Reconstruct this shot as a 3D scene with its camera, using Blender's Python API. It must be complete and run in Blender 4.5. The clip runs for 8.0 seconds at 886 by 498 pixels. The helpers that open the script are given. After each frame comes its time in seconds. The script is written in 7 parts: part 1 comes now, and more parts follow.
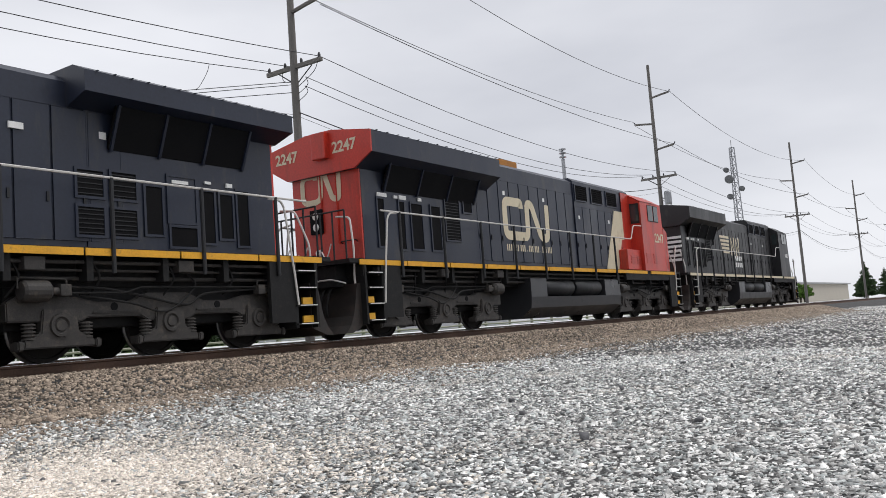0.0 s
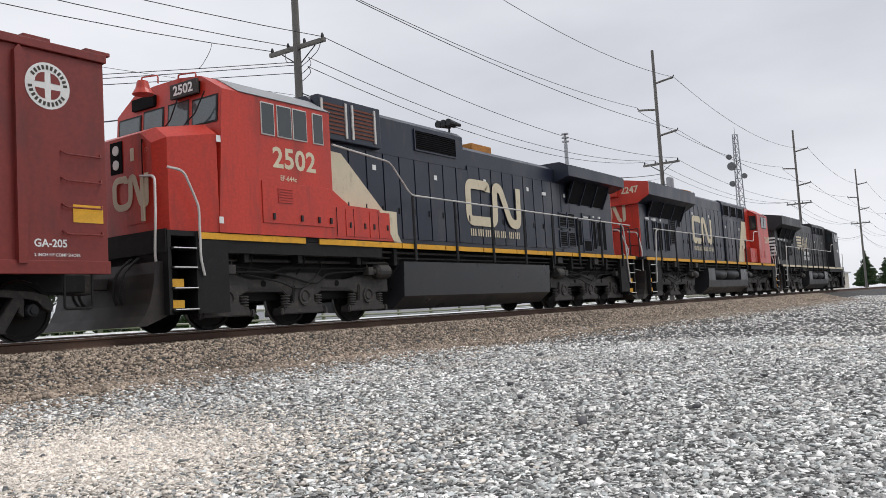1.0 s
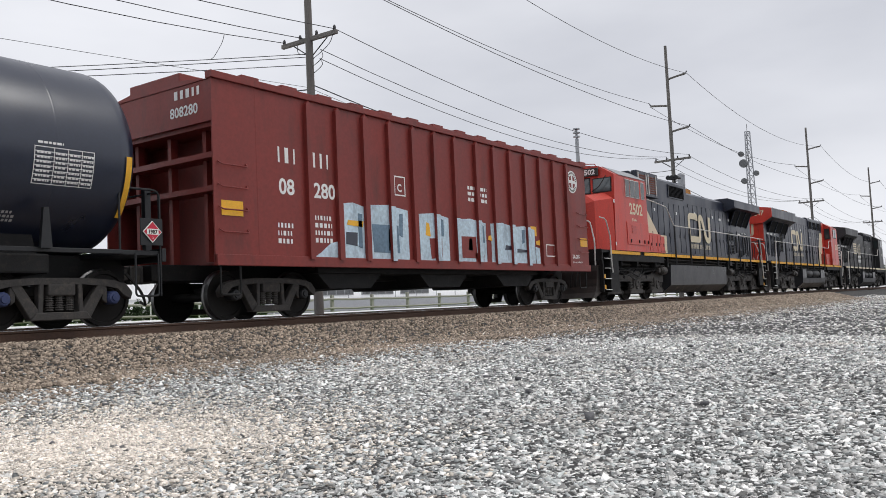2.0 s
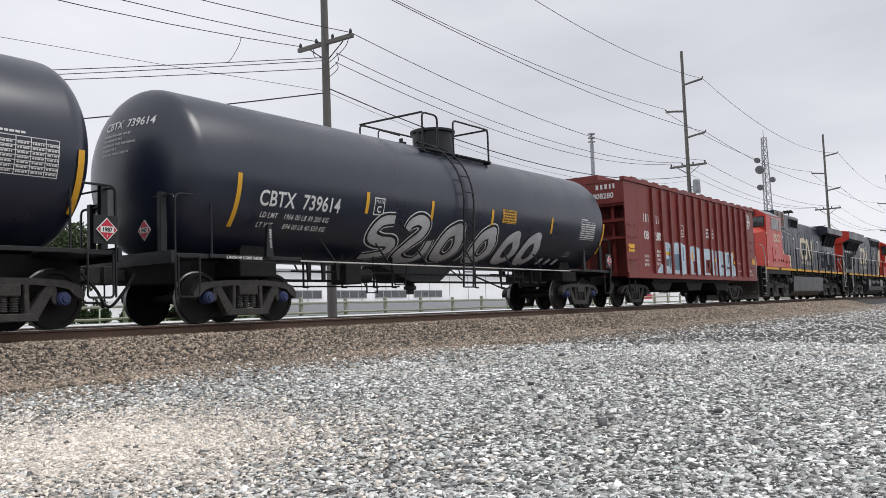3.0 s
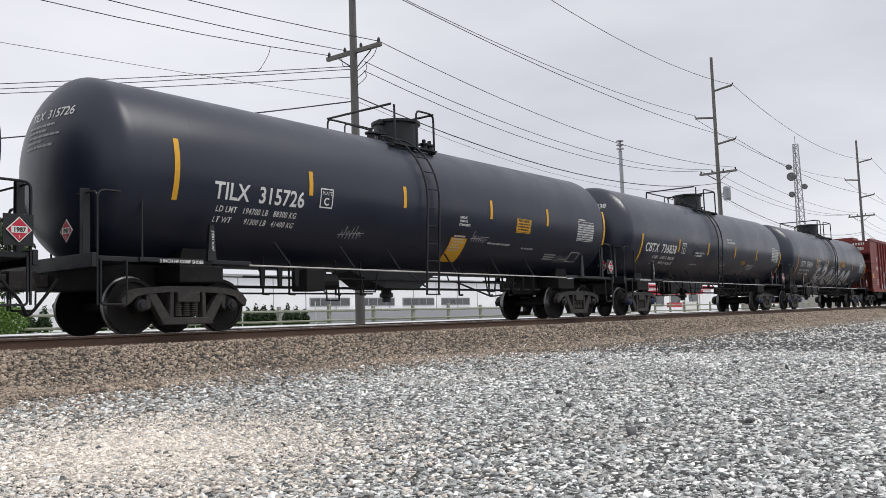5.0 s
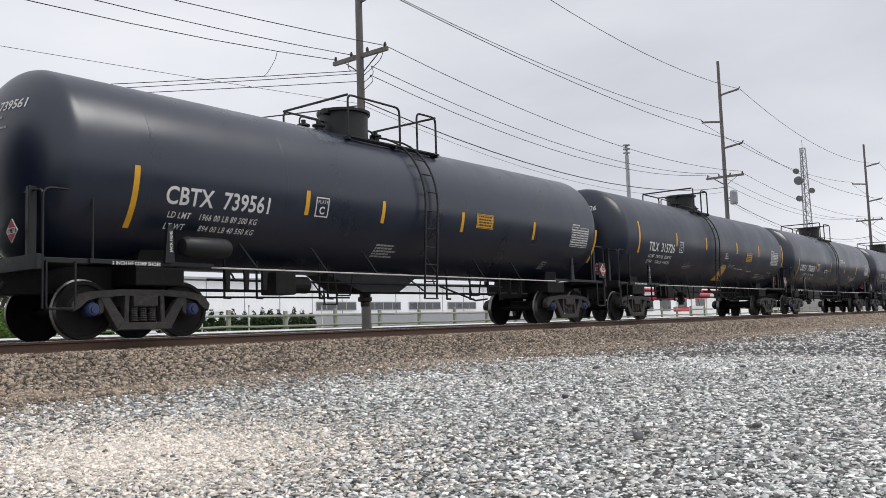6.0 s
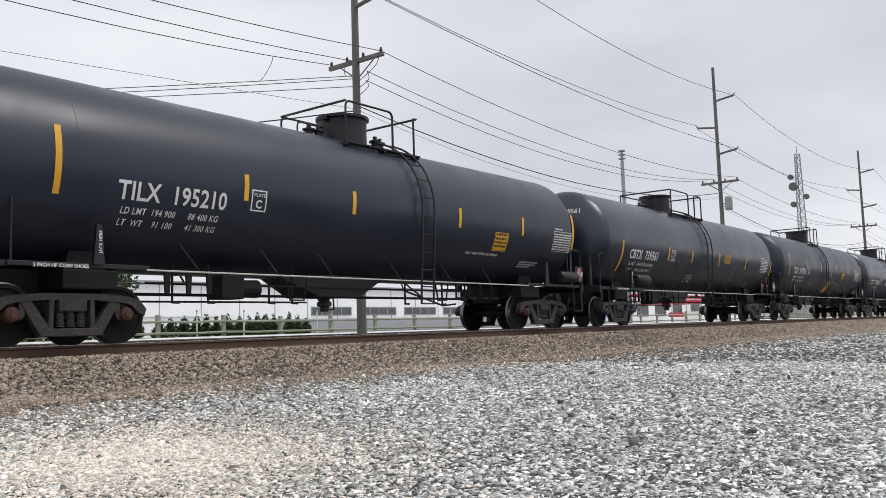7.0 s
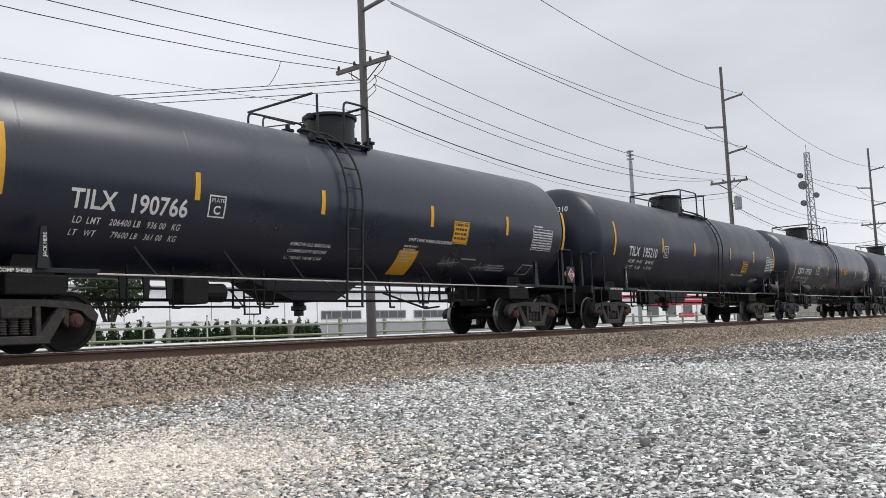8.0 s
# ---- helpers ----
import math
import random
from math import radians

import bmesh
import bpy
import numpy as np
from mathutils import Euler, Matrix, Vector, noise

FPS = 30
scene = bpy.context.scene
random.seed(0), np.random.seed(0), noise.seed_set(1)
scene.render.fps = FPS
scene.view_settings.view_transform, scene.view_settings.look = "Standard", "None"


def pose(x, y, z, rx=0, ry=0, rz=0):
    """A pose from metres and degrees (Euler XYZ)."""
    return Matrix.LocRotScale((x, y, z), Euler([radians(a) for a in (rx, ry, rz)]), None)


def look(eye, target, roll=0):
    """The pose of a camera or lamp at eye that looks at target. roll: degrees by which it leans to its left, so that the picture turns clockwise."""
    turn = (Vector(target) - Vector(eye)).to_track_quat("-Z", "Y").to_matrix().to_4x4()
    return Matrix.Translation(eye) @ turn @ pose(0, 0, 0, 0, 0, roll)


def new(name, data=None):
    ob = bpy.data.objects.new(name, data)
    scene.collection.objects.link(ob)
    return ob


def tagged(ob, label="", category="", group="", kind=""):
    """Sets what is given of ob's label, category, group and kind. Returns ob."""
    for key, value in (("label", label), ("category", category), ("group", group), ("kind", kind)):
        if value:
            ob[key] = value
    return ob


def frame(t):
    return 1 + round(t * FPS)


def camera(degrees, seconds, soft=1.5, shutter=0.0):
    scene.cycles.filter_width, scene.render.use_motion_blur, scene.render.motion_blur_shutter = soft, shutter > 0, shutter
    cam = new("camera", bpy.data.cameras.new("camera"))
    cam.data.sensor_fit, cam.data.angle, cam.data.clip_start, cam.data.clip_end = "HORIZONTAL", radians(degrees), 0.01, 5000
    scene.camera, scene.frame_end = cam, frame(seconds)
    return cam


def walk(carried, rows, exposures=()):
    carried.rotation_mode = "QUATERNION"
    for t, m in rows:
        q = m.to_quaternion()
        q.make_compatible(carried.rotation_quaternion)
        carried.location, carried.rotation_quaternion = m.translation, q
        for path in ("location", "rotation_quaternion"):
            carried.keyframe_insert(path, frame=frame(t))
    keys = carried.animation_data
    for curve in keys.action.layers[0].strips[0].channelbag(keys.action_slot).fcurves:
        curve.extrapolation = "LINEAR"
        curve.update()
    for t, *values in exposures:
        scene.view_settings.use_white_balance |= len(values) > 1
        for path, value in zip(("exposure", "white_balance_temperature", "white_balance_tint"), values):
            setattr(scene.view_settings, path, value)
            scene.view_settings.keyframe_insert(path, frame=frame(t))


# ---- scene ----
cam = camera(55.18, 8.0, soft=0.5, shutter=0.0)
EYE = (0.0, 0.0, 0.05)


def aim(yaw, pitch, lean, dx=0.0, dy=0.0, dz=0.0):
    return pose(EYE[0] + dx, EYE[1] + dy, EYE[2] + dz, 90 + pitch, 0, yaw) @ pose(0, 0, 0, 0, 0, -lean)


walk(cam, [
    (0.0, aim(-55.94, 5.45, 4.32)),
    (0.5, aim(-55.89, 4.84, 3.92)),
    (1.0, aim(-55.80, 4.32, 3.50)),
    (2.5, aim(-54.73, 3.97, 2.34)),
    (3.0, aim(-54.22, 4.24, 2.13)),
    (3.5, aim(-53.77, 4.45, 1.92)),
    (4.0, aim(-53.29, 4.61, 1.90)),
    (4.5, aim(-52.77, 4.66, 1.94)),
    (6.0, aim(-51.95, 5.11, 1.91)),
    (6.5, aim(-52.14, 5.32, 1.81)),
    (7.0, aim(-52.27, 5.45, 1.84)),
    (7.5, aim(-52.27, 5.54, 2.08)),
    (8.0, aim(-51.67, 5.65, 2.39)),
])

# the train runs along x; D is its middle line, SPEED its pace
D = 13.2
SPEED, GAIN = 16.93, 0.02


def run(t):
    return SPEED * (t - 4.0) + GAIN * (t - 4.0) ** 2 / 2


# ---- sky and sun ----
world = bpy.data.worlds.new("overcast_sky")
scene.world = world
world.use_nodes = True
wn, wl = world.node_tree.nodes, world.node_tree.links
wn.clear()
w_out = wn.new("ShaderNodeOutputWorld")
w_bg = wn.new("ShaderNodeBackground")
w_sky = wn.new("ShaderNodeTexSky")
w_sky.sky_type = "NISHITA"
w_sky.sun_disc = False
w_sky.sun_elevation = radians(50)
w_sky.sun_rotation = radians(200)
w_dim = wn.new("ShaderNodeVectorMath")
w_dim.operation = "SCALE"
w_dim.inputs["Scale"].default_value = 0.08
wl.new(w_sky.outputs["Color"], w_dim.inputs[0])
w_tc = wn.new("ShaderNodeTexCoord")
w_map = wn.new("ShaderNodeMapping")
w_map.inputs["Scale"].default_value = (1.0, 1.0, 3.2)
w_noise = wn.new("ShaderNodeTexNoise")
w_noise.inputs["Scale"].default_value = 1.6
w_noise.inputs["Detail"].default_value = 5.0
w_noise.inputs["Roughness"].default_value = 0.5
w_ramp = wn.new("ShaderNodeValToRGB")
w_ramp.color_ramp.elements[0].position = 0.3
w_ramp.color_ramp.elements[0].color = (0.65, 0.665, 0.725, 1)
w_ramp.color_ramp.elements[1].position = 0.7
w_ramp.color_ramp.elements[1].color = (0.915, 0.925, 0.975, 1)
w_mix = wn.new("ShaderNodeMix")
w_mix.data_type = "RGBA"
w_mix.inputs["Factor"].default_value = 0.93
wl.new(w_tc.outputs["Generated"], w_map.inputs["Vector"])
wl.new(w_map.outputs["Vector"], w_noise.inputs["Vector"])
wl.new(w_noise.outputs["Fac"], w_ramp.inputs["Fac"])
wl.new(w_dim.outputs[0], w_mix.inputs["A"])
wl.new(w_ramp.outputs["Color"], w_mix.inputs["B"])
wl.new(w_mix.outputs["Result"], w_bg.inputs["Color"])
wl.new(w_bg.outputs["Background"], w_out.inputs["Surface"])
w_bg.inputs["Strength"].default_value = 1.0

sun = new("sun", bpy.data.lights.new("sun", "SUN"))
sun.data.energy = 1.35
sun.data.angle = radians(25)
sun.data.color = (1.0, 0.97, 0.93)
sun.matrix_world = look((20, -30, 60), (0, 0, 0))

# ---- materials ----


def material(name, rgb, rough=0.6, metal=0.0, vary=0.25, scale=3.0, grain=40.0, bump=0.15, dirt=None, dirt_amount=0.0, streak=1.0, spec=0.5, island=0.0):
    """A painted, bare or earthy surface: stains at one scale, grain at a finer one, fine relief."""
    m = bpy.data.materials.new(name)
    m.use_nodes = True
    n, l = m.node_tree.nodes, m.node_tree.links
    b = n["Principled BSDF"]
    b.inputs["Metallic"].default_value = metal
    b.inputs["Specular IOR Level"].default_value = spec
    tc = n.new("ShaderNodeTexCoord")
    mp = n.new("ShaderNodeMapping")
    mp.inputs["Scale"].default_value = (1.0, 1.0, 1.0 / streak)
    l.new(tc.outputs["Object"], mp.inputs["Vector"])
    big = n.new("ShaderNodeTexNoise")
    big.inputs["Scale"].default_value = scale
    big.inputs["Detail"].default_value = 6
    big.inputs["Roughness"].default_value = 0.6
    l.new(mp.outputs["Vector"], big.inputs["Vector"])
    fine = n.new("ShaderNodeTexNoise")
    fine.inputs["Scale"].default_value = grain
    fine.inputs["Detail"].default_value = 4
    l.new(tc.outputs["Object"], fine.inputs["Vector"])
    base = n.new("ShaderNodeRGB")
    base.outputs[0].default_value = (*rgb, 1)
    col = base.outputs[0]
    add = n.new("ShaderNodeMath")
    add.operation = "ADD"
    l.new(big.outputs["Fac"], add.inputs[0])
    l.new(fine.outputs["Fac"], add.inputs[1])
    rng = n.new("ShaderNodeMapRange")
    rng.inputs["From Min"].default_value = 0.6
    rng.inputs["From Max"].default_value = 1.4
    rng.inputs["To Min"].default_value = 1 - vary
    rng.inputs["To Max"].default_value = 1 + vary
    l.new(add.outputs[0], rng.inputs["Value"])
    factor = rng.outputs[0]
    if island:
        geo = n.new("ShaderNodeNewGeometry")
        ir = n.new("ShaderNodeMapRange")
        ir.inputs["To Min"].default_value = 1 - island
        ir.inputs["To Max"].default_value = 1 + island
        l.new(geo.outputs["Random Per Island"], ir.inputs["Value"])
        mul = n.new("ShaderNodeMath")
        mul.operation = "MULTIPLY"
        l.new(factor, mul.inputs[0])
        l.new(ir.outputs[0], mul.inputs[1])
        factor = mul.outputs[0]
    sc = n.new("ShaderNodeVectorMath")
    sc.operation = "SCALE"
    l.new(col, sc.inputs[0])
    l.new(factor, sc.inputs["Scale"])
    col = sc.outputs[0]
    if dirt:
        dm = n.new("ShaderNodeMix")
        dm.data_type = "RGBA"
        dn = n.new("ShaderNodeTexNoise")
        dn.inputs["Scale"].default_value = scale * 1.7
        dn.inputs["Detail"].default_value = 8
        dn.inputs["Roughness"].default_value = 0.7
        l.new(mp.outputs["Vector"], dn.inputs["Vector"])
        dr = n.new("ShaderNodeMapRange")
        dr.inputs["From Min"].default_value = 0.62 - 0.35 * dirt_amount
        dr.inputs["From Max"].default_value = 0.78 - 0.2 * dirt_amount
        dr.inputs["To Max"].default_value = 0.85
        l.new(dn.outputs["Fac"], dr.inputs["Value"])
        l.new(dr.outputs[0], dm.inputs["Factor"])
        l.new(col, dm.inputs["A"])
        dm.inputs["B"].default_value = (*dirt, 1)
        col = dm.outputs["Result"]
    l.new(col, b.inputs["Base Color"])
    rr = n.new("ShaderNodeMapRange")
    rr.inputs["From Min"].default_value = 0.3
    rr.inputs["From Max"].default_value = 0.7
    rr.inputs["To Min"].default_value = max(rough - 0.08, 0.02)
    rr.inputs["To Max"].default_value = min(rough + 0.1, 1.0)
    l.new(big.outputs["Fac"], rr.inputs["Value"])
    l.new(rr.outputs[0], b.inputs["Roughness"])
    if bump:
        bp = n.new("ShaderNodeBump")
        bp.inputs["Strength"].default_value = bump
        bp.inputs["Distance"].default_value = 0.01
        l.new(fine.outputs["Fac"], bp.inputs["Height"])
        l.new(bp.outputs["Normal"], b.inputs["Normal"])
    return m


M = {}
M["tank"] = material("black_tank_paint", (0.0078, 0.013, 0.032), 0.31, spec=0.85, vary=0.25, scale=0.8, grain=25, bump=0.015, dirt=(0.017, 0.018, 0.022), dirt_amount=0.1, streak=3)
M["tank_dull"] = material("dull_black_tank_paint", (0.0105, 0.0155, 0.034), 0.36, spec=0.62, vary=0.25, scale=0.8, grain=25, bump=0.05, dirt=(0.018, 0.021, 0.032), dirt_amount=0.25, streak=3)
M["fitting"] = material("black_fitting_paint", (0.010, 0.011, 0.013), 0.5, vary=0.3, scale=4, bump=0.1)
M["under"] = material("grimy_underframe_steel", (0.010, 0.010, 0.0105), 0.65, spec=0.3, vary=0.35, scale=5, bump=0.25, dirt=(0.03, 0.026, 0.022), dirt_amount=0.2)
M["truck"] = material("dusty_cast_steel", (0.042, 0.039, 0.037), 0.62, spec=0.35, vary=0.35, scale=5, bump=0.3, dirt=(0.1, 0.085, 0.07), dirt_amount=0.3)
M["wheel"] = material("dark_wheel_steel", (0.010, 0.009, 0.0085), 0.7, spec=0.25, metal=0.0, vary=0.3, scale=6, bump=0.1)
M["tread"] = material("polished_wheel_tread", (0.2, 0.2, 0.2), 0.4, metal=1.0, vary=0.15, scale=8, bump=0.03)
M["spring"] = material("spring_steel", (0.07, 0.065, 0.06), 0.6, metal=0.3, vary=0.3, scale=8)
M["blue"] = material("blue_bearing_cap", (0.03, 0.045, 0.12), 0.6, vary=0.3, scale=8)
M["rustcap"] = material("rusty_bearing_cap", (0.085, 0.038, 0.03), 0.8, vary=0.3, scale=8)
M["white"] = material("white_stencil_paint", (0.78, 0.78, 0.76), 0.6, vary=0.1, scale=6)
M["grey_letter"] = material("weathered_stencil_paint", (0.45, 0.45, 0.45), 0.6, vary=0.15, scale=6)
M["yellow"] = material("yellow_reflective_tape", (0.8, 0.42, 0.03), 0.45, vary=0.12, scale=6)
M["yellow_stripe"] = material("yellow_sill_stripe", (0.72, 0.36, 0.02), 0.55, vary=0.2, scale=3, dirt=(0.2, 0.12, 0.05), dirt_amount=0.15)
M["sign_red"] = material("red_placard", (0.55, 0.02, 0.05), 0.5, vary=0.1)
M["dark_ink"] = material("dark_print", (0.05, 0.04, 0.03), 0.6, vary=0.1)
M["silver_graffiti"] = material("silver_spray_paint", (0.58, 0.58, 0.6), 0.45, vary=0.3, scale=2.5, grain=30, bump=0.05)
M["black_graffiti"] = material("black_spray_paint", (0.012, 0.012, 0.014), 0.5, vary=0.2)
M["white_graffiti"] = material("white_spray_paint", (0.85, 0.85, 0.85), 0.6, vary=0.15)
M["red"] = material("red_locomotive_paint", (0.52, 0.038, 0.021), 0.36, vary=0.22, scale=1.2, grain=20, bump=0.05, dirt=(0.2, 0.03, 0.02), dirt_amount=0.34, streak=5)
M["loco_black"] = material("black_locomotive_paint", (0.014, 0.019, 0.036), 0.36, vary=0.25, scale=1.5, grain=20, bump=0.06, dirt=(0.05, 0.047, 0.045), dirt_amount=0.2, streak=3)
M["ns_black"] = material("plain_black_locomotive_paint", (0.014, 0.014, 0.016), 0.45, vary=0.25, scale=1.5, bump=0.06, dirt=(0.04, 0.036, 0.032), dirt_amount=0.2, streak=3)
M["cream"] = material("cream_paint", (0.66, 0.58, 0.42), 0.55, vary=0.12, scale=3, dirt=(0.35, 0.28, 0.18), dirt_amount=0.15, streak=2)
M["rail_paint"] = material("pale_handrail_paint", (0.6, 0.58, 0.55), 0.45, vary=0.15, scale=6)
M["grille"] = material("dark_grille", (0.007, 0.007, 0.008), 0.85, spec=0.15, vary=0.3)
M["rust"] = material("rusted_metal", (0.16, 0.05, 0.03), 0.85, vary=0.35, scale=6, bump=0.2)
M["orange_rust"] = material("scorched_orange_stack", (0.42, 0.18, 0.04), 0.8, vary=0.35, scale=4, bump=0.2)
M["lamp"] = material("headlight_lens", (0.75, 0.75, 0.72), 0.12, vary=0.05)
M["shield"] = material("pale_reflecting_windshield", (0.07, 0.095, 0.1), 0.05, vary=0.3, scale=1.5, bump=0, spec=1.0)
M["plough"] = material("worn_rusty_plough_steel", (0.02, 0.016, 0.014), 0.55, vary=0.4, scale=3, bump=0.25, dirt=(0.045, 0.028, 0.022), dirt_amount=0.35)
M["window"] = material("tinted_cab_window", (0.03, 0.04, 0.042), 0.06, vary=0.1, bump=0, spec=0.8)
M["fuel"] = material("semi_gloss_black_tank_paint", (0.03, 0.031, 0.035), 0.33, vary=0.25, scale=2, bump=0.08, dirt=(0.05, 0.046, 0.04), dirt_amount=0.2)
M["dish"] = material("dark_grey_dish_cover", (0.12, 0.125, 0.13), 0.6, vary=0.1)
M["rubber"] = material("black_window_rubber", (0.015, 0.015, 0.015), 0.7, vary=0.1)
M["roof_grey"] = material("grey_roof_paint", (0.3, 0.31, 0.32), 0.5, vary=0.15, scale=2)
M["hopper"] = material("oxide_red_car_paint", (0.2, 0.028, 0.022), 0.5, vary=0.2, scale=1.2, grain=18, bump=0.08, dirt=(0.1, 0.025, 0.02), dirt_amount=0.25, streak=4)
M["paleblue"] = material("pale_blue_spray_paint", (0.5, 0.62, 0.7), 0.6, vary=0.3, scale=2.2, grain=14, dirt=(0.2, 0.25, 0.32), dirt_amount=0.3, streak=2)
M["blue_grey"] = material("slate_blue_spray_paint", (0.13, 0.2, 0.27), 0.6, vary=0.3, scale=2.2, grain=14)
M["rail"] = material("rusty_rail_steel", (0.095, 0.055, 0.038), 0.8, vary=0.3, scale=3, bump=0.15)
M["railhead"] = material("bright_rail_head", (0.6, 0.6, 0.6), 0.25, metal=1.0, vary=0.1, scale=5, bump=0.02)
M["tie"] = material("weathered_tie_timber", (0.09, 0.07, 0.055), 0.9, vary=0.35, scale=5, bump=0.4)
# far darker than the stones: shade in the gaps between them, put into the colour
M["gap_shade_bed"] = material("grey_gravel_gap_shade", (0.055, 0.054, 0.053), 0.95, vary=0.6, scale=0.35, grain=40, bump=0.9)
M["gravel"] = material("crushed_grey_gravel", (0.7, 0.69, 0.665), 0.85, vary=0.35, scale=0.25, grain=60, bump=0.3, dirt=(0.76, 0.69, 0.62), dirt_amount=0.22, island=0.8)
M["gravel_blue"] = material("slaty_blue_grey_gravel", (0.46, 0.48, 0.47), 0.8, vary=0.35, scale=0.25, grain=60, bump=0.3, island=0.75)
M["fines"] = material("pale_tan_gravel", (0.85, 0.77, 0.68), 0.95, vary=0.3, scale=0.4, grain=60, bump=0.3, island=0.45)
M["dark_stone"] = material("dark_slate_stone", (0.14, 0.14, 0.145), 0.85, vary=0.3, scale=5, grain=60, bump=0.4)
M["ballast_bed"] = material("brown_ballast_bed", (0.08, 0.062, 0.05), 0.95, vary=0.5, scale=1.0, grain=25, bump=0.9)
M["ballast"] = material("brown_track_ballast", (0.37, 0.3, 0.235), 0.9, vary=0.35, scale=0.5, grain=60, bump=0.3, island=0.6)
M["pole"] = material("weathered_pole_timber", (0.17, 0.16, 0.15), 0.9, vary=0.3, scale=2, grain=30, bump=0.4, streak=12)
M["wire"] = material("dark_cable", (0.04, 0.04, 0.045), 0.6, vary=0.1)
M["galv"] = material("galvanised_steel", (0.35, 0.36, 0.38), 0.5, metal=0.5, vary=0.2, scale=4)
M["grass"] = material("verge_grass", (0.12, 0.2, 0.04), 0.95, vary=0.4, scale=0.4, grain=15, bump=0.6)
M["lot"] = material("pale_concrete_lot", (0.68, 0.68, 0.67), 0.9, vary=0.15, scale=0.2, grain=8, bump=0.2)
M["wall_pale"] = material("pale_metal_cladding", (0.84, 0.85, 0.86), 0.6, vary=0.08, scale=0.3, grain=4)
M["fence"] = material("weathered_fence_timber", (0.33, 0.33, 0.28), 0.9, vary=0.25, scale=3, bump=0.3)
M["leaf"] = material("broadleaf_foliage", (0.05, 0.075, 0.03), 0.8, vary=0.35, scale=3, island=0.5)
M["conifer"] = material("dark_conifer_foliage", (0.032, 0.06, 0.02), 0.85, vary=0.35, scale=3, island=0.5)
M["road"] = material("pale_road_surface", (0.74, 0.74, 0.73), 0.6, vary=0.15, scale=0.2, grain=8, bump=0.2)
M["tan"] = material("tan_block_wall", (0.4, 0.37, 0.32), 0.85, vary=0.1, scale=0.3)
M["dark_glass"] = material("dark_window_band", (0.08, 0.085, 0.09), 0.3, vary=0.2, scale=0.5)
M["blue_paint"] = material("blue_door_paint", (0.08, 0.12, 0.45), 0.6, vary=0.15)
M["bush"] = material("bright_shrub_leaves", (0.1, 0.19, 0.03), 0.8, vary=0.35, scale=3, island=0.5)
M["bark"] = material("dark_bark", (0.06, 0.05, 0.04), 0.95, vary=0.3, scale=6, bump=0.4)

# ---- mesh helpers ----


def part(name, bm, mat, parent=None, label="", smooth=False):
    me = bpy.data.meshes.new(name)
    bmesh.ops.recalc_face_normals(bm, faces=bm.faces)
    if smooth:
        for f in bm.faces:
            f.smooth = True
        for e in bm.edges:
            if len(e.link_faces) == 2 and e.calc_face_angle(0) > 0.7:
                e.smooth = False
    bm.to_mesh(me)
    bm.free()
    me.materials.append(mat)
    ob = new(name, me)
    if parent:
        ob.parent = parent
    if label:
        tagged(ob, label)
    return ob


def soft_box(bm, x0, x1, y0, y1, z0, z1, r=0.0):
    vs = bmesh.ops.create_cube(bm, size=1.0)["verts"]
    for v in vs:
        v.co = Vector(((x0 + x1) / 2 + v.co.x * (x1 - x0), (y0 + y1) / 2 + v.co.y * (y1 - y0), (z0 + z1) / 2 + v.co.z * (z1 - z0)))
    if r:
        es = list({e for v in vs for e in v.link_edges})
        bmesh.ops.bevel(bm, geom=es, offset=r, segments=2, affect="EDGES", profile=0.6)
    return bm


def B(x0, x1, y0, y1, z0, z1, r=0.0):
    return soft_box(bmesh.new(), x0, x1, y0, y1, z0, z1, r)


def rod(bm, a, b, r, seg=8, r2=None):
    a, b = Vector(a), Vector(b)
    d = b - a
    if d.length < 1e-6:
        return bm
    m = Matrix.Translation((a + b) / 2) @ d.to_track_quat("Z", "Y").to_matrix().to_4x4()
    bmesh.ops.create_cone(bm, cap_ends=True, segments=seg, radius1=r, radius2=r if r2 is None else r2, depth=d.length, matrix=m)
    return bm


def pipe(bm, pts, r, seg=6, ring=False):
    """A bent tube through pts, with mitred rings."""
    pts = [Vector(p) for p in pts]
    n = len(pts)
    rings = []
    side = None
    for i, p in enumerate(pts):
        a = pts[i] - pts[i - 1] if i else pts[1] - pts[0]
        b = pts[i + 1] - pts[i] if i < n - 1 else a
        t = (a.normalized() + b.normalized())
        t = t.normalized() if t.length > 1e-6 else a.normalized()
        if side is None:
            side = t.orthogonal().normalized()
        side = (side - t * side.dot(t)).normalized()
        up = t.cross(side)
        rings.append([bm.verts.new(p + (side * math.cos(k * math.tau / seg) + up * math.sin(k * math.tau / seg)) * r) for k in range(seg)])
    for i in range(n - 1):
        for k in range(seg):
            bm.faces.new((rings[i][k], rings[i][(k + 1) % seg], rings[i + 1][(k + 1) % seg], rings[i + 1][k]))
    bm.faces.new(rings[0][::-1])
    bm.faces.new(rings[-1])
    return bm


def round_path(pts, r, n=4):
    """The polyline pts with its inner corners rounded."""
    pts = [Vector(p) for p in pts]
    out = [pts[0]]
    for i in range(1, len(pts) - 1):
        a, b, c = pts[i - 1], pts[i], pts[i + 1]
        k = min(r, (a - b).length * 0.45, (c - b).length * 0.45)
        p, q = b + (a - b).normalized() * k, b + (c - b).normalized() * k
        for j in range(n + 1):
            t = j / n
            out.append(p * (1 - t) ** 2 + b * 2 * t * (1 - t) + q * t ** 2)
    out.append(pts[-1])
    return out


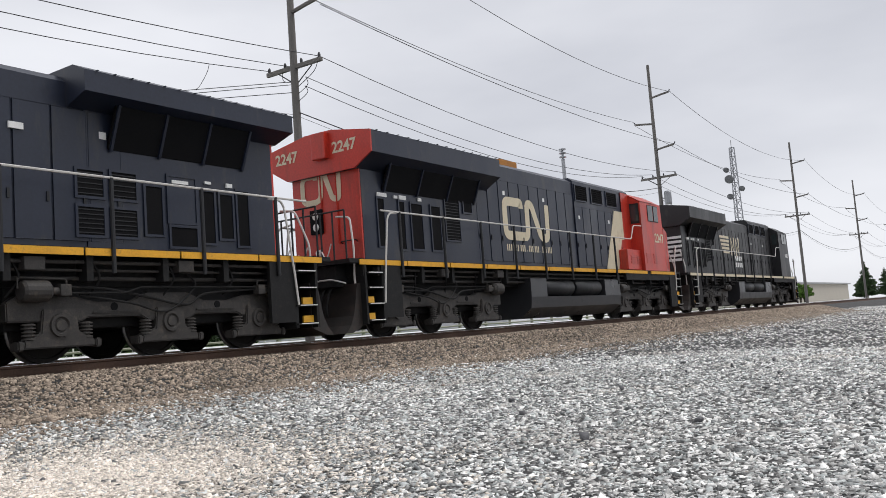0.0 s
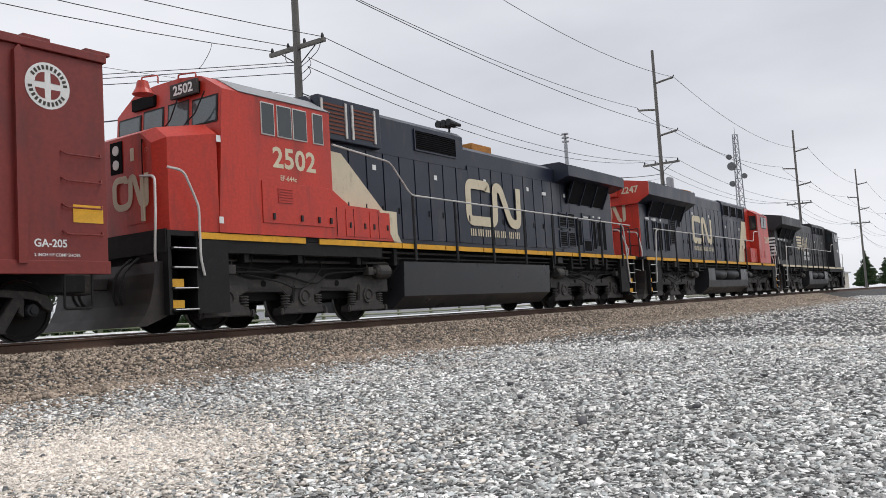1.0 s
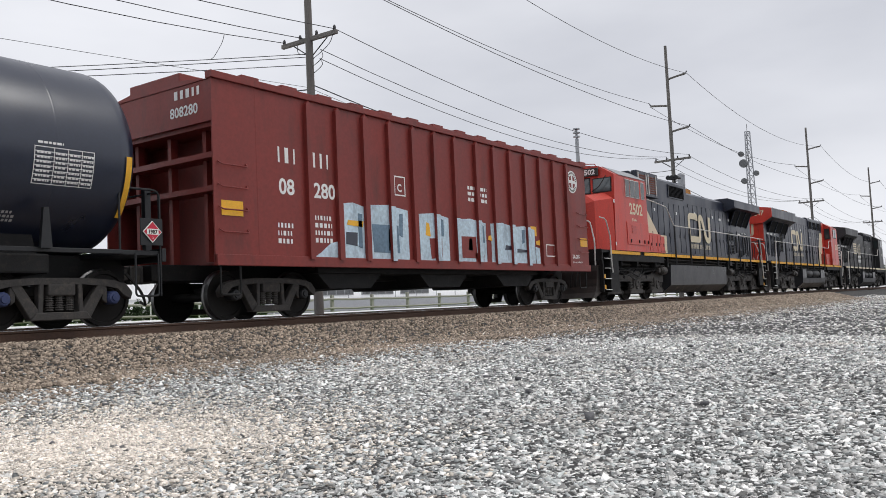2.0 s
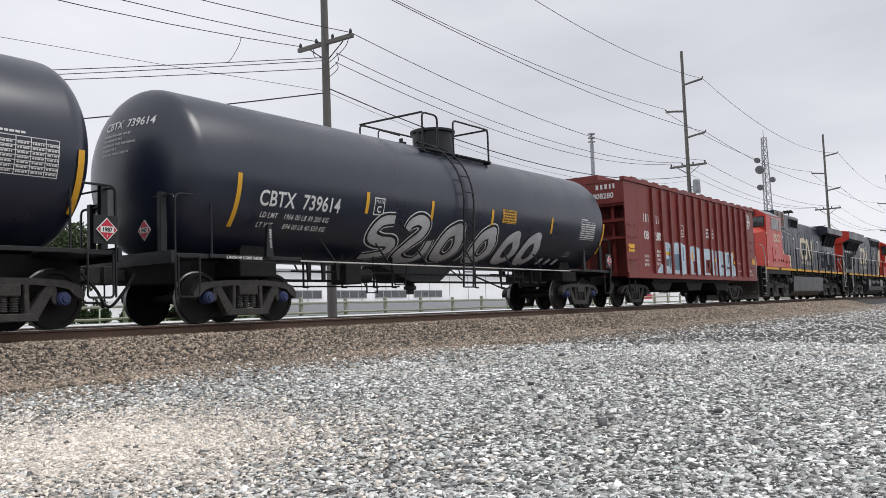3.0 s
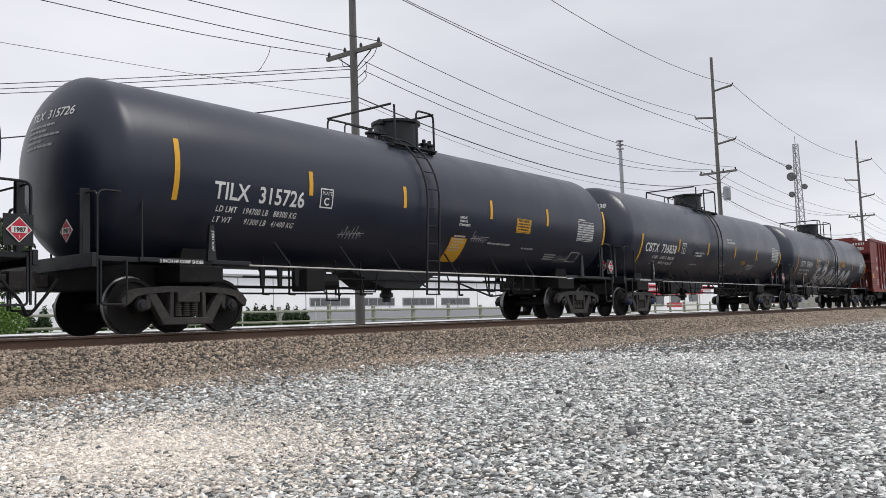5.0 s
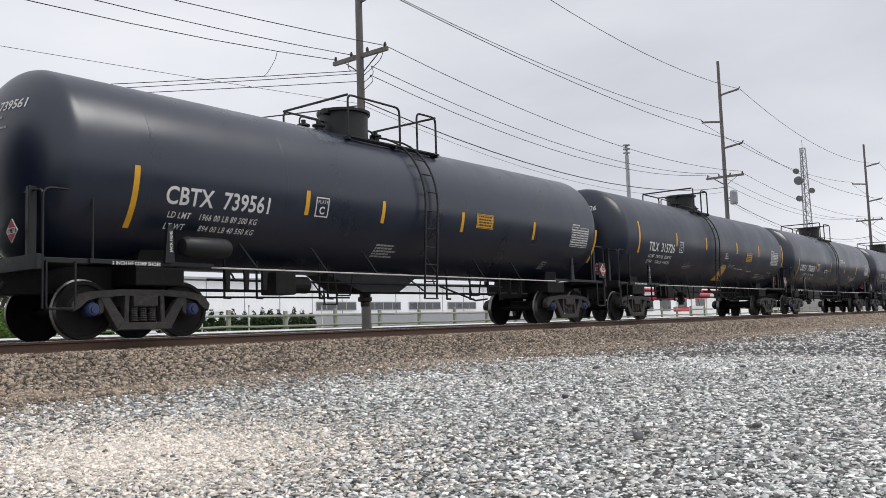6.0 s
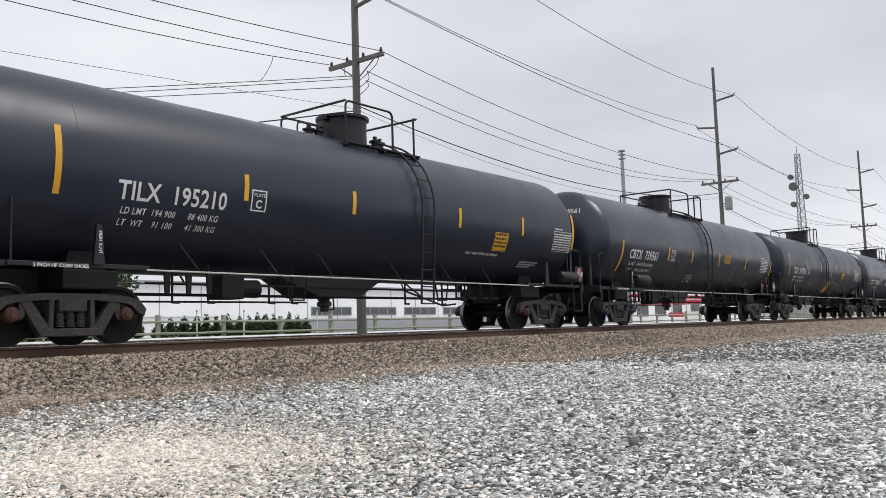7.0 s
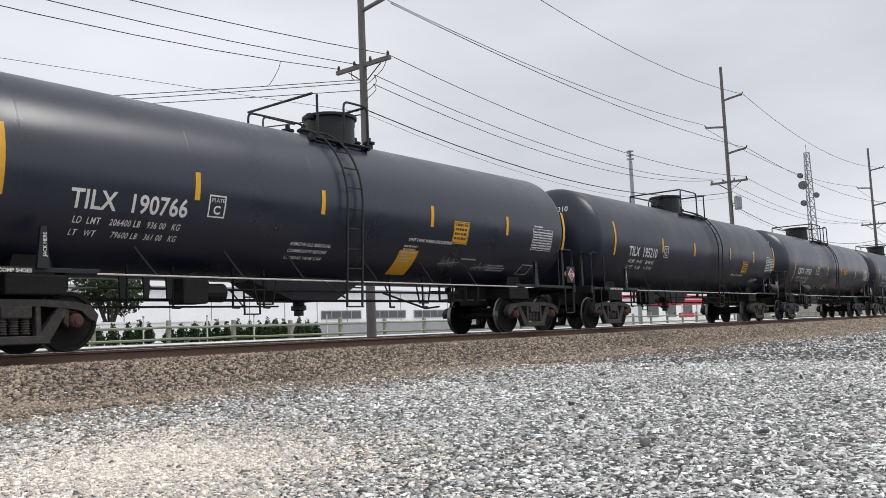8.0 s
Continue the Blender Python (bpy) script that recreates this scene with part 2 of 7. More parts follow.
def prism(bm, poly, y0, y1):
    """The outline poly of (x, z), carried from y0 to y1."""
    a = [bm.verts.new((x, y0, z)) for x, z in poly]
    b = [bm.verts.new((x, y1, z)) for x, z in poly]
    bm.faces.new(a)
    bm.faces.new(b[::-1])
    for i in range(len(poly)):
        j = (i + 1) % len(poly)
        bm.faces.new((a[i], b[i], b[j], a[j]))
    return bm


def loft(bm, sections):
    """Skin over closed sections, each a list of points of one length."""
    rings = [[bm.verts.new(p) for p in s] for s in sections]
    n = len(rings[0])
    for r0, r1 in zip(rings, rings[1:]):
        for i in range(n):
            j = (i + 1) % n
            bm.faces.new((r0[i], r0[j], r1[j], r1[i]))
    bm.faces.new(rings[0][::-1])
    bm.faces.new(rings[-1])
    return bm


def lathe(bm, profile, origin=(0, 0, 0), axis="z", seg=24):
    """profile of (radius, height) turned about an axis."""
    o = Vector(origin)

    def place(r, h, a):
        c, s = r * math.cos(a), r * math.sin(a)
        return o + (Vector((c, s, h)) if axis == "z" else Vector((c, h, s)) if axis == "y" else Vector((h, c, s)))

    rings = [[bm.verts.new(place(r, h, k * math.tau / seg)) for k in range(seg)] for r, h in profile]
    for r0, r1 in zip(rings, rings[1:]):
        for k in range(seg):
            bm.faces.new((r0[k], r0[(k + 1) % seg], r1[(k + 1) % seg], r1[k]))
    for r in (rings[0], rings[-1]):
        bm.faces.new(r)
    return bm


def letters(body, size, shear=0.0, bold=0.0, spacing=1.0, align="LEFT"):
    """A bmesh of flat writing in the xy plane, its baseline at y = 0."""
    cu = bpy.data.curves.new("writing", "FONT")
    cu.body, cu.size, cu.shear, cu.offset, cu.space_character, cu.align_x = body, size, shear, bold, spacing, align
    cu.resolution_u = 3
    ob = bpy.data.objects.new("writing", cu)
    scene.collection.objects.link(ob)
    dg = bpy.context.evaluated_depsgraph_get()
    me = bpy.data.meshes.new_from_object(ob.evaluated_get(dg))
    bm = bmesh.new()
    bm.from_mesh(me)
    bpy.data.objects.remove(ob)
    bpy.data.curves.remove(cu)
    bpy.data.meshes.remove(me)
    return bm


def bars(rows, height, gap, rng):
    """Lines of unreadable print as short bars; rows are line widths."""
    bm = bmesh.new()
    for i, w in enumerate(rows):
        x = 0.0
        while x < w:
            k = rng.uniform(0.06, 0.2) * max(w, 0.3)
            k = min(k, w - x)
            y = -i * (height + gap)
            vs = [bm.verts.new(p) for p in ((x, y, 0), (x + k, y, 0), (x + k, y + height, 0), (x, y + height, 0))]
            bm.faces.new(vs)
            x += k + height * 0.45
    return bm


def plate(w, h):
    bm = bmesh.new()
    bm.faces.new([bm.verts.new(p) for p in ((0, 0, 0), (w, 0, 0), (w, h, 0), (0, h, 0))])
    return bm


def outline_plate(w, h, t):
    bm = bmesh.new()
    for x0, x1, y0, y1 in ((0, w, 0, t), (0, w, h - t, h), (0, t, t, h - t), (w - t, w, t, h - t)):
        bm.faces.new([bm.verts.new(p) for p in ((x0, y0, 0), (x1, y0, 0), (x1, y1, 0), (x0, y1, 0))])
    return bm


def on_side(bm, x, y, z):
    """Flat writing set upright on the near side, at the plane y."""
    for v in bm.verts:
        v.co = Vector((x + v.co.x, y + v.co.z, z + v.co.y))
    return bm


def on_end(bm, x, y, z):
    """Flat writing set upright on an end that faces -x; y is where it begins."""
    for v in bm.verts:
        v.co = Vector((x + v.co.z, y - v.co.x, z + v.co.y))
    return bm


def on_tank(bm, x, z, r, zc, lift=0.006):
    """Flat writing wrapped round a lying cylinder's near side; z is the height of its baseline."""
    th0 = math.asin(max(-1, min(1, (z - zc) / r)))
    lo = min(v.co.y for v in bm.verts)
    hi = max(v.co.y for v in bm.verts)
    k = math.floor(lo / 0.12) * 0.12 + 0.12
    while k < hi:
        bmesh.ops.bisect_plane(bm, geom=list(bm.verts) + list(bm.edges) + list(bm.faces), plane_co=(0, k, 0), plane_no=(0, 1, 0))
        k += 0.12
    for v in bm.verts:
        th = th0 + v.co.y / r
        q = r + lift + v.co.z
        v.co = Vector((x + v.co.x, -q * math.cos(th), zc + q * math.sin(th)))
    return bm


def flat(name, bm, mat, parent, label=""):
    me = bpy.data.meshes.new(name)
    bm.to_mesh(me)
    bm.free()
    me.materials.append(mat)
    ob = new(name, me)
    ob.parent = parent
    if label:
        tagged(ob, label)
    return ob


def thing(name, label, category, m=None, group="", kind=""):
    ob = new(name)
    ob.empty_display_size = 0.3
    if m is not None:
        ob.matrix_world = m
    return tagged(ob, label, category, group, kind)

# ---- rolling stock: shared pieces ----
MESHES = {}


def shared(name, key, build, mat, parent, loc=(0, 0, 0), smooth=False, label=""):
    """A part on mesh data that alike parts share."""
    if key not in MESHES:
        ob = part(name, build(), mat, parent, label, smooth)
        MESHES[key] = ob.data
    else:
        ob = new(name, MESHES[key])
        ob.parent = parent
        if label:
            tagged(ob, label)
    ob.location = loc
    return ob


def smooth_line(pts, n=8, closed=False):
    """A smooth curve through pts."""
    p = [Vector((*q, 0)) for q in pts]
    out = []
    k = len(p)
    for i in range(k if closed else k - 1):
        a, b, c, d = (p[(i + j) % k] if closed else p[min(max(i + j, 0), k - 1)] for j in (-1, 0, 1, 2))
        for j in range(n):
            t = j / n
            out.append(0.5 * ((2 * b) + (c - a) * t + (2 * a - 5 * b + 4 * c - d) * t * t + (3 * b - a - 3 * c + d) * t ** 3))
    if not closed:
        out.append(p[-1])
    return out


def ribbon(line, width, closed=False, widths=None):
    """A flat band along a line in the xy plane."""
    bm = bmesh.new()
    n = len(line)
    left, right = [], []
    for i in range(n):
        a = line[i - 1] if (i or closed) else line[i]
        b = line[(i + 1) % n] if (i < n - 1 or closed) else line[i]
        t = (b - a)
        t = Vector((t.x, t.y, 0)).normalized()
        nrm = Vector((-t.y, t.x, 0))
        w = (widths[i] if widths else 1.0) * width / 2
        left.append(bm.verts.new(line[i] + nrm * w))
        right.append(bm.verts.new(line[i] - nrm * w))
    for i in range(n if closed else n - 1):
        j = (i + 1) % n
        bm.faces.new((left[i], right[i], right[j], left[j]))
    return bm


TURNING = []
WHEEL_R, LOCO_R = 0.457, 0.533


def wheelset_mesh(r):
    def build():
        bm = bmesh.new()
        h = r + 0.028
        prof = [(0.08, 0.66), (0.085, 0.70), (r * 0.55, 0.735), (r - 0.075, 0.70), (r - 0.07, 0.685), (h, 0.69), (h, 0.715), (r, 0.73), (r - 0.006, 0.825), (r - 0.065, 0.828), (r - 0.075, 0.80), (r * 0.5, 0.79), (0.14, 0.84), (0.09, 0.86)]
        for s in (-1, 1):
            lathe(bm, [(a, s * b) for a, b in prof], axis="y", seg=32)
        lathe(bm, [(0.085, -1.0), (0.085, 1.0)], axis="y", seg=12)
        return bm
    return build


def wheelset(parent, x, r):
    key = ("wheelset", r)
    fresh = key not in MESHES
    ob = shared("wheelset", key, wheelset_mesh(r), M["wheel"], parent, (x, 0, r), smooth=True)
    if fresh:
        me = ob.data
        me.materials.append(M["tread"])
        for p in me.polygons:
            c = p.center
            d = max(math.hypot(me.vertices[v].co.x, me.vertices[v].co.z) for v in p.vertices)
            lo = min(math.hypot(me.vertices[v].co.x, me.vertices[v].co.z) for v in p.vertices)
            if lo > r - 0.02 and abs(c.y) > 0.7:
                p.material_index = 1
    TURNING.append((ob, x, r))
    return ob


def side_frame_mesh():
    bm = bmesh.new()
    y0, y1 = -1.08, -0.92
    prism(bm, [(-1.2, 0.42), (-1.24, 0.54), (-1.12, 0.68), (-0.9, 0.735), (-0.42, 0.77), (0.42, 0.77), (0.9, 0.735), (1.12, 0.68), (1.24, 0.54), (1.2, 0.42), (1.06, 0.5), (0.98, 0.61), (0.8, 0.635), (0.40, 0.67), (-0.40, 0.67), (-0.8, 0.635), (-0.98, 0.61), (-1.06, 0.5)], y0, y1)
    for s in (-1, 1):
        prism(bm, [(s * 0.78, 0.64), (s * 0.62, 0.665), (s * 0.33, 0.25), (s * 0.48, 0.14)], y0 + 0.01, y1)
        prism(bm, [(s * 0.37, 0.2), (s * 0.29, 0.2), (s * 0.27, 0.69), (s * 0.35, 0.69)], y0 + 0.004, y1 - 0.01)
        prism(bm, [(s * 0.7, 0.62), (s * 0.7, 0.42), (s * 0.78, 0.36), (s * 0.79, 0.63)], y0 + 0.02, y1)
    prism(bm, [(-0.5, 0.13), (0.5, 0.13), (0.4, 0.25), (-0.4, 0.25)], y0 - 0.02, y1 + 0.02)
    bmesh.ops.bevel(bm, geom=list(bm.edges), offset=0.012, segments=1, affect="EDGES")
    return bm


def spring_mesh():
    bm = bmesh.new()
    prof = []
    for i in range(7):
        z = 0.27 + i * 0.035
        prof += [(0.05, z), (0.068, z + 0.009), (0.068, z + 0.02), (0.05, z + 0.029)]
    return lathe(bm, prof, (0, -1.0, 0), seg=12)


def freight_truck(car, x, cap="fitting"):
    t = shared("truck", "bolster", lambda: B(-0.22, 0.22, -1.1, 1.1, 0.5, 0.67, 0.02), M["truck"], car, (x, 0, 0), label="cast steel two-axle freight truck")
    shared("side_frame", "side_frame", side_frame_mesh, M["truck"], t)
    far = shared("side_frame", "side_frame", side_frame_mesh, M["truck"], t)
    far.rotation_euler = (0, 0, math.pi)
    for sx in (-0.16, 0.0, 0.16):
        shared("spring", "spring", spring_mesh, M["spring"], t, (sx, 0, 0))
    for sx in (-0.889, 0.889):
        wheelset(t, sx, WHEEL_R)
        for s in (-1, 1):
            shared("bearing_cap", ("cap", cap, s), lambda: lathe(bmesh.new(), [(0.02, s * 0.9), (0.11, s * 0.9), (0.11, s * 1.07), (0.09, s * 1.11), (0.06, s * 1.115), (0.055, s * 1.14), (0.02, s * 1.14)], axis="y", seg=14), M[cap], t, (sx, 0, WHEEL_R))
    return t


# ---- tank cars ----
R, ZC = 1.55, 2.73
CAR = 18.0


def tank_head_x(y, z, x0, depth):
    q = max(0.0, 1 - (y * y + (z - ZC) ** 2) / (R * R))
    return x0 - depth * math.sqrt(q)


def on_head(bm, y, z, x0, depth):
    for v in bm.verts:
        yy, zz = y - v.co.x, z + v.co.y
        v.co = Vector((tank_head_x(yy, zz, x0, depth) - 0.008, yy, zz))
    return bm


def placard(car, x, y, z, size, face="side"):
    """A red diamond placard with its number."""
    put = on_side if face == "side" else on_end
    s = size / 2

    def diamond(k):
        bm = bmesh.new()
        bm.faces.new([bm.verts.new(p) for p in ((0, -k, 0), (k, 0, 0), (0, k, 0), (-k, 0, 0))])
        return bm
    if face == "side":
        board = part("placard", prism(bmesh.new(), [(x, z - s), (x + s, z), (x, z + s), (x - s, z)], y - 0.01, y), M["white"], car, "red diamond flammable placard")
    else:
        bm = bmesh.new()
        a = [bm.verts.new((x, y - p, z + q)) for p, q in ((0, -s), (s, 0), (0, s), (-s, 0))]
        b = [bm.verts.new((x - 0.01, y - p, z + q)) for p, q in ((0, -s), (s, 0), (0, s), (-s, 0))]
        bm.faces.new(a)
        bm.faces.new(b)
        for i in range(4):
            bm.faces.new((a[i], a[(i + 1) % 4], b[(i + 1) % 4], b[i]))
        board = part("placard", bm, M["white"], car, "red diamond flammable placard")

    def P(bm, lift):
        return put(bm, x - (0 if face == "side" else lift), y - (lift if face == "side" else 0), z)
    flat("red_field", P(diamond(s * 0.9), 0.014), M["sign_red"], board)
    bm = plate(size * 0.62, size * 0.26)
    for v in bm.verts:
        v.co.x -= size * 0.31
        v.co.y -= size * 0.13
    flat("number_panel", P(bm, 0.017), M["white"], board)
    bm = letters("1987", size * 0.24, align="CENTER", bold=0.004)
    for v in bm.verts:
        v.co.y -= size * 0.085
    flat("lettering", P(bm, 0.02), M["dark_ink"], board)
    flat("lettering", P(on_shift(letters("3", size * 0.16, align="CENTER"), 0, -size * 0.34), 0.018), M["white"], board)
    return board


def on_shift(bm, dx, dy):
    for v in bm.verts:
        v.co.x += dx
        v.co.y += dy
    return bm


def sized(bm, w, h):
    xs, ys = [v.co.x for v in bm.verts], [v.co.y for v in bm.verts]
    kx, ky = w / (max(xs) - min(xs)), h / (max(ys) - min(ys))
    for v in bm.verts:
        v.co.x, v.co.y = (v.co.x - min(xs)) * kx, (v.co.y - min(ys)) * ky
    return bm


def tank_car(label, mark, number, strips, strip_z, manway, ladder, x_text, z_text, text_size, weights, opt):
    rng = random.Random(number)
    car = thing("tank_car", label, "tank car", group="tank cars of the train")
    paint = M[opt.get("paint", "tank")]
    xa, xb, hd = 1.5, CAR - 0.95, 0.74
    # shell
    prof = []
    for i in range(15):
        a = math.pi / 2 * i / 14
        prof.append((max(R * math.sin(a), 0.004), xa - hd * math.cos(a)))
    seams = [1.52, 2.6, 5.4, 8.1, 10.9, 13.6, 16.0]
    prof += [(R, xa + (xb - xa) * i / 8) for i in range(1, 9)]
    for i in range(15):
        a = math.pi / 2 * i / 14
        if i:
            prof.append((max(R * math.cos(a), 0.004), xb + hd * math.sin(a)))
    shell = part("tank_shell", lathe(bmesh.new(), prof, (0, 0, ZC), "x", 72), paint, car, "glossy black cylindrical tank shell", smooth=True)
    for s in seams[1:]:
        part("weld_seam", lathe(bmesh.new(), [(R - 0.002, s - 0.03), (R + 0.0012, s - 0.01), (R + 0.0012, s + 0.01), (R - 0.002, s + 0.03)], (0, 0, ZC), "x", 72), paint, car, smooth=True)
    # ends: stub sill, coupler, platform, rails
    for e in (0, 1):
        def X(u, e=e):
            return u + 0.45 if e == 0 else CAR + 0.35 - u
        sill = B(min(X(0.42), X(3.5)), max(X(0.42), X(3.5)), -0.3, 0.3, 0.72, 1.18, 0.02)
        part("stub_sill", sill, M["under"], car)
        bm = B(min(X(2.2), X(3.1)), max(X(2.2), X(3.1)), -1.02, 1.02, 0.84, 1.14, 0.03)
        prism(bm, [(X(2.3), 1.13), (X(3.0), 1.13), (X(2.9), 1.5), (X(2.4), 1.5)], -0.85, 0.85)
        part("bolster", bm, M["under"], car)
        bm = B(min(X(0.0), X(0.5)), max(X(0.0), X(0.5)), -0.09, 0.09, 0.78, 0.98, 0.02)
        soft_box(bm, min(X(-0.02), X(0.22)), max(X(-0.02), X(0.22)), -0.16, 0.14, 0.72, 1.04, 0.04)
        part("coupler", bm, M["truck"], car)
        bm = B(min(X(0.42), X(1.25)), max(X(0.42), X(1.25)), -1.38, 1.38, 1.12, 1.2, 0.01)
        soft_box(bm, min(X(0.4), X(0.48)), max(X(0.4), X(0.48)), -1.42, 1.42, 1.02, 1.24, 0.01)
        soft_box(bm, min(X(1.2), X(3.4)), max(X(1.2), X(3.4)), -1.42, -1.37, 1.13, 1.2, 0.008)
        soft_box(bm, min(X(1.2), X(3.4)), max(X(1.2), X(3.4)), 1.37, 1.42, 1.13, 1.2, 0.008)
        part("end_platform", bm, M["fitting"], car)
        for s in (-1, 1):
            rail = pipe(bmesh.new(), round_path([(X(0.5), s * 1.4, 0.46), (X(0.5), s * 1.4, 2.2), (X(1.25), s * 1.4, 2.2), (X(1.25), s * 1.4, 1.15)], 0.14), 0.019)
            part("grab_rail", rail, M["fitting"], car)
            step = pipe(bmesh.new(), round_path([(X(0.55), s * 1.41, 1.15), (X(0.55), s * 1.41, 0.46), (X(0.98), s * 1.41, 0.46), (X(0.98), s * 1.41, 1.15)], 0.06), 0.018)
            part("sill_step", step, M["fitting"], car)
            post = B(min(X(0.44), X(0.56)), max(X(0.44), X(0.56)), s * 1.05 - 0.05, s * 1.05 + 0.05, 1.2, 2.25, 0.01)
            part("end_post", post, M["fitting"], car)
            jack = bmesh.new()
            prism(jack, [(X(2.42), 1.18), (X(2.6), 1.18), (X(2.55), 1.78), (X(2.47), 1.78)], s * 1.46 - 0.03, s * 1.46 + 0.03)
            part("jack_post", jack, M["fitting"], car)
        part("end_rail", pipe(bmesh.new(), round_path([(X(0.5), -1.38, 1.3), (X(0.5), -1.38, 2.18), (X(0.5), 1.38, 2.18), (X(0.5), 1.38, 1.3)], 0.1), 0.018), M["fitting"], car)
        part("brake_hose", pipe(bmesh.new(), smooth_line3([(X(0.45), -0.35, 0.9), (X(0.2), -0.4, 0.6), (X(0.02), -0.3, 0.35), (X(-0.02), -0.1, 0.4)]), 0.025), M["rubber"], car)
    freight_truck(car, 2.78, opt.get("cap", "fitting"))
    freight_truck(car, CAR - 1.7, opt.get("cap", "fitting"))
    if opt.get("reservoir"):
        part("air_reservoir", lathe(bmesh.new(), [(0.02, 3.15), (0.13, 3.17), (0.17, 3.25), (0.17, 4.0), (0.13, 4.08), (0.02, 4.1)], (0, -1.5, 1.45), "x", 18), M["fitting"], car, smooth=True)
    if opt.get("front_reservoir"):
        part("air_reservoir", lathe(bmesh.new(), [(0.02, 16.5), (0.12, 16.52), (0.155, 16.6), (0.155, 17.35), (0.12, 17.43), (0.02, 17.45)], (0, -1.48, 1.4), "x", 18), M["fitting"], car, smooth=True)
    # running pipe with its struts; pale colour paints the sky glint along its top
    for s in (-1, 1):
        part("running_rail", pipe(bmesh.new(), [(3.8, s * 1.42, 1.13), (CAR - 3.0, s * 1.42, 1.13)], 0.015), M["rail_paint"], car, "side running rail, sky glint painted as pale colour")
        for sx in opt.get("struts", (4.8, 6.5, 7.9, 9.9, 11.7, 13.3)):
            part("rail_strut", pipe(bmesh.new(), [(sx, s * 1.41, 1.13), (sx - 0.35, s * 1.33, 1.58)], 0.022), M["fitting"], car)
    # belly
    bm = loft(bmesh.new(), [[(x, w * c, z0 + (1.3 - z0) * (0.0 if k in (0, 1) else 1.0)) for k, c in enumerate((-1, 1, 1, -1))] for x, w, z0 in ((7.5, 0.3, 1.2), (8.4, 0.5, 0.82), (9.6, 0.5, 0.82), (10.5, 0.3, 1.2))])
    part("belly_skid", bm, M["fitting"], car)
    bm = lathe(bmesh.new(), [(0.02, 0.52), (0.1, 0.52), (0.1, 0.62), (0.16, 0.64), (0.16, 0.72), (0.12, 0.74), (0.12, 1.0)], (9.0, 0, 0), "z", 14)
    part("outlet_valve", bm, M["fitting"], car)
    bm = bmesh.new()
    rod(bm, (4.2, -0.25, 0.82), (CAR - 4.2, -0.25, 0.82), 0.028)
    rod(bm, (4.2, -0.75, 0.98), (CAR - 4.6, -0.75, 0.98), 0.022)
    rod(bm, (4.0, -0.55, 0.68), (8.2, -0.3, 0.7), 0.018)
    part("brake_pipe", bm, M["under"], car)
    for hx in (4.6, 5.5, 6.7, 7.3, 11.0, 12.0, 13.1):
        x2 = hx + rng.uniform(-0.2, 0.2)
        part("hanger", pipe(bmesh.new(), [(x2, -0.75, 1.35), (x2, -0.75, 0.66), (x2 + 0.14, -0.75, 0.66)], 0.025), M["under"], car)
    for k in range(3):
        hx = 4.0 + 0.42 * k
        part("hanger_plate", prism(bmesh.new(), [(hx + 0.4, 1.15), (hx + 0.52, 1.15), (hx + 0.5, 0.8), (hx + 0.42, 0.8)], -1.0, -0.96), M["under"], car)
    for hx, w, h in ((6.9, 0.55, 0.45), (11.4, 0.5, 0.42)):
        part("stirrup", pipe(bmesh.new(), [(hx, -1.15, 1.15), (hx + 0.1, -1.15, 1.15 - h), (hx + w - 0.1, -1.15, 1.15 - h), (hx + w, -1.15, 1.15)], 0.02), M["under"], car)
    for hx in (12.4, 12.9, 13.4, 13.9):
        part("hanger", pipe(bmesh.new(), [(hx, -1.0, 1.15), (hx, -1.0, 0.8), (hx + 0.3, -1.0, 0.8)], 0.028), M["under"], car)
    part("brake_lever", pipe(bmesh.new(), [(10.6, -0.9, 0.95), (12.0, -0.9, 0.62), (12.5, -0.9, 0.66)], 0.022), M["under"], car)
    bx = opt.get("gear", 5.6)
    bm = B(bx, bx + 0.5, -0.95, -0.5, 0.72, 1.15, 0.03)
    lathe(bm, [(0.02, bx + 0.5), (0.16, bx + 0.5), (0.17, bx + 0.95), (0.1, bx + 1.0), (0.02, bx + 1.0)], (0, -0.72, 0.92), "x", 14)
    part("brake_cylinder", bm, M["under"], car)
    # ladder
    for s in (-1, 1):
        for dx in (-0.21, 0.21):
            pts = []
            for i in range(13):
                th = radians(78) - (radians(78) + radians(6)) * i / 12
                q = R + 0.11
                pts.append((ladder + dx, s * q * math.cos(th), ZC + q * math.sin(th)))
            pts += [(ladder + dx, s * 1.6, 1.6), (ladder + dx, s * 1.55, 0.62)]
            part("ladder_rail", pipe(bmesh.new(), pts, 0.024), M["fitting"], car)
        for i in range(6):
            th = radians(66 - 14.5 * i)
            q = R + 0.11
            part("ladder_rung", rod(bmesh.new(), (ladder - 0.21, s * q * math.cos(th), ZC + q * math.sin(th)), (ladder + 0.21, s * q * math.cos(th), ZC + q * math.sin(th)), 0.016, 6), M["fitting"], car)
        for z in (2.15, 1.75, 1.37, 1.0, 0.63):
            part("ladder_rung", rod(bmesh.new(), (ladder - 0.21, s * 1.59, z), (ladder + 0.21, s * 1.59, z), 0.016, 6), M["fitting"], car)
        part("ladder_brace", pipe(bmesh.new(), [(ladder - 0.7, s * 1.41, 1.13), (ladder - 0.25, s * 1.55, 0.8)], 0.018), M["fitting"], car)
    # top works
    top = ZC + R
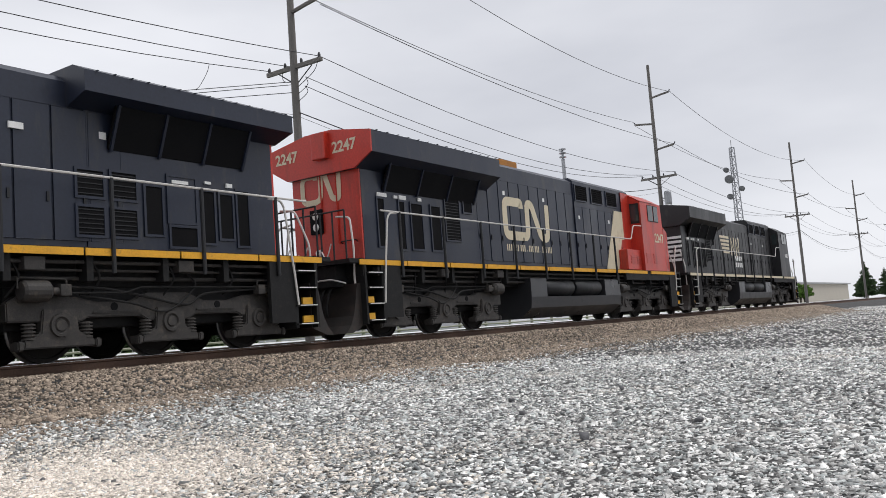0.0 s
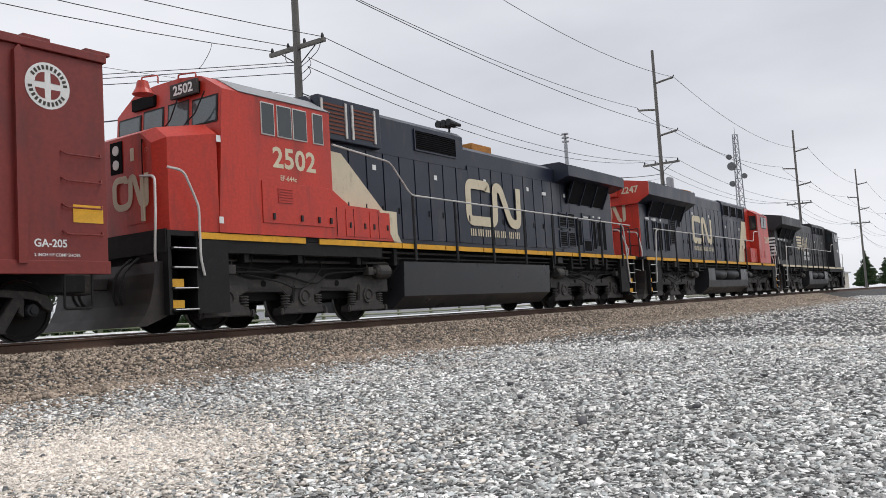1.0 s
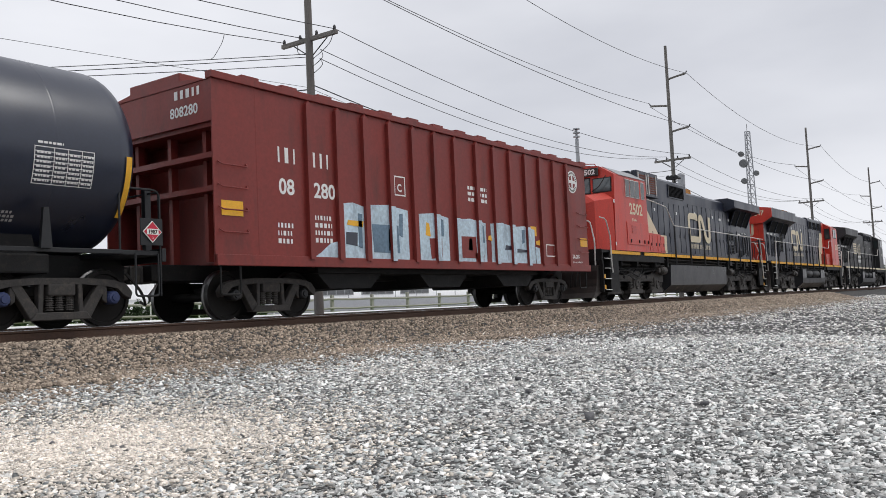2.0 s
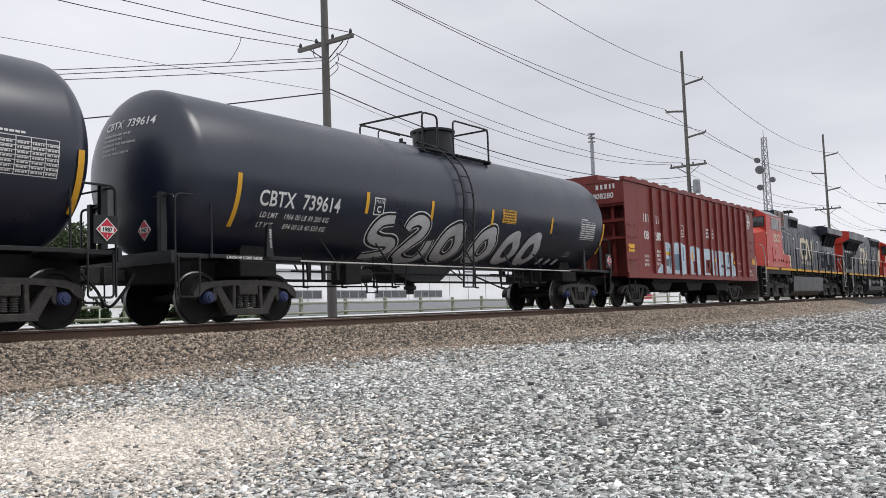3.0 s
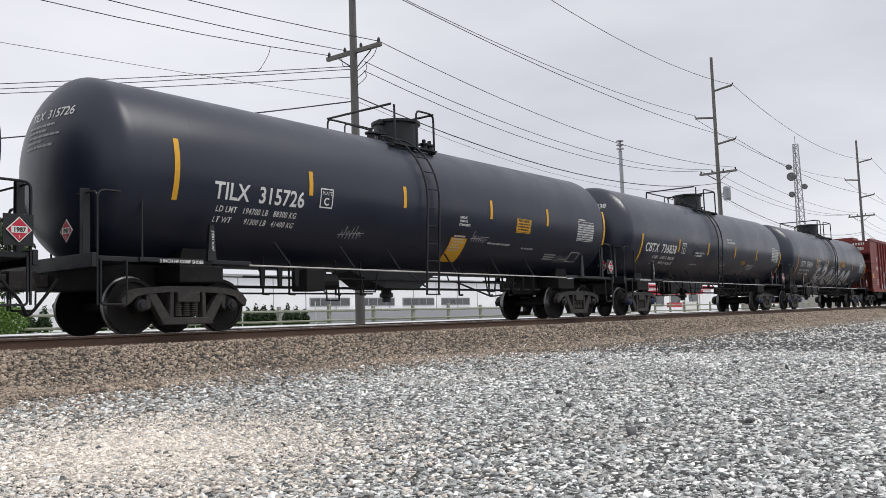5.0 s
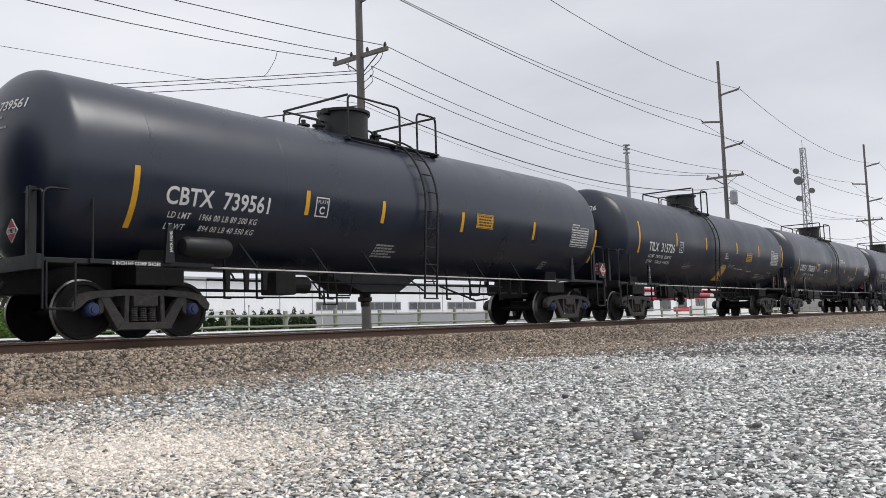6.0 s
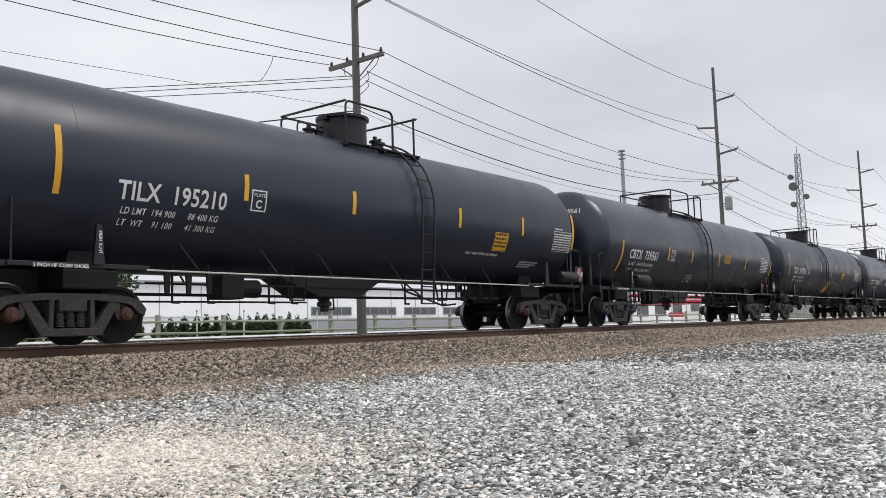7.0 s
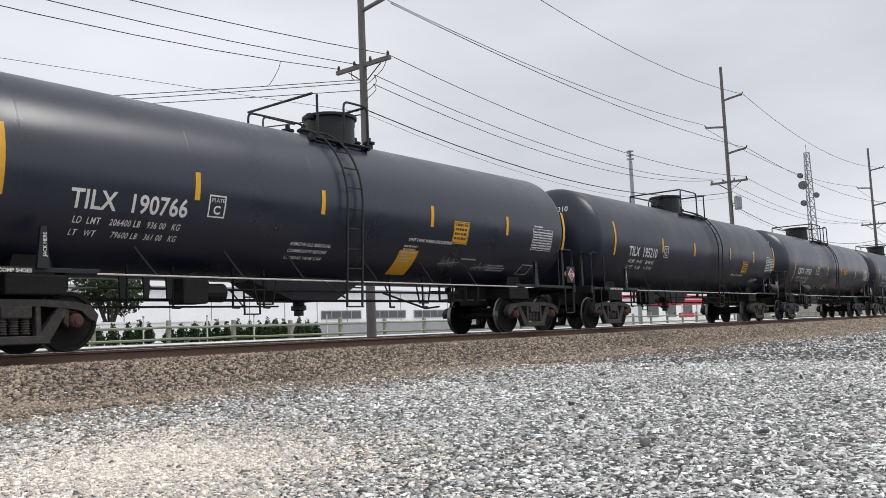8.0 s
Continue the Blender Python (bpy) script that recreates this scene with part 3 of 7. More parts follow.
    bm = lathe(bmesh.new(), [(0.5, top - 0.12), (0.54, top - 0.12), (0.54, top + 0.5), (0.6, top + 0.51), (0.6, top + 0.57), (0.42, top + 0.59), (0.02, top + 0.62)], (manway, 0, 0), "z", 32)
    for s in (-1, 1):
        soft_box(bm, manway + s * 0.58 - 0.1, manway + s * 0.58 + 0.1, -0.12, 0.02, top + 0.44, top + 0.56, 0.02)
    part("manway_housing", bm, M["fitting"], car, "dark round fittings housing on the tank top", smooth=True)
    ra, rb, rc, rd = opt["rails"]
    deck = top - 0.26
    bm = bmesh.new()
    for y in (-1.02, -0.92, -0.82, 0.82, 0.92, 1.02):
        part("walkway_bar", B(min(ra, rb - 0.2), rd + 0.05, y - 0.035, y + 0.035, deck, deck + 0.03), M["fitting"], car)
    for x in (ra, (ra + rd) / 2, rd):
        soft_box(bm, x - 0.03, x + 0.03, -1.04, 1.04, deck - 0.05, deck)
    for s in (-1, 1):
        for x in (ra + 0.1, rd - 0.1):
            rod(bm, (x, s * 0.95, deck), (x, s * 0.85, deck - 0.12), 0.03)
    part("top_platform", bm, M["fitting"], car)
    zr = top + 0.64
    for s in (-1, 1):
        y = s * 1.0
        for x0, x1 in ((ra, rb), (rc, rd)) if s < 0 else ((ra, rd),):
            if x1 - x0 > 0.3:
                part("top_rail", pipe(bmesh.new(), round_path([(x0, y, deck), (x0, y, zr), (x1, y, zr), (x1, y, deck)], 0.14), 0.026), M["fitting"], car)
            else:
                part("rail_post", rod(bmesh.new(), ((x0 + x1) / 2, y, deck), ((x0 + x1) / 2, y, zr), 0.026, 6), M["fitting"], car)
    for x in (ra, rd):
        part("top_rail", pipe(bmesh.new(), [(x, -1.0, zr), (x, 1.0, zr)], 0.026), M["fitting"], car)
    part("top_rail", pipe(bmesh.new(), [(ra, 1.0, top + 0.2), (rd, 1.0, top + 0.2)], 0.02), M["fitting"], car)
    part("top_rail", pipe(bmesh.new(), round_path([(ra - 0.35, 0.1, top - 0.02), (ra - 0.35, 0.1, top + 0.32), (ra + 0.5, 0.1, top + 0.3)], 0.12), 0.02), M["fitting"], car)
    for vx in (-1.05, -0.8, 0.85, 1.1):
        bm = lathe(bmesh.new(), [(0.02, top), (0.09, top), (0.09, top + 0.12), (0.14, top + 0.13), (0.14, top + 0.17), (0.05, top + 0.18), (0.05, top + 0.27), (0.02, top + 0.28)], (manway + vx, rng.uniform(-0.25, 0.25), 0), "z", 10)
        part("valve", bm, M["fitting"], car)
    # reflective strips
    for i, sx in enumerate(strips):
        end = i in (0, len(strips) - 1)
        h = 1.02 if end else 0.46
        z = strip_z[1 if end else 0]
        n = "reflective_strip"
        flat(n, on_tank(plate(0.1, h), sx, z, R, ZC, 0.008), M["yellow"], car, "yellow reflective strip")
    # writing
    def put(bm, x, z, mat="white", lift=0.008):
        return flat("lettering", on_tank(bm, x, z, R, ZC, lift), M[mat], car)
    put(sized(letters(mark + "  " + number, 0.4, bold=0.008, spacing=1.03), text_size, 0.31), x_text, z_text)
    for i, row in enumerate(weights):
        put(sized(letters(row, 0.16, shear=0.12, bold=0.002, spacing=1.1), 1.82, 0.115), x_text + opt.get("indent", 0.1), z_text - 0.2 - 0.17 * i)
    px = opt.get("plate_x", x_text + 2.9)
    pz = z_text + 0.05
    flat("plate_box", on_tank(outline_plate(0.34, 0.38, 0.025), px, pz, R, ZC, 0.008), M["white"], car)
    put(letters("PLATE", 0.095), px + 0.05, pz + 0.25)
    put(letters("C", 0.2, bold=0.006), px + 0.1, pz + 0.06)
    # print, sign and table
    sx, sz, sw, sh = opt.get("sign", (11.2, 2.45, 0.62, 0.42))
    sign = flat("warning_sign", on_tank(plate(sw, sh), sx, sz, R, ZC, 0.008), M["yellow"], car, "yellow printed warning sign")
    flat("sign_border", on_tank(outline_plate(sw * 0.94, sh * 0.92, 0.012), sx + sw * 0.03, sz + sh * 0.04, R, ZC, 0.011), M["dark_ink"], sign)
    flat("print", on_tank(bars([sw * 0.78] * 4, sh * 0.11, sh * 0.09, rng), sx + sw * 0.1, sz + sh * 0.76, R, ZC, 0.012), M["dark_ink"], sign)
    if opt.get("sign2"):
        x2, z2 = opt["sign2"]
        bm = plate(0.62, 0.72)
        for v in bm.verts:
            v.co.x += 0.05 * (1 - v.co.y / 0.72)
        s2 = flat("warning_sign", on_tank(bm, x2, z2, R, ZC, 0.008), M["yellow"], car, "large faded yellow printed sign")
        flat("print", on_tank(bars([0.44, 0.4, 0.46, 0.3, 0.42, 0.38], 0.04, 0.035, rng), x2 + 0.08, z2 + 0.55, R, ZC, 0.012), M["cream"], s2)
        flat("print", on_tank(bars([0.42], 0.06, 0.05, rng), x2 + 0.1, z2 + 0.63, R, ZC, 0.012), M["dark_ink"], s2)
    tx, tz = opt.get("table", (15.0, 2.2))
    bm = bmesh.new()
    for i in range(9):
        y = i * 0.068
        bm.faces.new([bm.verts.new(p) for p in ((0, y, 0), (0.95, y, 0), (0.95, y + 0.012, 0), (0, y + 0.012, 0))])
    for x in (0, 0.3, 0.52, 0.74, 0.94):
        bm.faces.new([bm.verts.new(p) for p in ((x, 0, 0.001), (x + 0.012, 0, 0.001), (x + 0.012, 0.55, 0.001), (x, 0.55, 0.001))])
    tb = flat("test_table", on_tank(bm, tx, tz, R, ZC, 0.008), M["white"], car, "white ruled stencil table")
    for k, x in enumerate((0.04, 0.33, 0.55, 0.77)):
        flat("print", on_tank(bars([0.17 + (0.05 if k == 0 else 0)] * 7, 0.025, 0.043, rng), tx + x, tz + 0.435, R, ZC, 0.009), M["white"], tb)
    flat("print", on_tank(bars([0.4], 0.035, 0.02, rng), tx + 0.05, tz + 0.58, R, ZC, 0.009), M["white"], tb)
    for x, z, w, k in opt.get("print", ()):
        put(bars([w * rng.uniform(0.7, 1.0) for _ in range(k)], 0.045, 0.03, rng), x, z, "grey_letter")
    for x, z, s, txt in opt.get("words", ()):
        for i, row in enumerate(txt.split("/")):
            put(letters(row, s, shear=0.1, bold=0.002), x, z - i * s * 1.15)
    if opt.get("frame"):
        x, z = opt["frame"]
        bm = outline_plate(0.5, 0.34, 0.02)
        for v in bm.verts:
            v.co.x += v.co.y * 0.15
        flat("plate_box", on_tank(bm, x, z, R, ZC, 0.008), M["white"], car)
    for x, z in opt.get("scrawl", ()):
        # a quick spiky tag: leaning strokes with a bar through them
        for k in range(6):
            h = rng.uniform(0.14, 0.3)
            a = 0.1 * k
            pts = [(a, -0.1), (a + 0.05, h - 0.1), (a + 0.09, h * 0.3 - 0.1), (a + 0.12, h * 0.6 - 0.1)]
            put(ribbon([Vector((*p, 0)) for p in pts], 0.016), x, z, "grey_letter", 0.006)
        put(ribbon([Vector((-0.06, -0.02, 0)), Vector((0.68, 0.06, 0))], 0.014), x, z, "grey_letter", 0.008)
    # heads
    flat("lettering", on_head(letters(mark + "  " + number, 0.21, bold=0.004), 0.45, ZC + 0.75, xa, hd), M["white"], car)
    flat("print", on_head(bars([0.8, 0.6, 0.95, 0.5, 0.8], 0.04, 0.045, rng), 0.45, ZC + 0.62, xa, hd), M["grey_letter"], car)
    placard(car, 0.84, -0.72, 1.62, 0.36, "end")
    placard(car, CAR - 0.35, -1.47, 1.5, 0.36, "side")
    part("placard_holder", B(CAR - 0.56, CAR - 0.14, -1.458, -1.44, 1.28, 1.72, 0.004), M["fitting"], car)
    bm = letters("2 INCH HF COMP SHOES", 0.075, bold=0.002)
    flat("lettering", on_side(bm, 2.0, -1.424, 1.125), M["white"], car)
    if opt.get("jack", True):
        bm = letters("JACK HERE", 0.07, bold=0.001)
        for v in bm.verts:
            v.co = Vector((-v.co.y, v.co.x, 0))
        flat("lettering", on_side(bm, 3.0, -1.494, 1.35), M["white"], car)
    return car


def smooth_line3(pts, n=5):
    p = [Vector(q) for q in pts]
    out = []
    k = len(p)
    for i in range(k - 1):
        a, b, c, d = (p[min(max(i + j, 0), k - 1)] for j in (-1, 0, 1, 2))
        for j in range(n):
            t = j / n
            out.append(0.5 * ((2 * b) + (c - a) * t + (2 * a - 5 * b + 4 * c - d) * t * t + (3 * b - a - 3 * c + d) * t ** 3))
    out.append(p[-1])
    return out


def graffiti(car, x0, z0):
    """Bubble figures sprayed in silver with black and white edges."""
    S = ((0.72, 0.78), (0.35, 0.73), (0.16, 0.56), (0.18, 0.4), (0.48, 0.32), (0.85, 0.31), (1.0, 0.22), (0.93, 0.09), (0.62, 0.03), (0.27, 0.0))
    TWO = ((0.0, 0.6), (0.08, 0.74), (0.35, 0.83), (0.62, 0.74), (0.57, 0.52), (0.32, 0.3), (0.2, 0.08), (0.5, -0.03), (0.95, -0.02), (1.06, 0.14), (1.0, 0.4))
    O = ((0.5, 0.72), (0.12, 0.58), (0.0, 0.34), (0.12, 0.1), (0.5, 0.04), (0.7, 0.2), (0.68, 0.42), (0.56, 0.58))
    def arc(z):
        return R * (math.asin((z0 + z - ZC) / R) - math.asin((z0 - ZC) / R))
    rows = [(S, 0.0, False, 1.0, 0.25), (TWO, 1.26, False, 1.0, 0.26), (O, 2.76, True, 1.0, 0.29), (O, 4.28, True, 1.0, 0.3), (O, 5.56, True, 0.95, 0.3), (O, 6.68, True, 0.98, 0.3)]
    for pts, dx, closed, k, wide in rows:
        line = smooth_line([(dx + p[0] * k, arc(p[1] * k)) for p in pts], 7, closed)
        n = len(line)
        taper = None if closed else [0.72 + 0.33 * math.sin(math.pi * min(1, max(0, (i + 3) / (n + 5)))) for i in range(n)]
        layers = ((wide + 0.19, "white_graffiti", 0.006), (wide + 0.13, "black_graffiti", 0.010), (wide, "silver_graffiti", 0.014))
        for w, mat, lift in layers[0 if dx < 5 else 2:]:
            flat("graffiti", on_tank(ribbon(line, w, closed, taper), x0, z0, R, ZC, lift), M[mat], car, "silver bubble-figure graffiti")
    for i in range(3):
        dx = 8.1 + 0.46 * i
        line = smooth_line([(dx, 0.03), (dx - 0.02, 0.18), (dx + 0.02, 0.32)], 4)
        flat("graffiti", on_tank(ribbon(line, 0.2, False, [0.4, 0.75, 0.95, 1, 1, 1, 0.9, 0.75, 0.45][:len(line)]), x0, z0, R, ZC, 0.014), M["silver_graffiti"], car)
    line = smooth_line([(3.92, 0.0), (3.98, 0.24), (3.92, 0.45)], 4)
    flat("graffiti", on_tank(ribbon(line, 0.1), x0, z0, R, ZC, 0.018), M["silver_graffiti"], car)

# ---- locomotives ----
LOCO = 22.0


def loco_truck_mesh():
    """A cast side frame: a deep beam arched over the wheels, with flared pedestals at the axles."""
    bm = bmesh.new()
    y0, y1 = -1.22, -1.04
    top = [(-2.8, 0.9), (-2.6, 1.02), (-1.7, 0.98), (-1.35, 0.9), (-0.75, 0.9), (-0.4, 1.04), (0.4, 1.04), (0.75, 0.9), (1.35, 0.9), (1.7, 0.98), (2.6, 1.02), (2.8, 0.9)]
    low = [(2.8, 0.62), (1.62, 0.6), (1.5, 0.66), (0.55, 0.66), (0.42, 0.58), (-0.42, 0.58), (-0.55, 0.66), (-1.5, 0.66), (-1.62, 0.6), (-2.8, 0.62)]
    prism(bm, top + low, y0, y1)
    for c in (-2.0, 0.0, 2.0):
        prism(bm, [(c - 0.27, 0.8), (c + 0.27, 0.8), (c + 0.31, 0.45), (c + 0.56, 0.34), (c + 0.58, 0.22), (c - 0.58, 0.22), (c - 0.56, 0.34), (c - 0.31, 0.45)], y0 - 0.05, y1)
        for s in (-1, 1):
            soft_box(bm, c + s * 0.62 - 0.05, c + s * 0.62 + 0.05, y0 - 0.07, y1, 0.2, 0.34)
    for c in (-1.0, 1.0):
        soft_box(bm, c - 0.45, c + 0.45, y0 - 0.03, y0, 0.72, 0.76)
    bmesh.ops.bevel(bm, geom=list(bm.edges), offset=0.02, segments=2, affect="EDGES")
    return bm


def coil_mesh():
    prof = []
    for i in range(5):
        z = 0.345 + i * 0.052
        prof += [(0.06, z), (0.1, z + 0.012), (0.1, z + 0.03), (0.06, z + 0.042)]
    return lathe(bmesh.new(), prof, (0, -1.19, 0), seg=12)


def brake_cylinder_mesh():
    bm = lathe(bmesh.new(), [(0.02, -0.3), (0.13, -0.3), (0.16, -0.26), (0.16, 0.1), (0.1, 0.16), (0.06, 0.17), (0.06, 0.3), (0.02, 0.3)], (0, -1.34, 1.06), "x", 16)
    pipe(bm, round_path([(-0.34, -1.34, 1.1), (-0.34, -1.34, 1.26), (0.42, -1.34, 1.24), (0.42, -1.34, 1.1)], 0.05), 0.016)
    soft_box(bm, 0.28, 0.46, -1.42, -1.26, 0.98, 1.16, 0.02)
    return bm


def journal_mesh():
    bm = lathe(bmesh.new(), [(0.11, -1.28), (0.13, -1.31), (0.17, -1.31), (0.18, -1.27)], axis="y", seg=20)
    return lathe(bm, [(0.02, -1.3), (0.08, -1.3), (0.1, -1.27), (0.1, -1.26)], axis="y", seg=16)


def truck_pipes_mesh():
    bm = bmesh.new()
    pipe(bm, smooth_line3([(-2.0, -1.32, 1.12), (-1.3, -1.3, 1.1), (-0.5, -1.28, 0.97), (0.3, -1.3, 0.82), (0.7, -1.3, 1.0), (1.5, -1.3, 1.06), (2.1, -1.32, 1.1)]), 0.022)
    pipe(bm, smooth_line3([(-1.7, -1.3, 1.0), (-0.8, -1.33, 0.86), (-0.1, -1.3, 0.72), (0.5, -1.3, 1.12), (0.4, -1.25, 1.35)]), 0.018)
    pipe(bm, [(-2.3, -1.34, 1.03), (-0.9, -1.33, 1.03), (-0.6, -1.3, 1.12), (2.3, -1.34, 1.12)], 0.016)
    return bm


def loco_truck(car, x):
    t = shared("truck", "loco_bolster", lambda: B(-2.7, 2.7, -0.95, 0.95, 0.5, 1.16, 0.03), M["under"], car, (x, 0, 0), label="three-axle locomotive truck with dusty steel frame")
    shared("truck_frame", "loco_frame", loco_truck_mesh, M["truck"], t)
    far = shared("truck_frame", "loco_frame", loco_truck_mesh, M["truck"], t)
    far.rotation_euler = (0, 0, math.pi)
    shared("brake_cylinder", "loco_brake", brake_cylinder_mesh, M["truck"], t, (-2.35, 0, 0))
    shared("brake_cylinder", "loco_brake_b", lambda: mirrored_x(brake_cylinder_mesh()), M["truck"], t, (2.35, 0, 0))
    shared("brake_pipe", "loco_truck_pipes", truck_pipes_mesh, M["under"], t)
    for c in (-2.0, 0.0, 2.0):
        wheelset(t, c, LOCO_R)
        shared("journal_box", "loco_journal", journal_mesh, M["truck"], t, (c, 0, 0.55), smooth=True)
        for s in (-0.46, 0.46):
            shared("spring", "loco_coil", coil_mesh, M["spring"], t, (c + s, 0, 0))
    # lightening holes aren't cut: near-black discs paint the shade inside them
    for c in (-1.05, 1.05):
        shared("hole_shade_disc", "loco_hole_shade", lambda: lathe(bmesh.new(), [(0.01, -1.228), (0.065, -1.228), (0.065, -1.2)], axis="y", seg=12), M["grille"], t, (c, 0, 0.82))
    return t


def mirrored_x(bm):
    for v in bm.verts:
        v.co.x = -v.co.x
    return bm


def noodle(width, height):
    """A bent band: an open square loop running into a slanting double stroke."""
    k = width / 1.9
    a = [(0.72, 0.78), (0.72, 0.92), (0.08, 0.92), (0.08, 0.08), (0.95, 0.08)]
    b = [(0.95, 0.08), (0.97, 0.92), (1.16, 0.92), (1.5, 0.1), (1.8, 0.08), (1.82, 0.98)]
    pts = [Vector((x * k, y * height, 0)) for x, y in a + b[1:]]
    return round_path(pts, 0.2, 5)


def louvres(car, x0, x1, y, z0, z1, n, mat, frame=True):
    """A framed grille with real slats on the side at y."""
    g = part("grille", B(x0, x1, y + 0.01, y + 0.03, z0, z1), M["grille"], car, "dark louvred grille")
    for i in range(n):
        z = z0 + (i + 0.5) * (z1 - z0) / n
        part("slat", prism(bmesh.new(), [(x0, z - 0.4 * (z1 - z0) / n), (x1, z - 0.4 * (z1 - z0) / n), (x1, z + 0.1 * (z1 - z0) / n), (x0, z + 0.1 * (z1 - z0) / n)], y - 0.012, y + 0.01), mat, g)
    if frame:
        bm = bmesh.new()
        for a, b, c, d in ((x0 - 0.04, x1 + 0.04, z1, z1 + 0.04), (x0 - 0.04, x1 + 0.04, z0 - 0.04, z0), (x0 - 0.04, x0, z0, z1), (x1, x1 + 0.04, z0, z1)):
            soft_box(bm, a, b, y - 0.02, y + 0.03, c, d)
        part("grille_frame", bm, M["loco_black"], g)
    return g


def locomotive(name_label, flip, body, end_paint, rad, style):
    """A six-axle diesel locomotive; u runs from the cab's coupler. flip puts the cab ahead on +x."""
    car = thing("locomotive", name_label, "locomotive", group="locomotives of the train")

    def X(u):
        return LOCO - u if flip else u

    def box(u0, u1, y0, y1, z0, z1, r=0.0, bm=None):
        return soft_box(bm or bmesh.new(), min(X(u0), X(u1)), max(X(u0), X(u1)), y0, y1, z0, z1, r)

    black, red = M[body], M[end_paint]
    DECK = 1.72
    # frame and deck
    bm = box(0.75, 21.7, -1.5, 1.5, DECK - 0.09, DECK, 0.0)
    box(0.9, 21.6, -1.0, 1.0, 1.15, DECK - 0.09, 0.02, bm)
    part("underframe", bm, M["under"], car)
    for s in (-1, 1):
        bm = box(1.4, 6.5, s * 1.42, s * 1.5, 1.36, DECK - 0.1, 0.0)
        part("side_skirt", bm, M["under"], car)
        u = 1.4
        seg = [(1.4, 4.05), (4.45, 7.2)] + [(7.24 + 1.78 * i, 8.98 + 1.78 * i) for i in range(8)]
        for a, b in seg:
            part("sill_stripe", box(a, min(b, 21.4), s * 1.5 - 0.004, s * 1.53, DECK - 0.13, DECK - 0.015), M[style["stripe"]], car, "yellow sill stripe" if style["stripe"] == "yellow_stripe" else "pale sill stripe")
    # end steps and pilots
    for e in (0, 1):
        def U(u, e=e):
            return u if e == 0 else LOCO - u
        for s in (-1, 1):
            bm = box(U(0.75), U(0.82), s * 0.75, s * 1.52, 0.3, DECK, 0.0)
            box(U(1.34), U(1.42), s * 0.95, s * 1.52, 0.3, DECK, 0.0, bm)
            box(U(1.42), U(2.05), s * 1.44, s * 1.52, 0.3 if e == 0 else 0.42, DECK - 0.14, 0.0, bm)
            box(U(0.82), U(1.34), s * 0.95, s * 1.0, 0.3, DECK, 0.0, bm)
            part("step_well", bm, M["under"], car)
            for k, z in enumerate((0.36, 0.72, 1.07, 1.4)):
                part("step", box(U(0.8), U(1.4), s * 1.1, s * 1.56, z - 0.002, z + 0.03), M["under"], car)
                part("step_nosing", box(U(0.84), U(1.32), s * 1.56, s * 1.57, z + 0.012, z + 0.03), M["white"], car)
                if k < 2:
                    part("step_marker", box(U(0.84), U(1.12), s * 1.4, s * 1.44, z + 0.045, z + 0.18), M["yellow"], car)
            part("step_rail", pipe(bmesh.new(), round_path([(X(U(1.48)), s * 1.55, 0.95), (X(U(1.4)), s * 1.56, 1.25), (X(U(1.4)), s * 1.56, 2.15), (X(U(1.1)), s * 1.56, 2.75), (X(U(0.85)), s * 1.45, 2.8)] if e == 0 else [(X(U(1.36)), s * 1.56, 0.75), (X(U(1.42)), s * 1.56, 1.3), (X(U(1.62)), s * 1.56, 2.65), (X(U(1.72)), s * 1.56, 2.78), (X(U(2.0)), s * 1.53, 2.8)], 0.12), 0.024), M["rail_paint"], car, "pale bent step handrail")
            part("step_rail", pipe(bmesh.new(), round_path([(X(U(0.72)), s * 1.3, 0.95), (X(U(0.66)), s * 1.3, 1.3), (X(U(0.7)), s * 1.3, 2.0), (X(U(0.86)), s * 1.1, 2.7), (X(U(0.86)), s * 0.7, 2.75)], 0.12), 0.024), M["rail_paint"], car, "pale bent step handrail")
        bm = bmesh.new()
        prism(bm, [(X(U(0.85)), 1.2), (X(U(0.85)), 0.3), (X(U(0.4)), 0.13), (X(U(0.2)), 0.13), (X(U(0.36)), 0.3), (X(U(0.47)), 0.5), (X(U(0.54)), 0.75), (X(U(0.58)), 1.0), (X(U(0.66)), 1.2)], -1.38, 1.38)
        part("snowplough", bm, M["plough"], car, "worn black pilot plough")
        bm = box(U(0.0), U(0.85), -0.1, 0.1, 0.8, 1.0, 0.02)
        box(U(-0.02), U(0.25), -0.17, 0.15, 0.72, 1.08, 0.04, bm)
        part("coupler", bm, M["truck"], car)
        for y in (-0.75, -0.55, 0.55, 0.75):
            part("air_hose", pipe(bmesh.new(), smooth_line3([(X(U(0.74)), y, 1.3), (X(U(0.45)), y, 1.05), (X(U(0.4)), y * 0.9, 0.7), (X(U(0.5)), y * 0.8, 0.5)]), 0.026), M["rubber"], car)
        bm = box(U(0.72), U(0.76), -1.5, 1.5, 1.35, DECK + 0.02)
        part("end_beam", bm, M["under"], car)
    loco_truck(car, X(4.2))
    loco_truck(car, X(17.85))
    for y, z, r in ((-1.36, 1.5, 0.03), (-1.3, 1.38, 0.022), (-1.2, 1.26, 0.035)):
        part("deck_pipe", rod(bmesh.new(), (X(1.6), y, z), (X(20.5), y, z), r, 8), M["truck"], car)
    for k, u in enumerate((2.5, 3.9, 5.7, 7.0, 14.9, 16.2, 17.6, 18.9, 20.1)):
        part("pipe_bracket", box(u, u + 0.12, -1.44, -1.16, 1.2, 1.62, 0.01), M["under"], car)
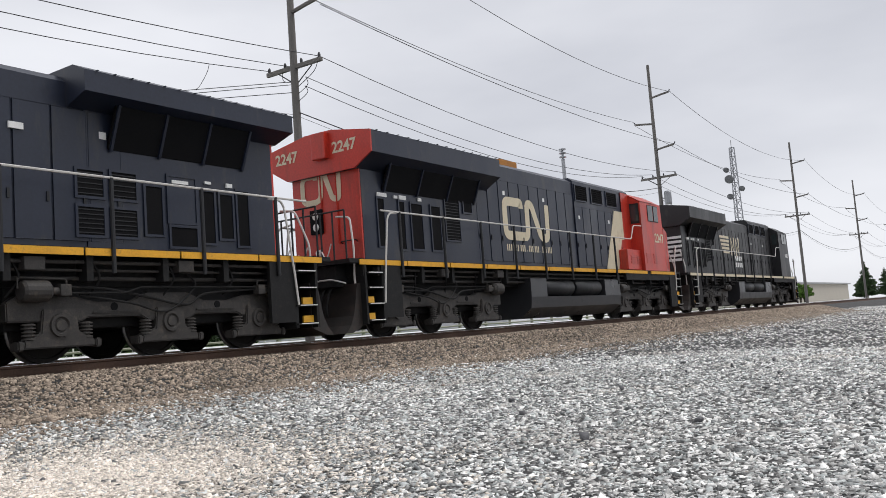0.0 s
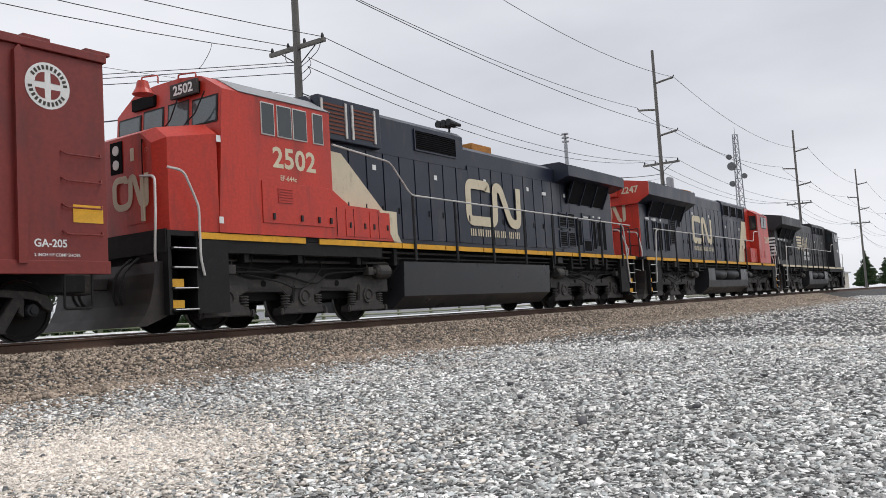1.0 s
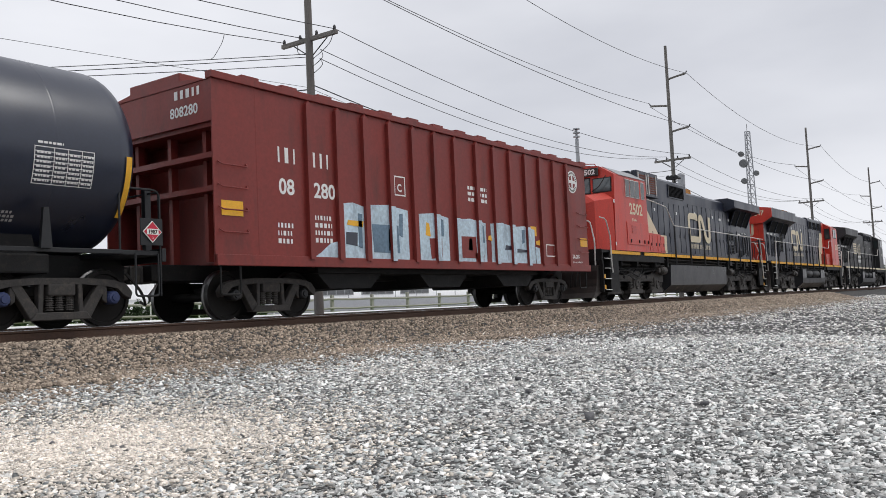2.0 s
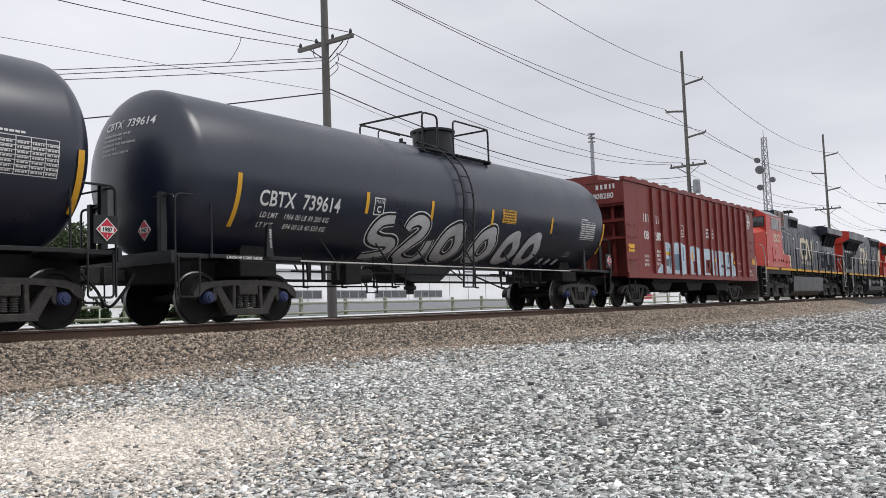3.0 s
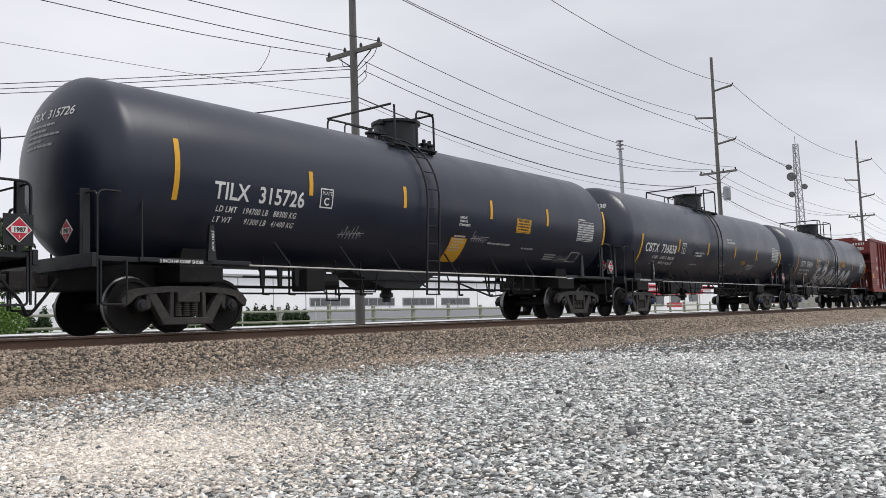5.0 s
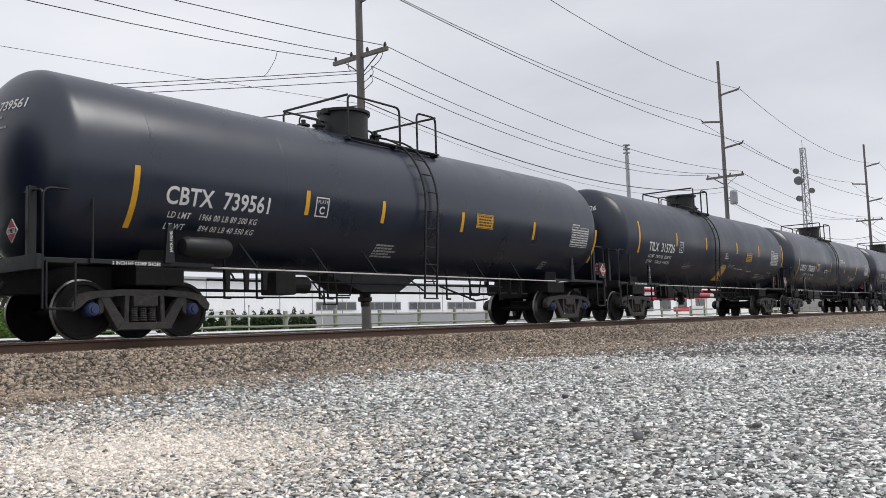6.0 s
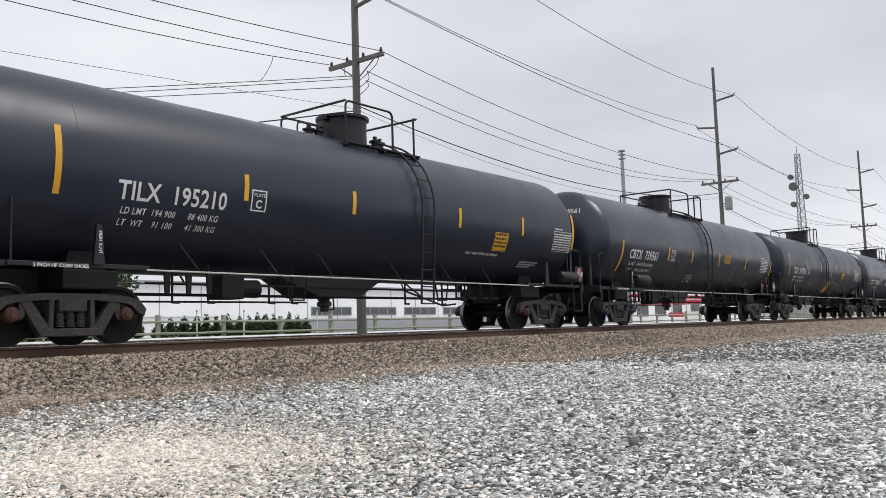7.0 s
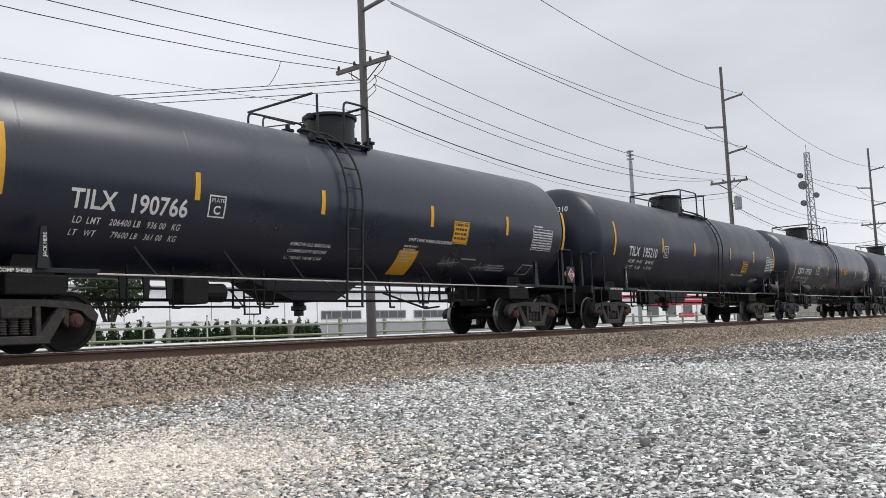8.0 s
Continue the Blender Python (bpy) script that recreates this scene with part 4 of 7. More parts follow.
        if k % 2 == 0:
            part("junction_box", box(u + 0.3, u + 0.62, -1.47, -1.3, 1.36, 1.56, 0.015), M["truck"], car)
        part("cable_drop", pipe(bmesh.new(), smooth_line3([(X(u + 0.2), -1.3, 1.5), (X(u + 0.28), -1.34, 1.25), (X(u + 0.15), -1.2, 0.98)]), 0.018), M["under"], car)
    # fuel tank
    t0, t1 = style["tank"]
    sec = [(-1.0, 0.22), (1.0, 0.22), (1.38, 0.5), (1.42, 1.3), (-1.42, 1.3), (-1.38, 0.5)]
    if not style.get("reservoirs"):
        bm = loft(bmesh.new(), [[(X(u), y, z) for y, z in sec] for u in (t0, t1)])
        part("fuel_tank", bm, M["fuel"], car, "long semi-gloss black fuel tank")
    else:
        low = [(-1.0, 0.22), (1.0, 0.22), (1.38, 0.5), (1.42, 0.82), (-1.42, 0.82), (-1.38, 0.5)]
        bm = loft(bmesh.new(), [[(X(u), y, z) for y, z in low] for u in (t0, t1)])
        box(t0, t0 + 1.3, -1.42, 1.42, 0.82, 1.36, 0.0, bm)
        box(t1 - 1.0, t1, -1.42, 1.42, 0.82, 1.36, 0.0, bm)
        box(t0 + 1.3, t1 - 1.0, -0.85, 0.85, 0.82, 1.36, 0.0, bm)
        part("fuel_tank", bm, M["fuel"], car, "black fuel tank below air reservoirs")
        a = min(X(t0 + 1.35), X(t1 - 1.05))
        b = max(X(t0 + 1.35), X(t1 - 1.05))
        for i in range(2):
            c0 = a + (b - a) * (i * 0.5 + 0.02)
            c1 = a + (b - a) * (i * 0.5 + 0.48)
            for s in (-1, 1):
                part("air_reservoir", lathe(bmesh.new(), [(0.02, c0), (0.2, c0 + 0.02), (0.26, c0 + 0.1), (0.26, c1 - 0.1), (0.2, c1 - 0.02), (0.02, c1)], (0, s * 1.14, 1.1), "x", 18), M["fitting"], car, smooth=True)
    # hood
    HW = 1.02
    h0, hmid, hz1, hz2 = style["hood"]
    r0, r1 = rad

    def hood_section(u, w, z, k=0.12):
        return [(X(u), y, zz) for y, zz in ((-w, DECK), (-w, z - k), (-w + k * 1.3, z), (w - k * 1.3, z), (w, z - k), (w, DECK))]
    part("hood", loft(bmesh.new(), [hood_section(h0, HW + 0.04, hz1), hood_section(hmid, HW + 0.04, hz1)]), black, car, "black equipment hood")
    part("engine_hood", loft(bmesh.new(), [hood_section(hmid + 0.002, HW, hz2), hood_section(r0 + 0.29, HW, hz2)]), black, car, "black engine hood with doors")
    part("radiator_hood", loft(bmesh.new(), [hood_section(r0 + 0.3, HW + 0.02, 4.45), hood_section(r1 - 0.15, HW + 0.02, 4.45)]), black, car)
    # door joints, latches
    doors = []
    u = h0 + 0.5
    while u < r0 + 0.4:
        zt = (hz1 - 1.0 if u < hmid else hz2 - 0.55)
        doors.append((u, zt))
        u += 0.62
    for i, (u, zt) in enumerate(doors):
        for s in (-1, 1):
            w = HW + (0.04 if u < hmid else 0.0)
            part("hood_door", box(u, u + 0.585, s * w - s * 0.004, s * (w + 0.022), DECK + 0.16, zt, 0.006), black, car)
        part("latch", box(u + 0.5, u + 0.54, -w - 0.045, -w - 0.02, DECK + 0.75, DECK + 0.9), M["fitting"], car)
        if i % 4 == 2:
            part("notice", box(u + 0.2, u + 0.33, -w - 0.026, -w - 0.018, zt - 0.42, zt - 0.3), M["white"], car)
    # radiator wings
    wing = [(-1.56, 4.18), (-1.56, 4.52), (-1.25, 4.66), (1.25, 4.66), (1.56, 4.52), (1.56, 4.18), (1.05, 4.02), (-1.05, 4.02)]
    if style.get("wing_low"):
        wing = [(-1.56, 4.16), (-1.56, 4.66), (-0.4, 4.86), (0.4, 4.86), (1.56, 4.66), (1.56, 4.16), (1.05, 3.86), (-1.05, 3.86)]
    bm = loft(bmesh.new(), [[(X(u), y, z) for y, z in wing] for u in (r0, r1)])
    part("radiator_wing", bm, black, car, "black overhanging radiator housing")
    for i in range(14):
        u = r0 + 0.2 + i * (r1 - r0 - 0.4) / 13
        part("wing_rib", box(u, u + 0.03, -1.6, 1.6, wing[1][1] + 0.0, wing[1][1] + 0.012), black, car)
    for s in (-1, 1):
        bm = loft(bmesh.new(), [[(X(u), s * 1.03, 3.42), (X(u), s * 1.06, 3.42), (X(u), s * 1.34, 4.1), (X(u), s * 1.3, 4.12)] for u in (r0 + 0.7, r1 - 0.9)])
        part("radiator_screen", bm, M["grille"], car)
        for i in range(4):
            u = r0 + 0.75 + i * (r1 - r0 - 1.7) / 3
            bm = loft(bmesh.new(), [[(X(u + d), s * 1.03, 3.38), (X(u + d), s * 1.09, 3.38), (X(u + d), s * 1.38, 4.1), (X(u + d), s * 1.3, 4.14)] for d in (-0.025, 0.025)])
            part("screen_rib", bm, black, car)
    # hood-end doors and screens below the radiator
    for u0, u1, z0, z1, kind in style["panels"]:
        for s in (-1, 1):
            y = s * (HW + 0.02)
            g = part("screen_panel", box(u0, u1, y - s * 0.004, y + s * 0.012, z0, z1), black if kind == "plain" else M["grille"], car)
            bm = bmesh.new()
            for a, b, c, d in ((u0 - 0.045, u1 + 0.045, z1, z1 + 0.045), (u0 - 0.045, u1 + 0.045, z0 - 0.045, z0), (u0 - 0.045, u0, z0, z1), (u1, u1 + 0.045, z0, z1)):
                box(a, b, y - s * 0.004, y + s * 0.03, c, d, 0.0, bm)
            part("panel_frame", bm, black, g)
            if kind == "louvre":
                n = int((z1 - z0) / 0.075)
                for i in range(n):
                    z = z0 + (i + 0.5) * (z1 - z0) / n
                    part("slat", box(u0, u1, y + s * 0.012, y + s * 0.022, z - 0.008, z + 0.008), M["fitting"], g)
    for u0, u1, z0, z1 in style["tags"]:
        part("notice", box(u0, u1, -HW - 0.056, -HW - 0.018, z0, z1), M["white"], car)
    # rear face
    rear = r1 - 0.15
    part("hood_end", box(rear, rear + 0.06, -HW - 0.014, HW + 0.014, DECK, 4.3, 0.01), red, car, "painted hood end")
    if style.get("wing_low"):
        bm = bmesh.new()
        bm2 = loft(bm, [[(X(u), y, z) for y, z in [(yy * 1.002, zz) for yy, zz in wing]] for u in (r1 + 0.002, r1 + 0.05)])
        part("number_beam", bm2, red, car, "red end of the radiator housing")
    # exhaust stack, horn
    su = style["stack"]
    part("exhaust_stack", box(su, su + 1.1, -0.42, 0.42, hz2 - 0.02, hz2 + 0.36, 0.03), M["orange_rust"], car, "scorched orange exhaust stack")
    if style.get("horn"):
        hu = style["horn"]
        bm = rod(bmesh.new(), (X(hu), -0.5, hz2 - 0.05), (X(hu), -0.5, hz2 + 0.62), 0.03)
        for dy in (-0.17, 0.0, 0.17):
            rod(bm, (X(hu) - 0.3, -0.5 + dy, hz2 + 0.68), (X(hu) + 0.3, -0.5 + dy, hz2 + 0.68), 0.1, 12, 0.045)
        part("horn", bm, M["fitting"], car)
    # cab
    c0, c1 = style["cab"]
    cw = 1.55
    roof = 4.78
    sec = [(-cw, DECK), (-cw, 4.36), (-1.0, 4.7), (-0.4, roof), (0.4, roof), (1.0, 4.7), (cw, 4.36), (cw, DECK)]
    bm = loft(bmesh.new(), [[(X(c0 - (0.0 if z < 3.4 else -0.18)), y, z) for y, z in sec], [(X(c1), y, z) for y, z in sec]])
    part("cab", bm, red, car, "painted crew cab")
    roof_sec = [(-1.57, 4.37), (-1.01, 4.715), (-0.4, roof + 0.02), (0.4, roof + 0.02), (1.01, 4.715), (1.57, 4.37), (1.0, 4.68), (0.4, roof - 0.01), (-0.4, roof - 0.01), (-1.0, 4.68)]
    part("cab_roof", loft(bmesh.new(), [[(X(u), y, z) for y, z in roof_sec] for u in (c0 + 0.55, c1 + 0.02)]), M[style["roof"]], car)
    # nose
    nz = style["nose_z"]
    n0 = 0.9
    nose = [[(X(u), s * w, z) for s, w, z in ((-1, w0, DECK), (-1, w0, z0 - 0.22), (-1, w0 - 0.3, z0), (1, w0 - 0.3, z0), (1, w0, z0 - 0.22), (1, w0, DECK))] for u, w0, z0 in ((n0, 0.98, nz - 0.2), (n0 + 0.14, 1.22, nz - 0.12), (c0 + 0.02, cw - 0.02, nz))]
    part("nose", loft(bmesh.new(), nose), red, car, "painted short hood nose")
    # cab windows
    def pane(u0, u1, z0, z1, y=-cw, frame="rail_paint"):
        f = part("cab_window", box(u0, u1, min(y, y - 0.018), y + 0.002, z0, z1, 0.006), M[frame], car)
        part("pane", box(u0 + 0.022, u1 - 0.022, y - 0.024, y - 0.019, z0 + 0.025, z1 - 0.025), M["window"], f)
    for a, b in style["side_windows"]:
        pane(a, b, 3.64, 4.28, frame="rubber" if style.get("dark_frames") else "rail_paint")
    # window in the cab's back wall, beside the hood
    for s in (-1, 1):
        w = part("back_window", box(c1 + 0.001, c1 + 0.02, s * 1.14, s * 1.48, 3.55, 4.3, 0.008), M["rubber"], car)
        part("pane", box(c1 + 0.021, c1 + 0.025, s * 1.18, s * 1.44, 3.62, 4.22), M["window"], w)
    # windshields
    for y0, y1 in ((-1.46, -0.76), (-0.68, -0.06), (0.06, 0.68), (0.76, 1.46)):
        ux = c0 + 0.06
        front = lambda z: c0 + 0.18 * (z - DECK) / (4.36 - DECK)
        bm = bmesh.new()
        zt = 4.28 if abs(y0 + y1) > 2 else 4.32
        poly = [(y0, 3.76), (y1, 3.76), (y1, zt), (y0, zt)]
        a = [bm.verts.new((X(front(z) - 0.02), y, z)) for y, z in poly]
        b = [bm.verts.new((X(front(z) + 0.06), y, z)) for y, z in poly]
        bm.faces.new(a)
        bm.faces.new(b[::-1])
        for i in range(4):
            bm.faces.new((a[i], b[i], b[(i + 1) % 4], a[(i + 1) % 4]))
        w = part("windshield", bm, M["rubber"], car)
        bm = bmesh.new()
        m = 0.035
        poly = [(y0 + m, 3.76 + m), (y1 - m, 3.76 + m), (y1 - m, zt - m), (y0 + m, zt - m)]
        bm.faces.new([bm.verts.new((X(front(z) - 0.026), y, z)) for y, z in poly])
        part("pane", bm, M["shield"], w)
    # number board above the windshield
    for s in (-1, 1):
        bm = box(c0 + 0.1, c0 + 0.4, s * 0.3, s * 0.98, 4.37, 4.6, 0.01)
        part("number_board", bm, M["grille"], car)
    # side handrail with posts
    for s in (-1, 1):
        y = s * 1.555
        pts = [(X(c1 + 0.05), y, 3.7), (X(c1 + 2.0), y, 3.55), (X(c1 + 2.75), y, 2.85), (X(21.0), y, 2.82)] if style.get("dash") else [(X(c1 + 0.1), y, 2.8 + 0.6), (X(c1 + 0.9), y, 3.38), (X(c1 + 1.2), y, 2.85), (X(20.6), y, 2.82)]
        part("handrail", pipe(bmesh.new(), round_path(pts, 0.15), 0.021), M["rail_paint"], car, "pale side handrail")
        for i in range(9):
            u = c1 + 2.8 + i * 1.78
            if u < 21:
                part("handrail_post", rod(bmesh.new(), (X(u), y, DECK - 0.4), (X(u), y, 2.83), 0.036, 8), M["fitting"], car)
    bm = pipe(bmesh.new(), [(X(21.55), -1.3, 2.8), (X(21.55), 1.3, 2.8)], 0.02)
    part("end_handrail", bm, M["fitting"], car)
    for y in (-1.3, -0.95, -0.6, 0.6, 0.95, 1.3):
        part("handrail_post", rod(bmesh.new(), (X(21.55), y, DECK), (X(21.55), y, 2.8), 0.022, 6), M["fitting"], car)
    # lamps
    part("headlight_box", box(n0 - 0.02, n0 + 0.05, -0.17, 0.17, style["lamp_z"] - 0.42, style["lamp_z"] + 0.16, 0.01), M["grille"], car)
    part("nose_door", box(n0 - 0.016, n0 + 0.05, -0.78, -0.22, DECK + 0.2, nz - 0.4, 0.006), red, car)
    for z in (style["lamp_z"], style["lamp_z"] - 0.26):
        bm = lathe(bmesh.new(), [(0.02, X(n0 - 0.03)), (0.09, X(n0 - 0.03)), (0.1, X(n0 + 0.05))], (0, 0.0, z), "x", 16)
        part("headlight", bm, M["lamp"], car)
        bm = lathe(bmesh.new(), [(0.02, X(rear + 0.1)), (0.09, X(rear + 0.1)), (0.1, X(rear + 0.02))], (0, 0.3, z - 0.35), "x", 16)
        part("headlight", bm, M["lamp"], car)
    return car


def sloped(poly, y):
    """A flat panel of (x, z) corners on the side at y."""
    bm = bmesh.new()
    bm.faces.new([bm.verts.new((x, y, z)) for x, z in poly])
    return bm


def solid_panel(poly, y, t=0.006):
    return prism(bmesh.new(), poly, y - t, y)


def fine_bars(car, x, y, z, width):
    """A line of small lettering as slim upright strokes of uneven height."""
    bm = bmesh.new()
    q = 0.0
    for i, (w, h) in enumerate(((0.11, 0.15), (0.11, 0.15), (0.11, 0.15), (0.03, 0.04), (0.1, 0.15), (0.1, 0.15), (0.03, 0.04), (0.1, 0.15), (0.1, 0.15))):
        k = width / 2.9
        for j in range(3 if w > 0.05 else 1):
            a = q + j * w * 1.05
            bm.faces.new([bm.verts.new(p) for p in ((a * k, 0, 0), ((a + w * 0.55) * k, 0, 0), ((a + w * 0.55) * k, h * 1.3, 0), (a * k, h * 1.3, 0))])
        q += (w * 3 + 0.07) if w > 0.05 else 0.12
    flat("web_line", on_side(bm, x, y, z), M["cream"], car, "line of small cream lettering, unreadable")


# the rearward-facing red and black engine
red_black = locomotive("black locomotive with red cab facing backwards and cream stripe", False, "loco_black", "red", (16.2, 20.75), dict(
    stripe="yellow_stripe", tank=(7.4, 14.7), hood=(4.9, 10.8, 4.86, 4.55), stack=12.3, horn=11.05, cab=(1.85, 4.9), roof="roof_grey", nose_z=3.72,
    panels=((16.33, 16.79, 2.61, 3.03, "louvre"), (16.95, 17.41, 2.61, 3.05, "louvre"), (16.33, 16.79, 1.98, 2.43, "louvre"), (16.95, 17.41, 1.98, 2.43, "louvre"), (17.6, 17.93, 2.05, 2.88, "screen"), (18.08, 18.66, 2.3, 3.1, "plain"), (18.1, 18.66, 1.86, 2.2, "screen"), (18.84, 19.08, 1.95, 2.9, "screen"), (19.22, 19.52, 2.05, 2.88, "screen"), (19.65, 19.92, 1.93, 2.98, "screen")),
    tags=((15.24, 15.47, 3.53, 3.63), (18.15, 18.5, 2.98, 3.04), (18.88, 19.02, 3.04, 3.09), (19.39, 19.53, 3.02, 3.1)),
    side_windows=((2.95, 3.3), (3.37, 3.77), (3.8, 4.2), (4.37, 4.68)), lamp_z=3.3, dash=True))
C = red_black
KEPT = set(C.children_recursive)
part("cream_stripe", solid_panel([(4.63, 3.72), (5.45, 3.68), (7.2, 2.2), (7.5, 1.76), (7.0, 1.76), (6.7, 2.5), (5.75, 2.48), (4.63, 3.1)], -1.084, 0.012), M["cream"], C, "cream diagonal stripe")
part("red_wedge", solid_panel([(4.63, 3.1), (5.75, 2.48), (4.63, 2.5)], -1.084, 0.012), M["red"], C, "red paint below the stripe")
part("locker", solid_panel([(4.61, 1.76), (7.0, 1.76), (7.0, 2.45), (4.61, 2.5)], -1.0, 0.35), M["red"], C, "red low locker on the walkway")
part("locker_stripe", solid_panel([(6.35, 2.46), (7.002, 2.45), (7.002, 1.76), (6.85, 1.76)], -1.351, 0.006), M["cream"], C, "cream stripe across the low locker")
for q in (5.2, 6.0):
    part("locker_door", solid_panel([(q, 1.82), (q + 0.72, 1.82), (q + 0.72, 2.4), (q, 2.4)], -1.35, 0.012), M["red"], C)
    for h in (q + 0.12, q + 0.6):
        part("latch", B(h, h + 0.05, -1.38, -1.36, 2.0, 2.12), M["fitting"], C)
for h in (2.85, 3.6, 4.1, 4.45):
    part("latch", B(h, h + 0.05, -1.6, -1.57, 2.02, 2.14), M["fitting"], C)
part("inertial_intake", B(4.65, 6.75, -1.22, -1.0, 3.92, 4.86, 0.02), M["loco_black"], C)
for a in (4.75, 5.75):
    louvres(C, a, a + 0.72, -1.225, 4.05, 4.74, 8, M["rust"], False)
    for q in (a - 0.04, a + 0.74):
        part("intake_trim", B(q, q + 0.06, -1.25, -1.22, 4.0, 4.78), M["rail_paint"], C)
louvres(C, 8.3, 10.1, -1.075, 4.15, 4.62, 9, M["grille"])
louvres(C, 3.0, 3.4, -1.575, 2.35, 2.66, 6, M["red"], False)
flat("lettering", on_side(sized(letters("2502", 0.62, bold=0.016, spacing=1.05), 1.2, 0.42), 2.92, -1.556, 3.03), M["cream"], C)
flat("lettering", on_side(letters("EF-644c", 0.14, bold=0.002), 3.1, -1.556, 2.8), M["cream"], C)
part("number_plate_board", B(1.6, 1.66, -1.02, -0.26, 4.36, 4.64, 0.012), M["truck"], C, "dark grey number board")
flat("lettering", on_end(sized(letters("2502", 0.3, bold=0.01), 0.56, 0.19), 1.595, -0.36, 4.41), M["white"], C)
for y0, y1 in ((-1.35, -0.8), (-0.6, -0.15)):
    part("wiper", pipe(bmesh.new(), [(1.5, y0, 4.3), (1.5, (y0 + y1) / 2, 3.95), (1.5, y1, 3.8)], 0.014), M["rubber"], C)
part("class_light", lathe(bmesh.new(), [(0.02, 0.6), (0.06, 0.6), (0.08, 0.66)], (0, -0.82, 3.2), "x", 14), M["cream"], C)
part("nose_hinge", B(0.55, 0.62, -0.78, -0.7, 1.95, 2.75, 0.01), M["cream"], C)
part("nose_seam", B(0.575, 0.6, -0.75, -0.735, 2.76, 3.4), M["grille"], C)
for y0, z0 in ((-0.9, 4.62), (0.2, 4.8)):
    part("roof_grab", pipe(bmesh.new(), round_path([(1.7, y0, z0), (1.7, y0, z0 + 0.16), (1.7, y0 + 0.5, z0 + 0.22), (1.7, y0 + 0.5, z0 + 0.05)], 0.05), 0.016), M["red"], C)
for q in (4.9, 5.45, 6.3):
    part("locker_seam", B(q, q + 0.012, -1.366, -1.36, 1.8, 2.42), M["grille"], C)
flat("logo_band", on_side(ribbon(noodle(3.0, 1.2), 0.27), 10.45, -1.092, 2.4), M["cream"], C, "cream bent-band emblem")
fine_bars(C, 10.6, -1.092, 2.08, 2.75)
flat("logo_band", on_end(ribbon(noodle(1.0, 0.6), 0.12), 0.57, 0.1, 2.2), M["cream"], C)
part("extinguisher_mark", B(0.57, 0.61, -0.52, -0.42, 3.05, 3.28, 0.01), M["cream"], C)
part("cab_hatch", B(2.6, 4.58, -1.57, -1.548, 1.95, 2.75, 0.004), M["red"], C)
for q in (1.55,):
    for z in (1.88, 3.35):
        part("notice", B(q, q + 0.1, -1.556, -1.55, z, z + 0.12), M["white"], C)
part("bell", lathe(bmesh.new(), [(0.03, 4.72), (0.1, 4.7), (0.14, 4.55), (0.2, 4.45), (0.02, 4.44)], (1.2, 0.0, 0), "z", 16), M["red"], C)
part("antenna_dome", B(2.2, 2.9, -0.3, 0.3, 4.78, 4.88, 0.03), M["roof_grey"], C)

for piece in C.children:
    if piece not in KEPT:
        piece.location.x += 0.3

# the forward-facing red and black engine
second = locomotive("black locomotive with red hood end and red cab, facing ahead", True, "loco_black", "red", (15.1, 20.75), dict(
    stripe="yellow_stripe", tank=(7.0, 13.6), hood=(4.65, 9.4, 4.86, 4.8), stack=12.0, cab=(2.3, 4.65), roof="red", nose_z=3.72,
    panels=tuple((LOCO - b, LOCO - a, c, d, k) for a, b, c, d, k in ((1.94, 2.17, 2.1, 3.22, "screen"), (2.77, 2.96, 2.06, 3.21, "screen"), (3.25, 3.7, 2.08, 3.2, "screen"), (4.1, 4.49, 2.08, 3.2, "screen"), (4.76, 5.41, 2.37, 3.55, "louvre"), (5.65, 6.05, 3.16, 3.6, "screen"))),
    tags=tuple((LOCO - b, LOCO - a, c, d) for a, b, c, d in ((1.94, 2.29, 3.27, 3.36), (2.57, 2.71, 3.27, 3.34), (2.79, 3.05, 3.26, 3.36), (3.56, 3.7, 3.28, 3.36))),
    side_windows=((3.4, 3.95), (2.85, 3.33)), dark_frames=True, lamp_z=3.3, reservoirs=True, wing_low=True))
C = second
L_ = LOCO
flat("lettering", on_side(letters("2247", 0.48, bold=0.014), L_ - 3.4, -1.558, 2.85), M["cream"], C)
part("cream_stripe", solid_panel([(L_ - 5.37, 3.95), (L_ - 6.1, 3.95), (L_ - 7.2, 1.78), (L_ - 6.1, 1.78), (L_ - 5.6, 2.9), (L_ - 5.37, 2.9)], -1.084, 0.012), M["cream"], C, "cream diagonal stripe")
part("red_panel", solid_panel([(L_ - 5.37, 4.7), (L_ - 5.37, 2.9), (L_ - 5.6, 2.9), (L_ - 6.1, 1.78), (L_ - 4.64, 1.78), (L_ - 4.64, 4.7)], -1.084, 0.01), M["red"], C, "red paint on the hood behind the cab")
part("locker", B(L_ - 6.0, L_ - 4.66, -1.42, -1.05, 1.74, 2.5, 0.02), M["red"], C, "red low locker on the walkway")
flat("logo_band", on_side(ribbon(noodle(2.9, 1.2), 0.27), 7.75, -1.05, 2.56), M["cream"], C, "cream bent-band emblem")
fine_bars(C, 7.85, -1.05, 2.2, 2.9)
flat("lettering", on_end(letters("2247", 0.36, bold=0.01), L_ - 20.81, 1.4, 4.3), M["cream"], C)
flat("lettering", on_end(letters("2247", 0.36, bold=0.01), L_ - 20.81, -0.42, 4.3), M["cream"], C)
flat("logo_band", on_end(ribbon(noodle(1.25, 0.75), 0.14), L_ - 20.675, 0.75, 3.2), M["cream"], C, "cream bent-band emblem")
for x in (4.72, 5.3):
    louvres(C, L_ - x - 0.4, L_ - x, -1.425, 1.98, 2.3, 6, M["red"], False)
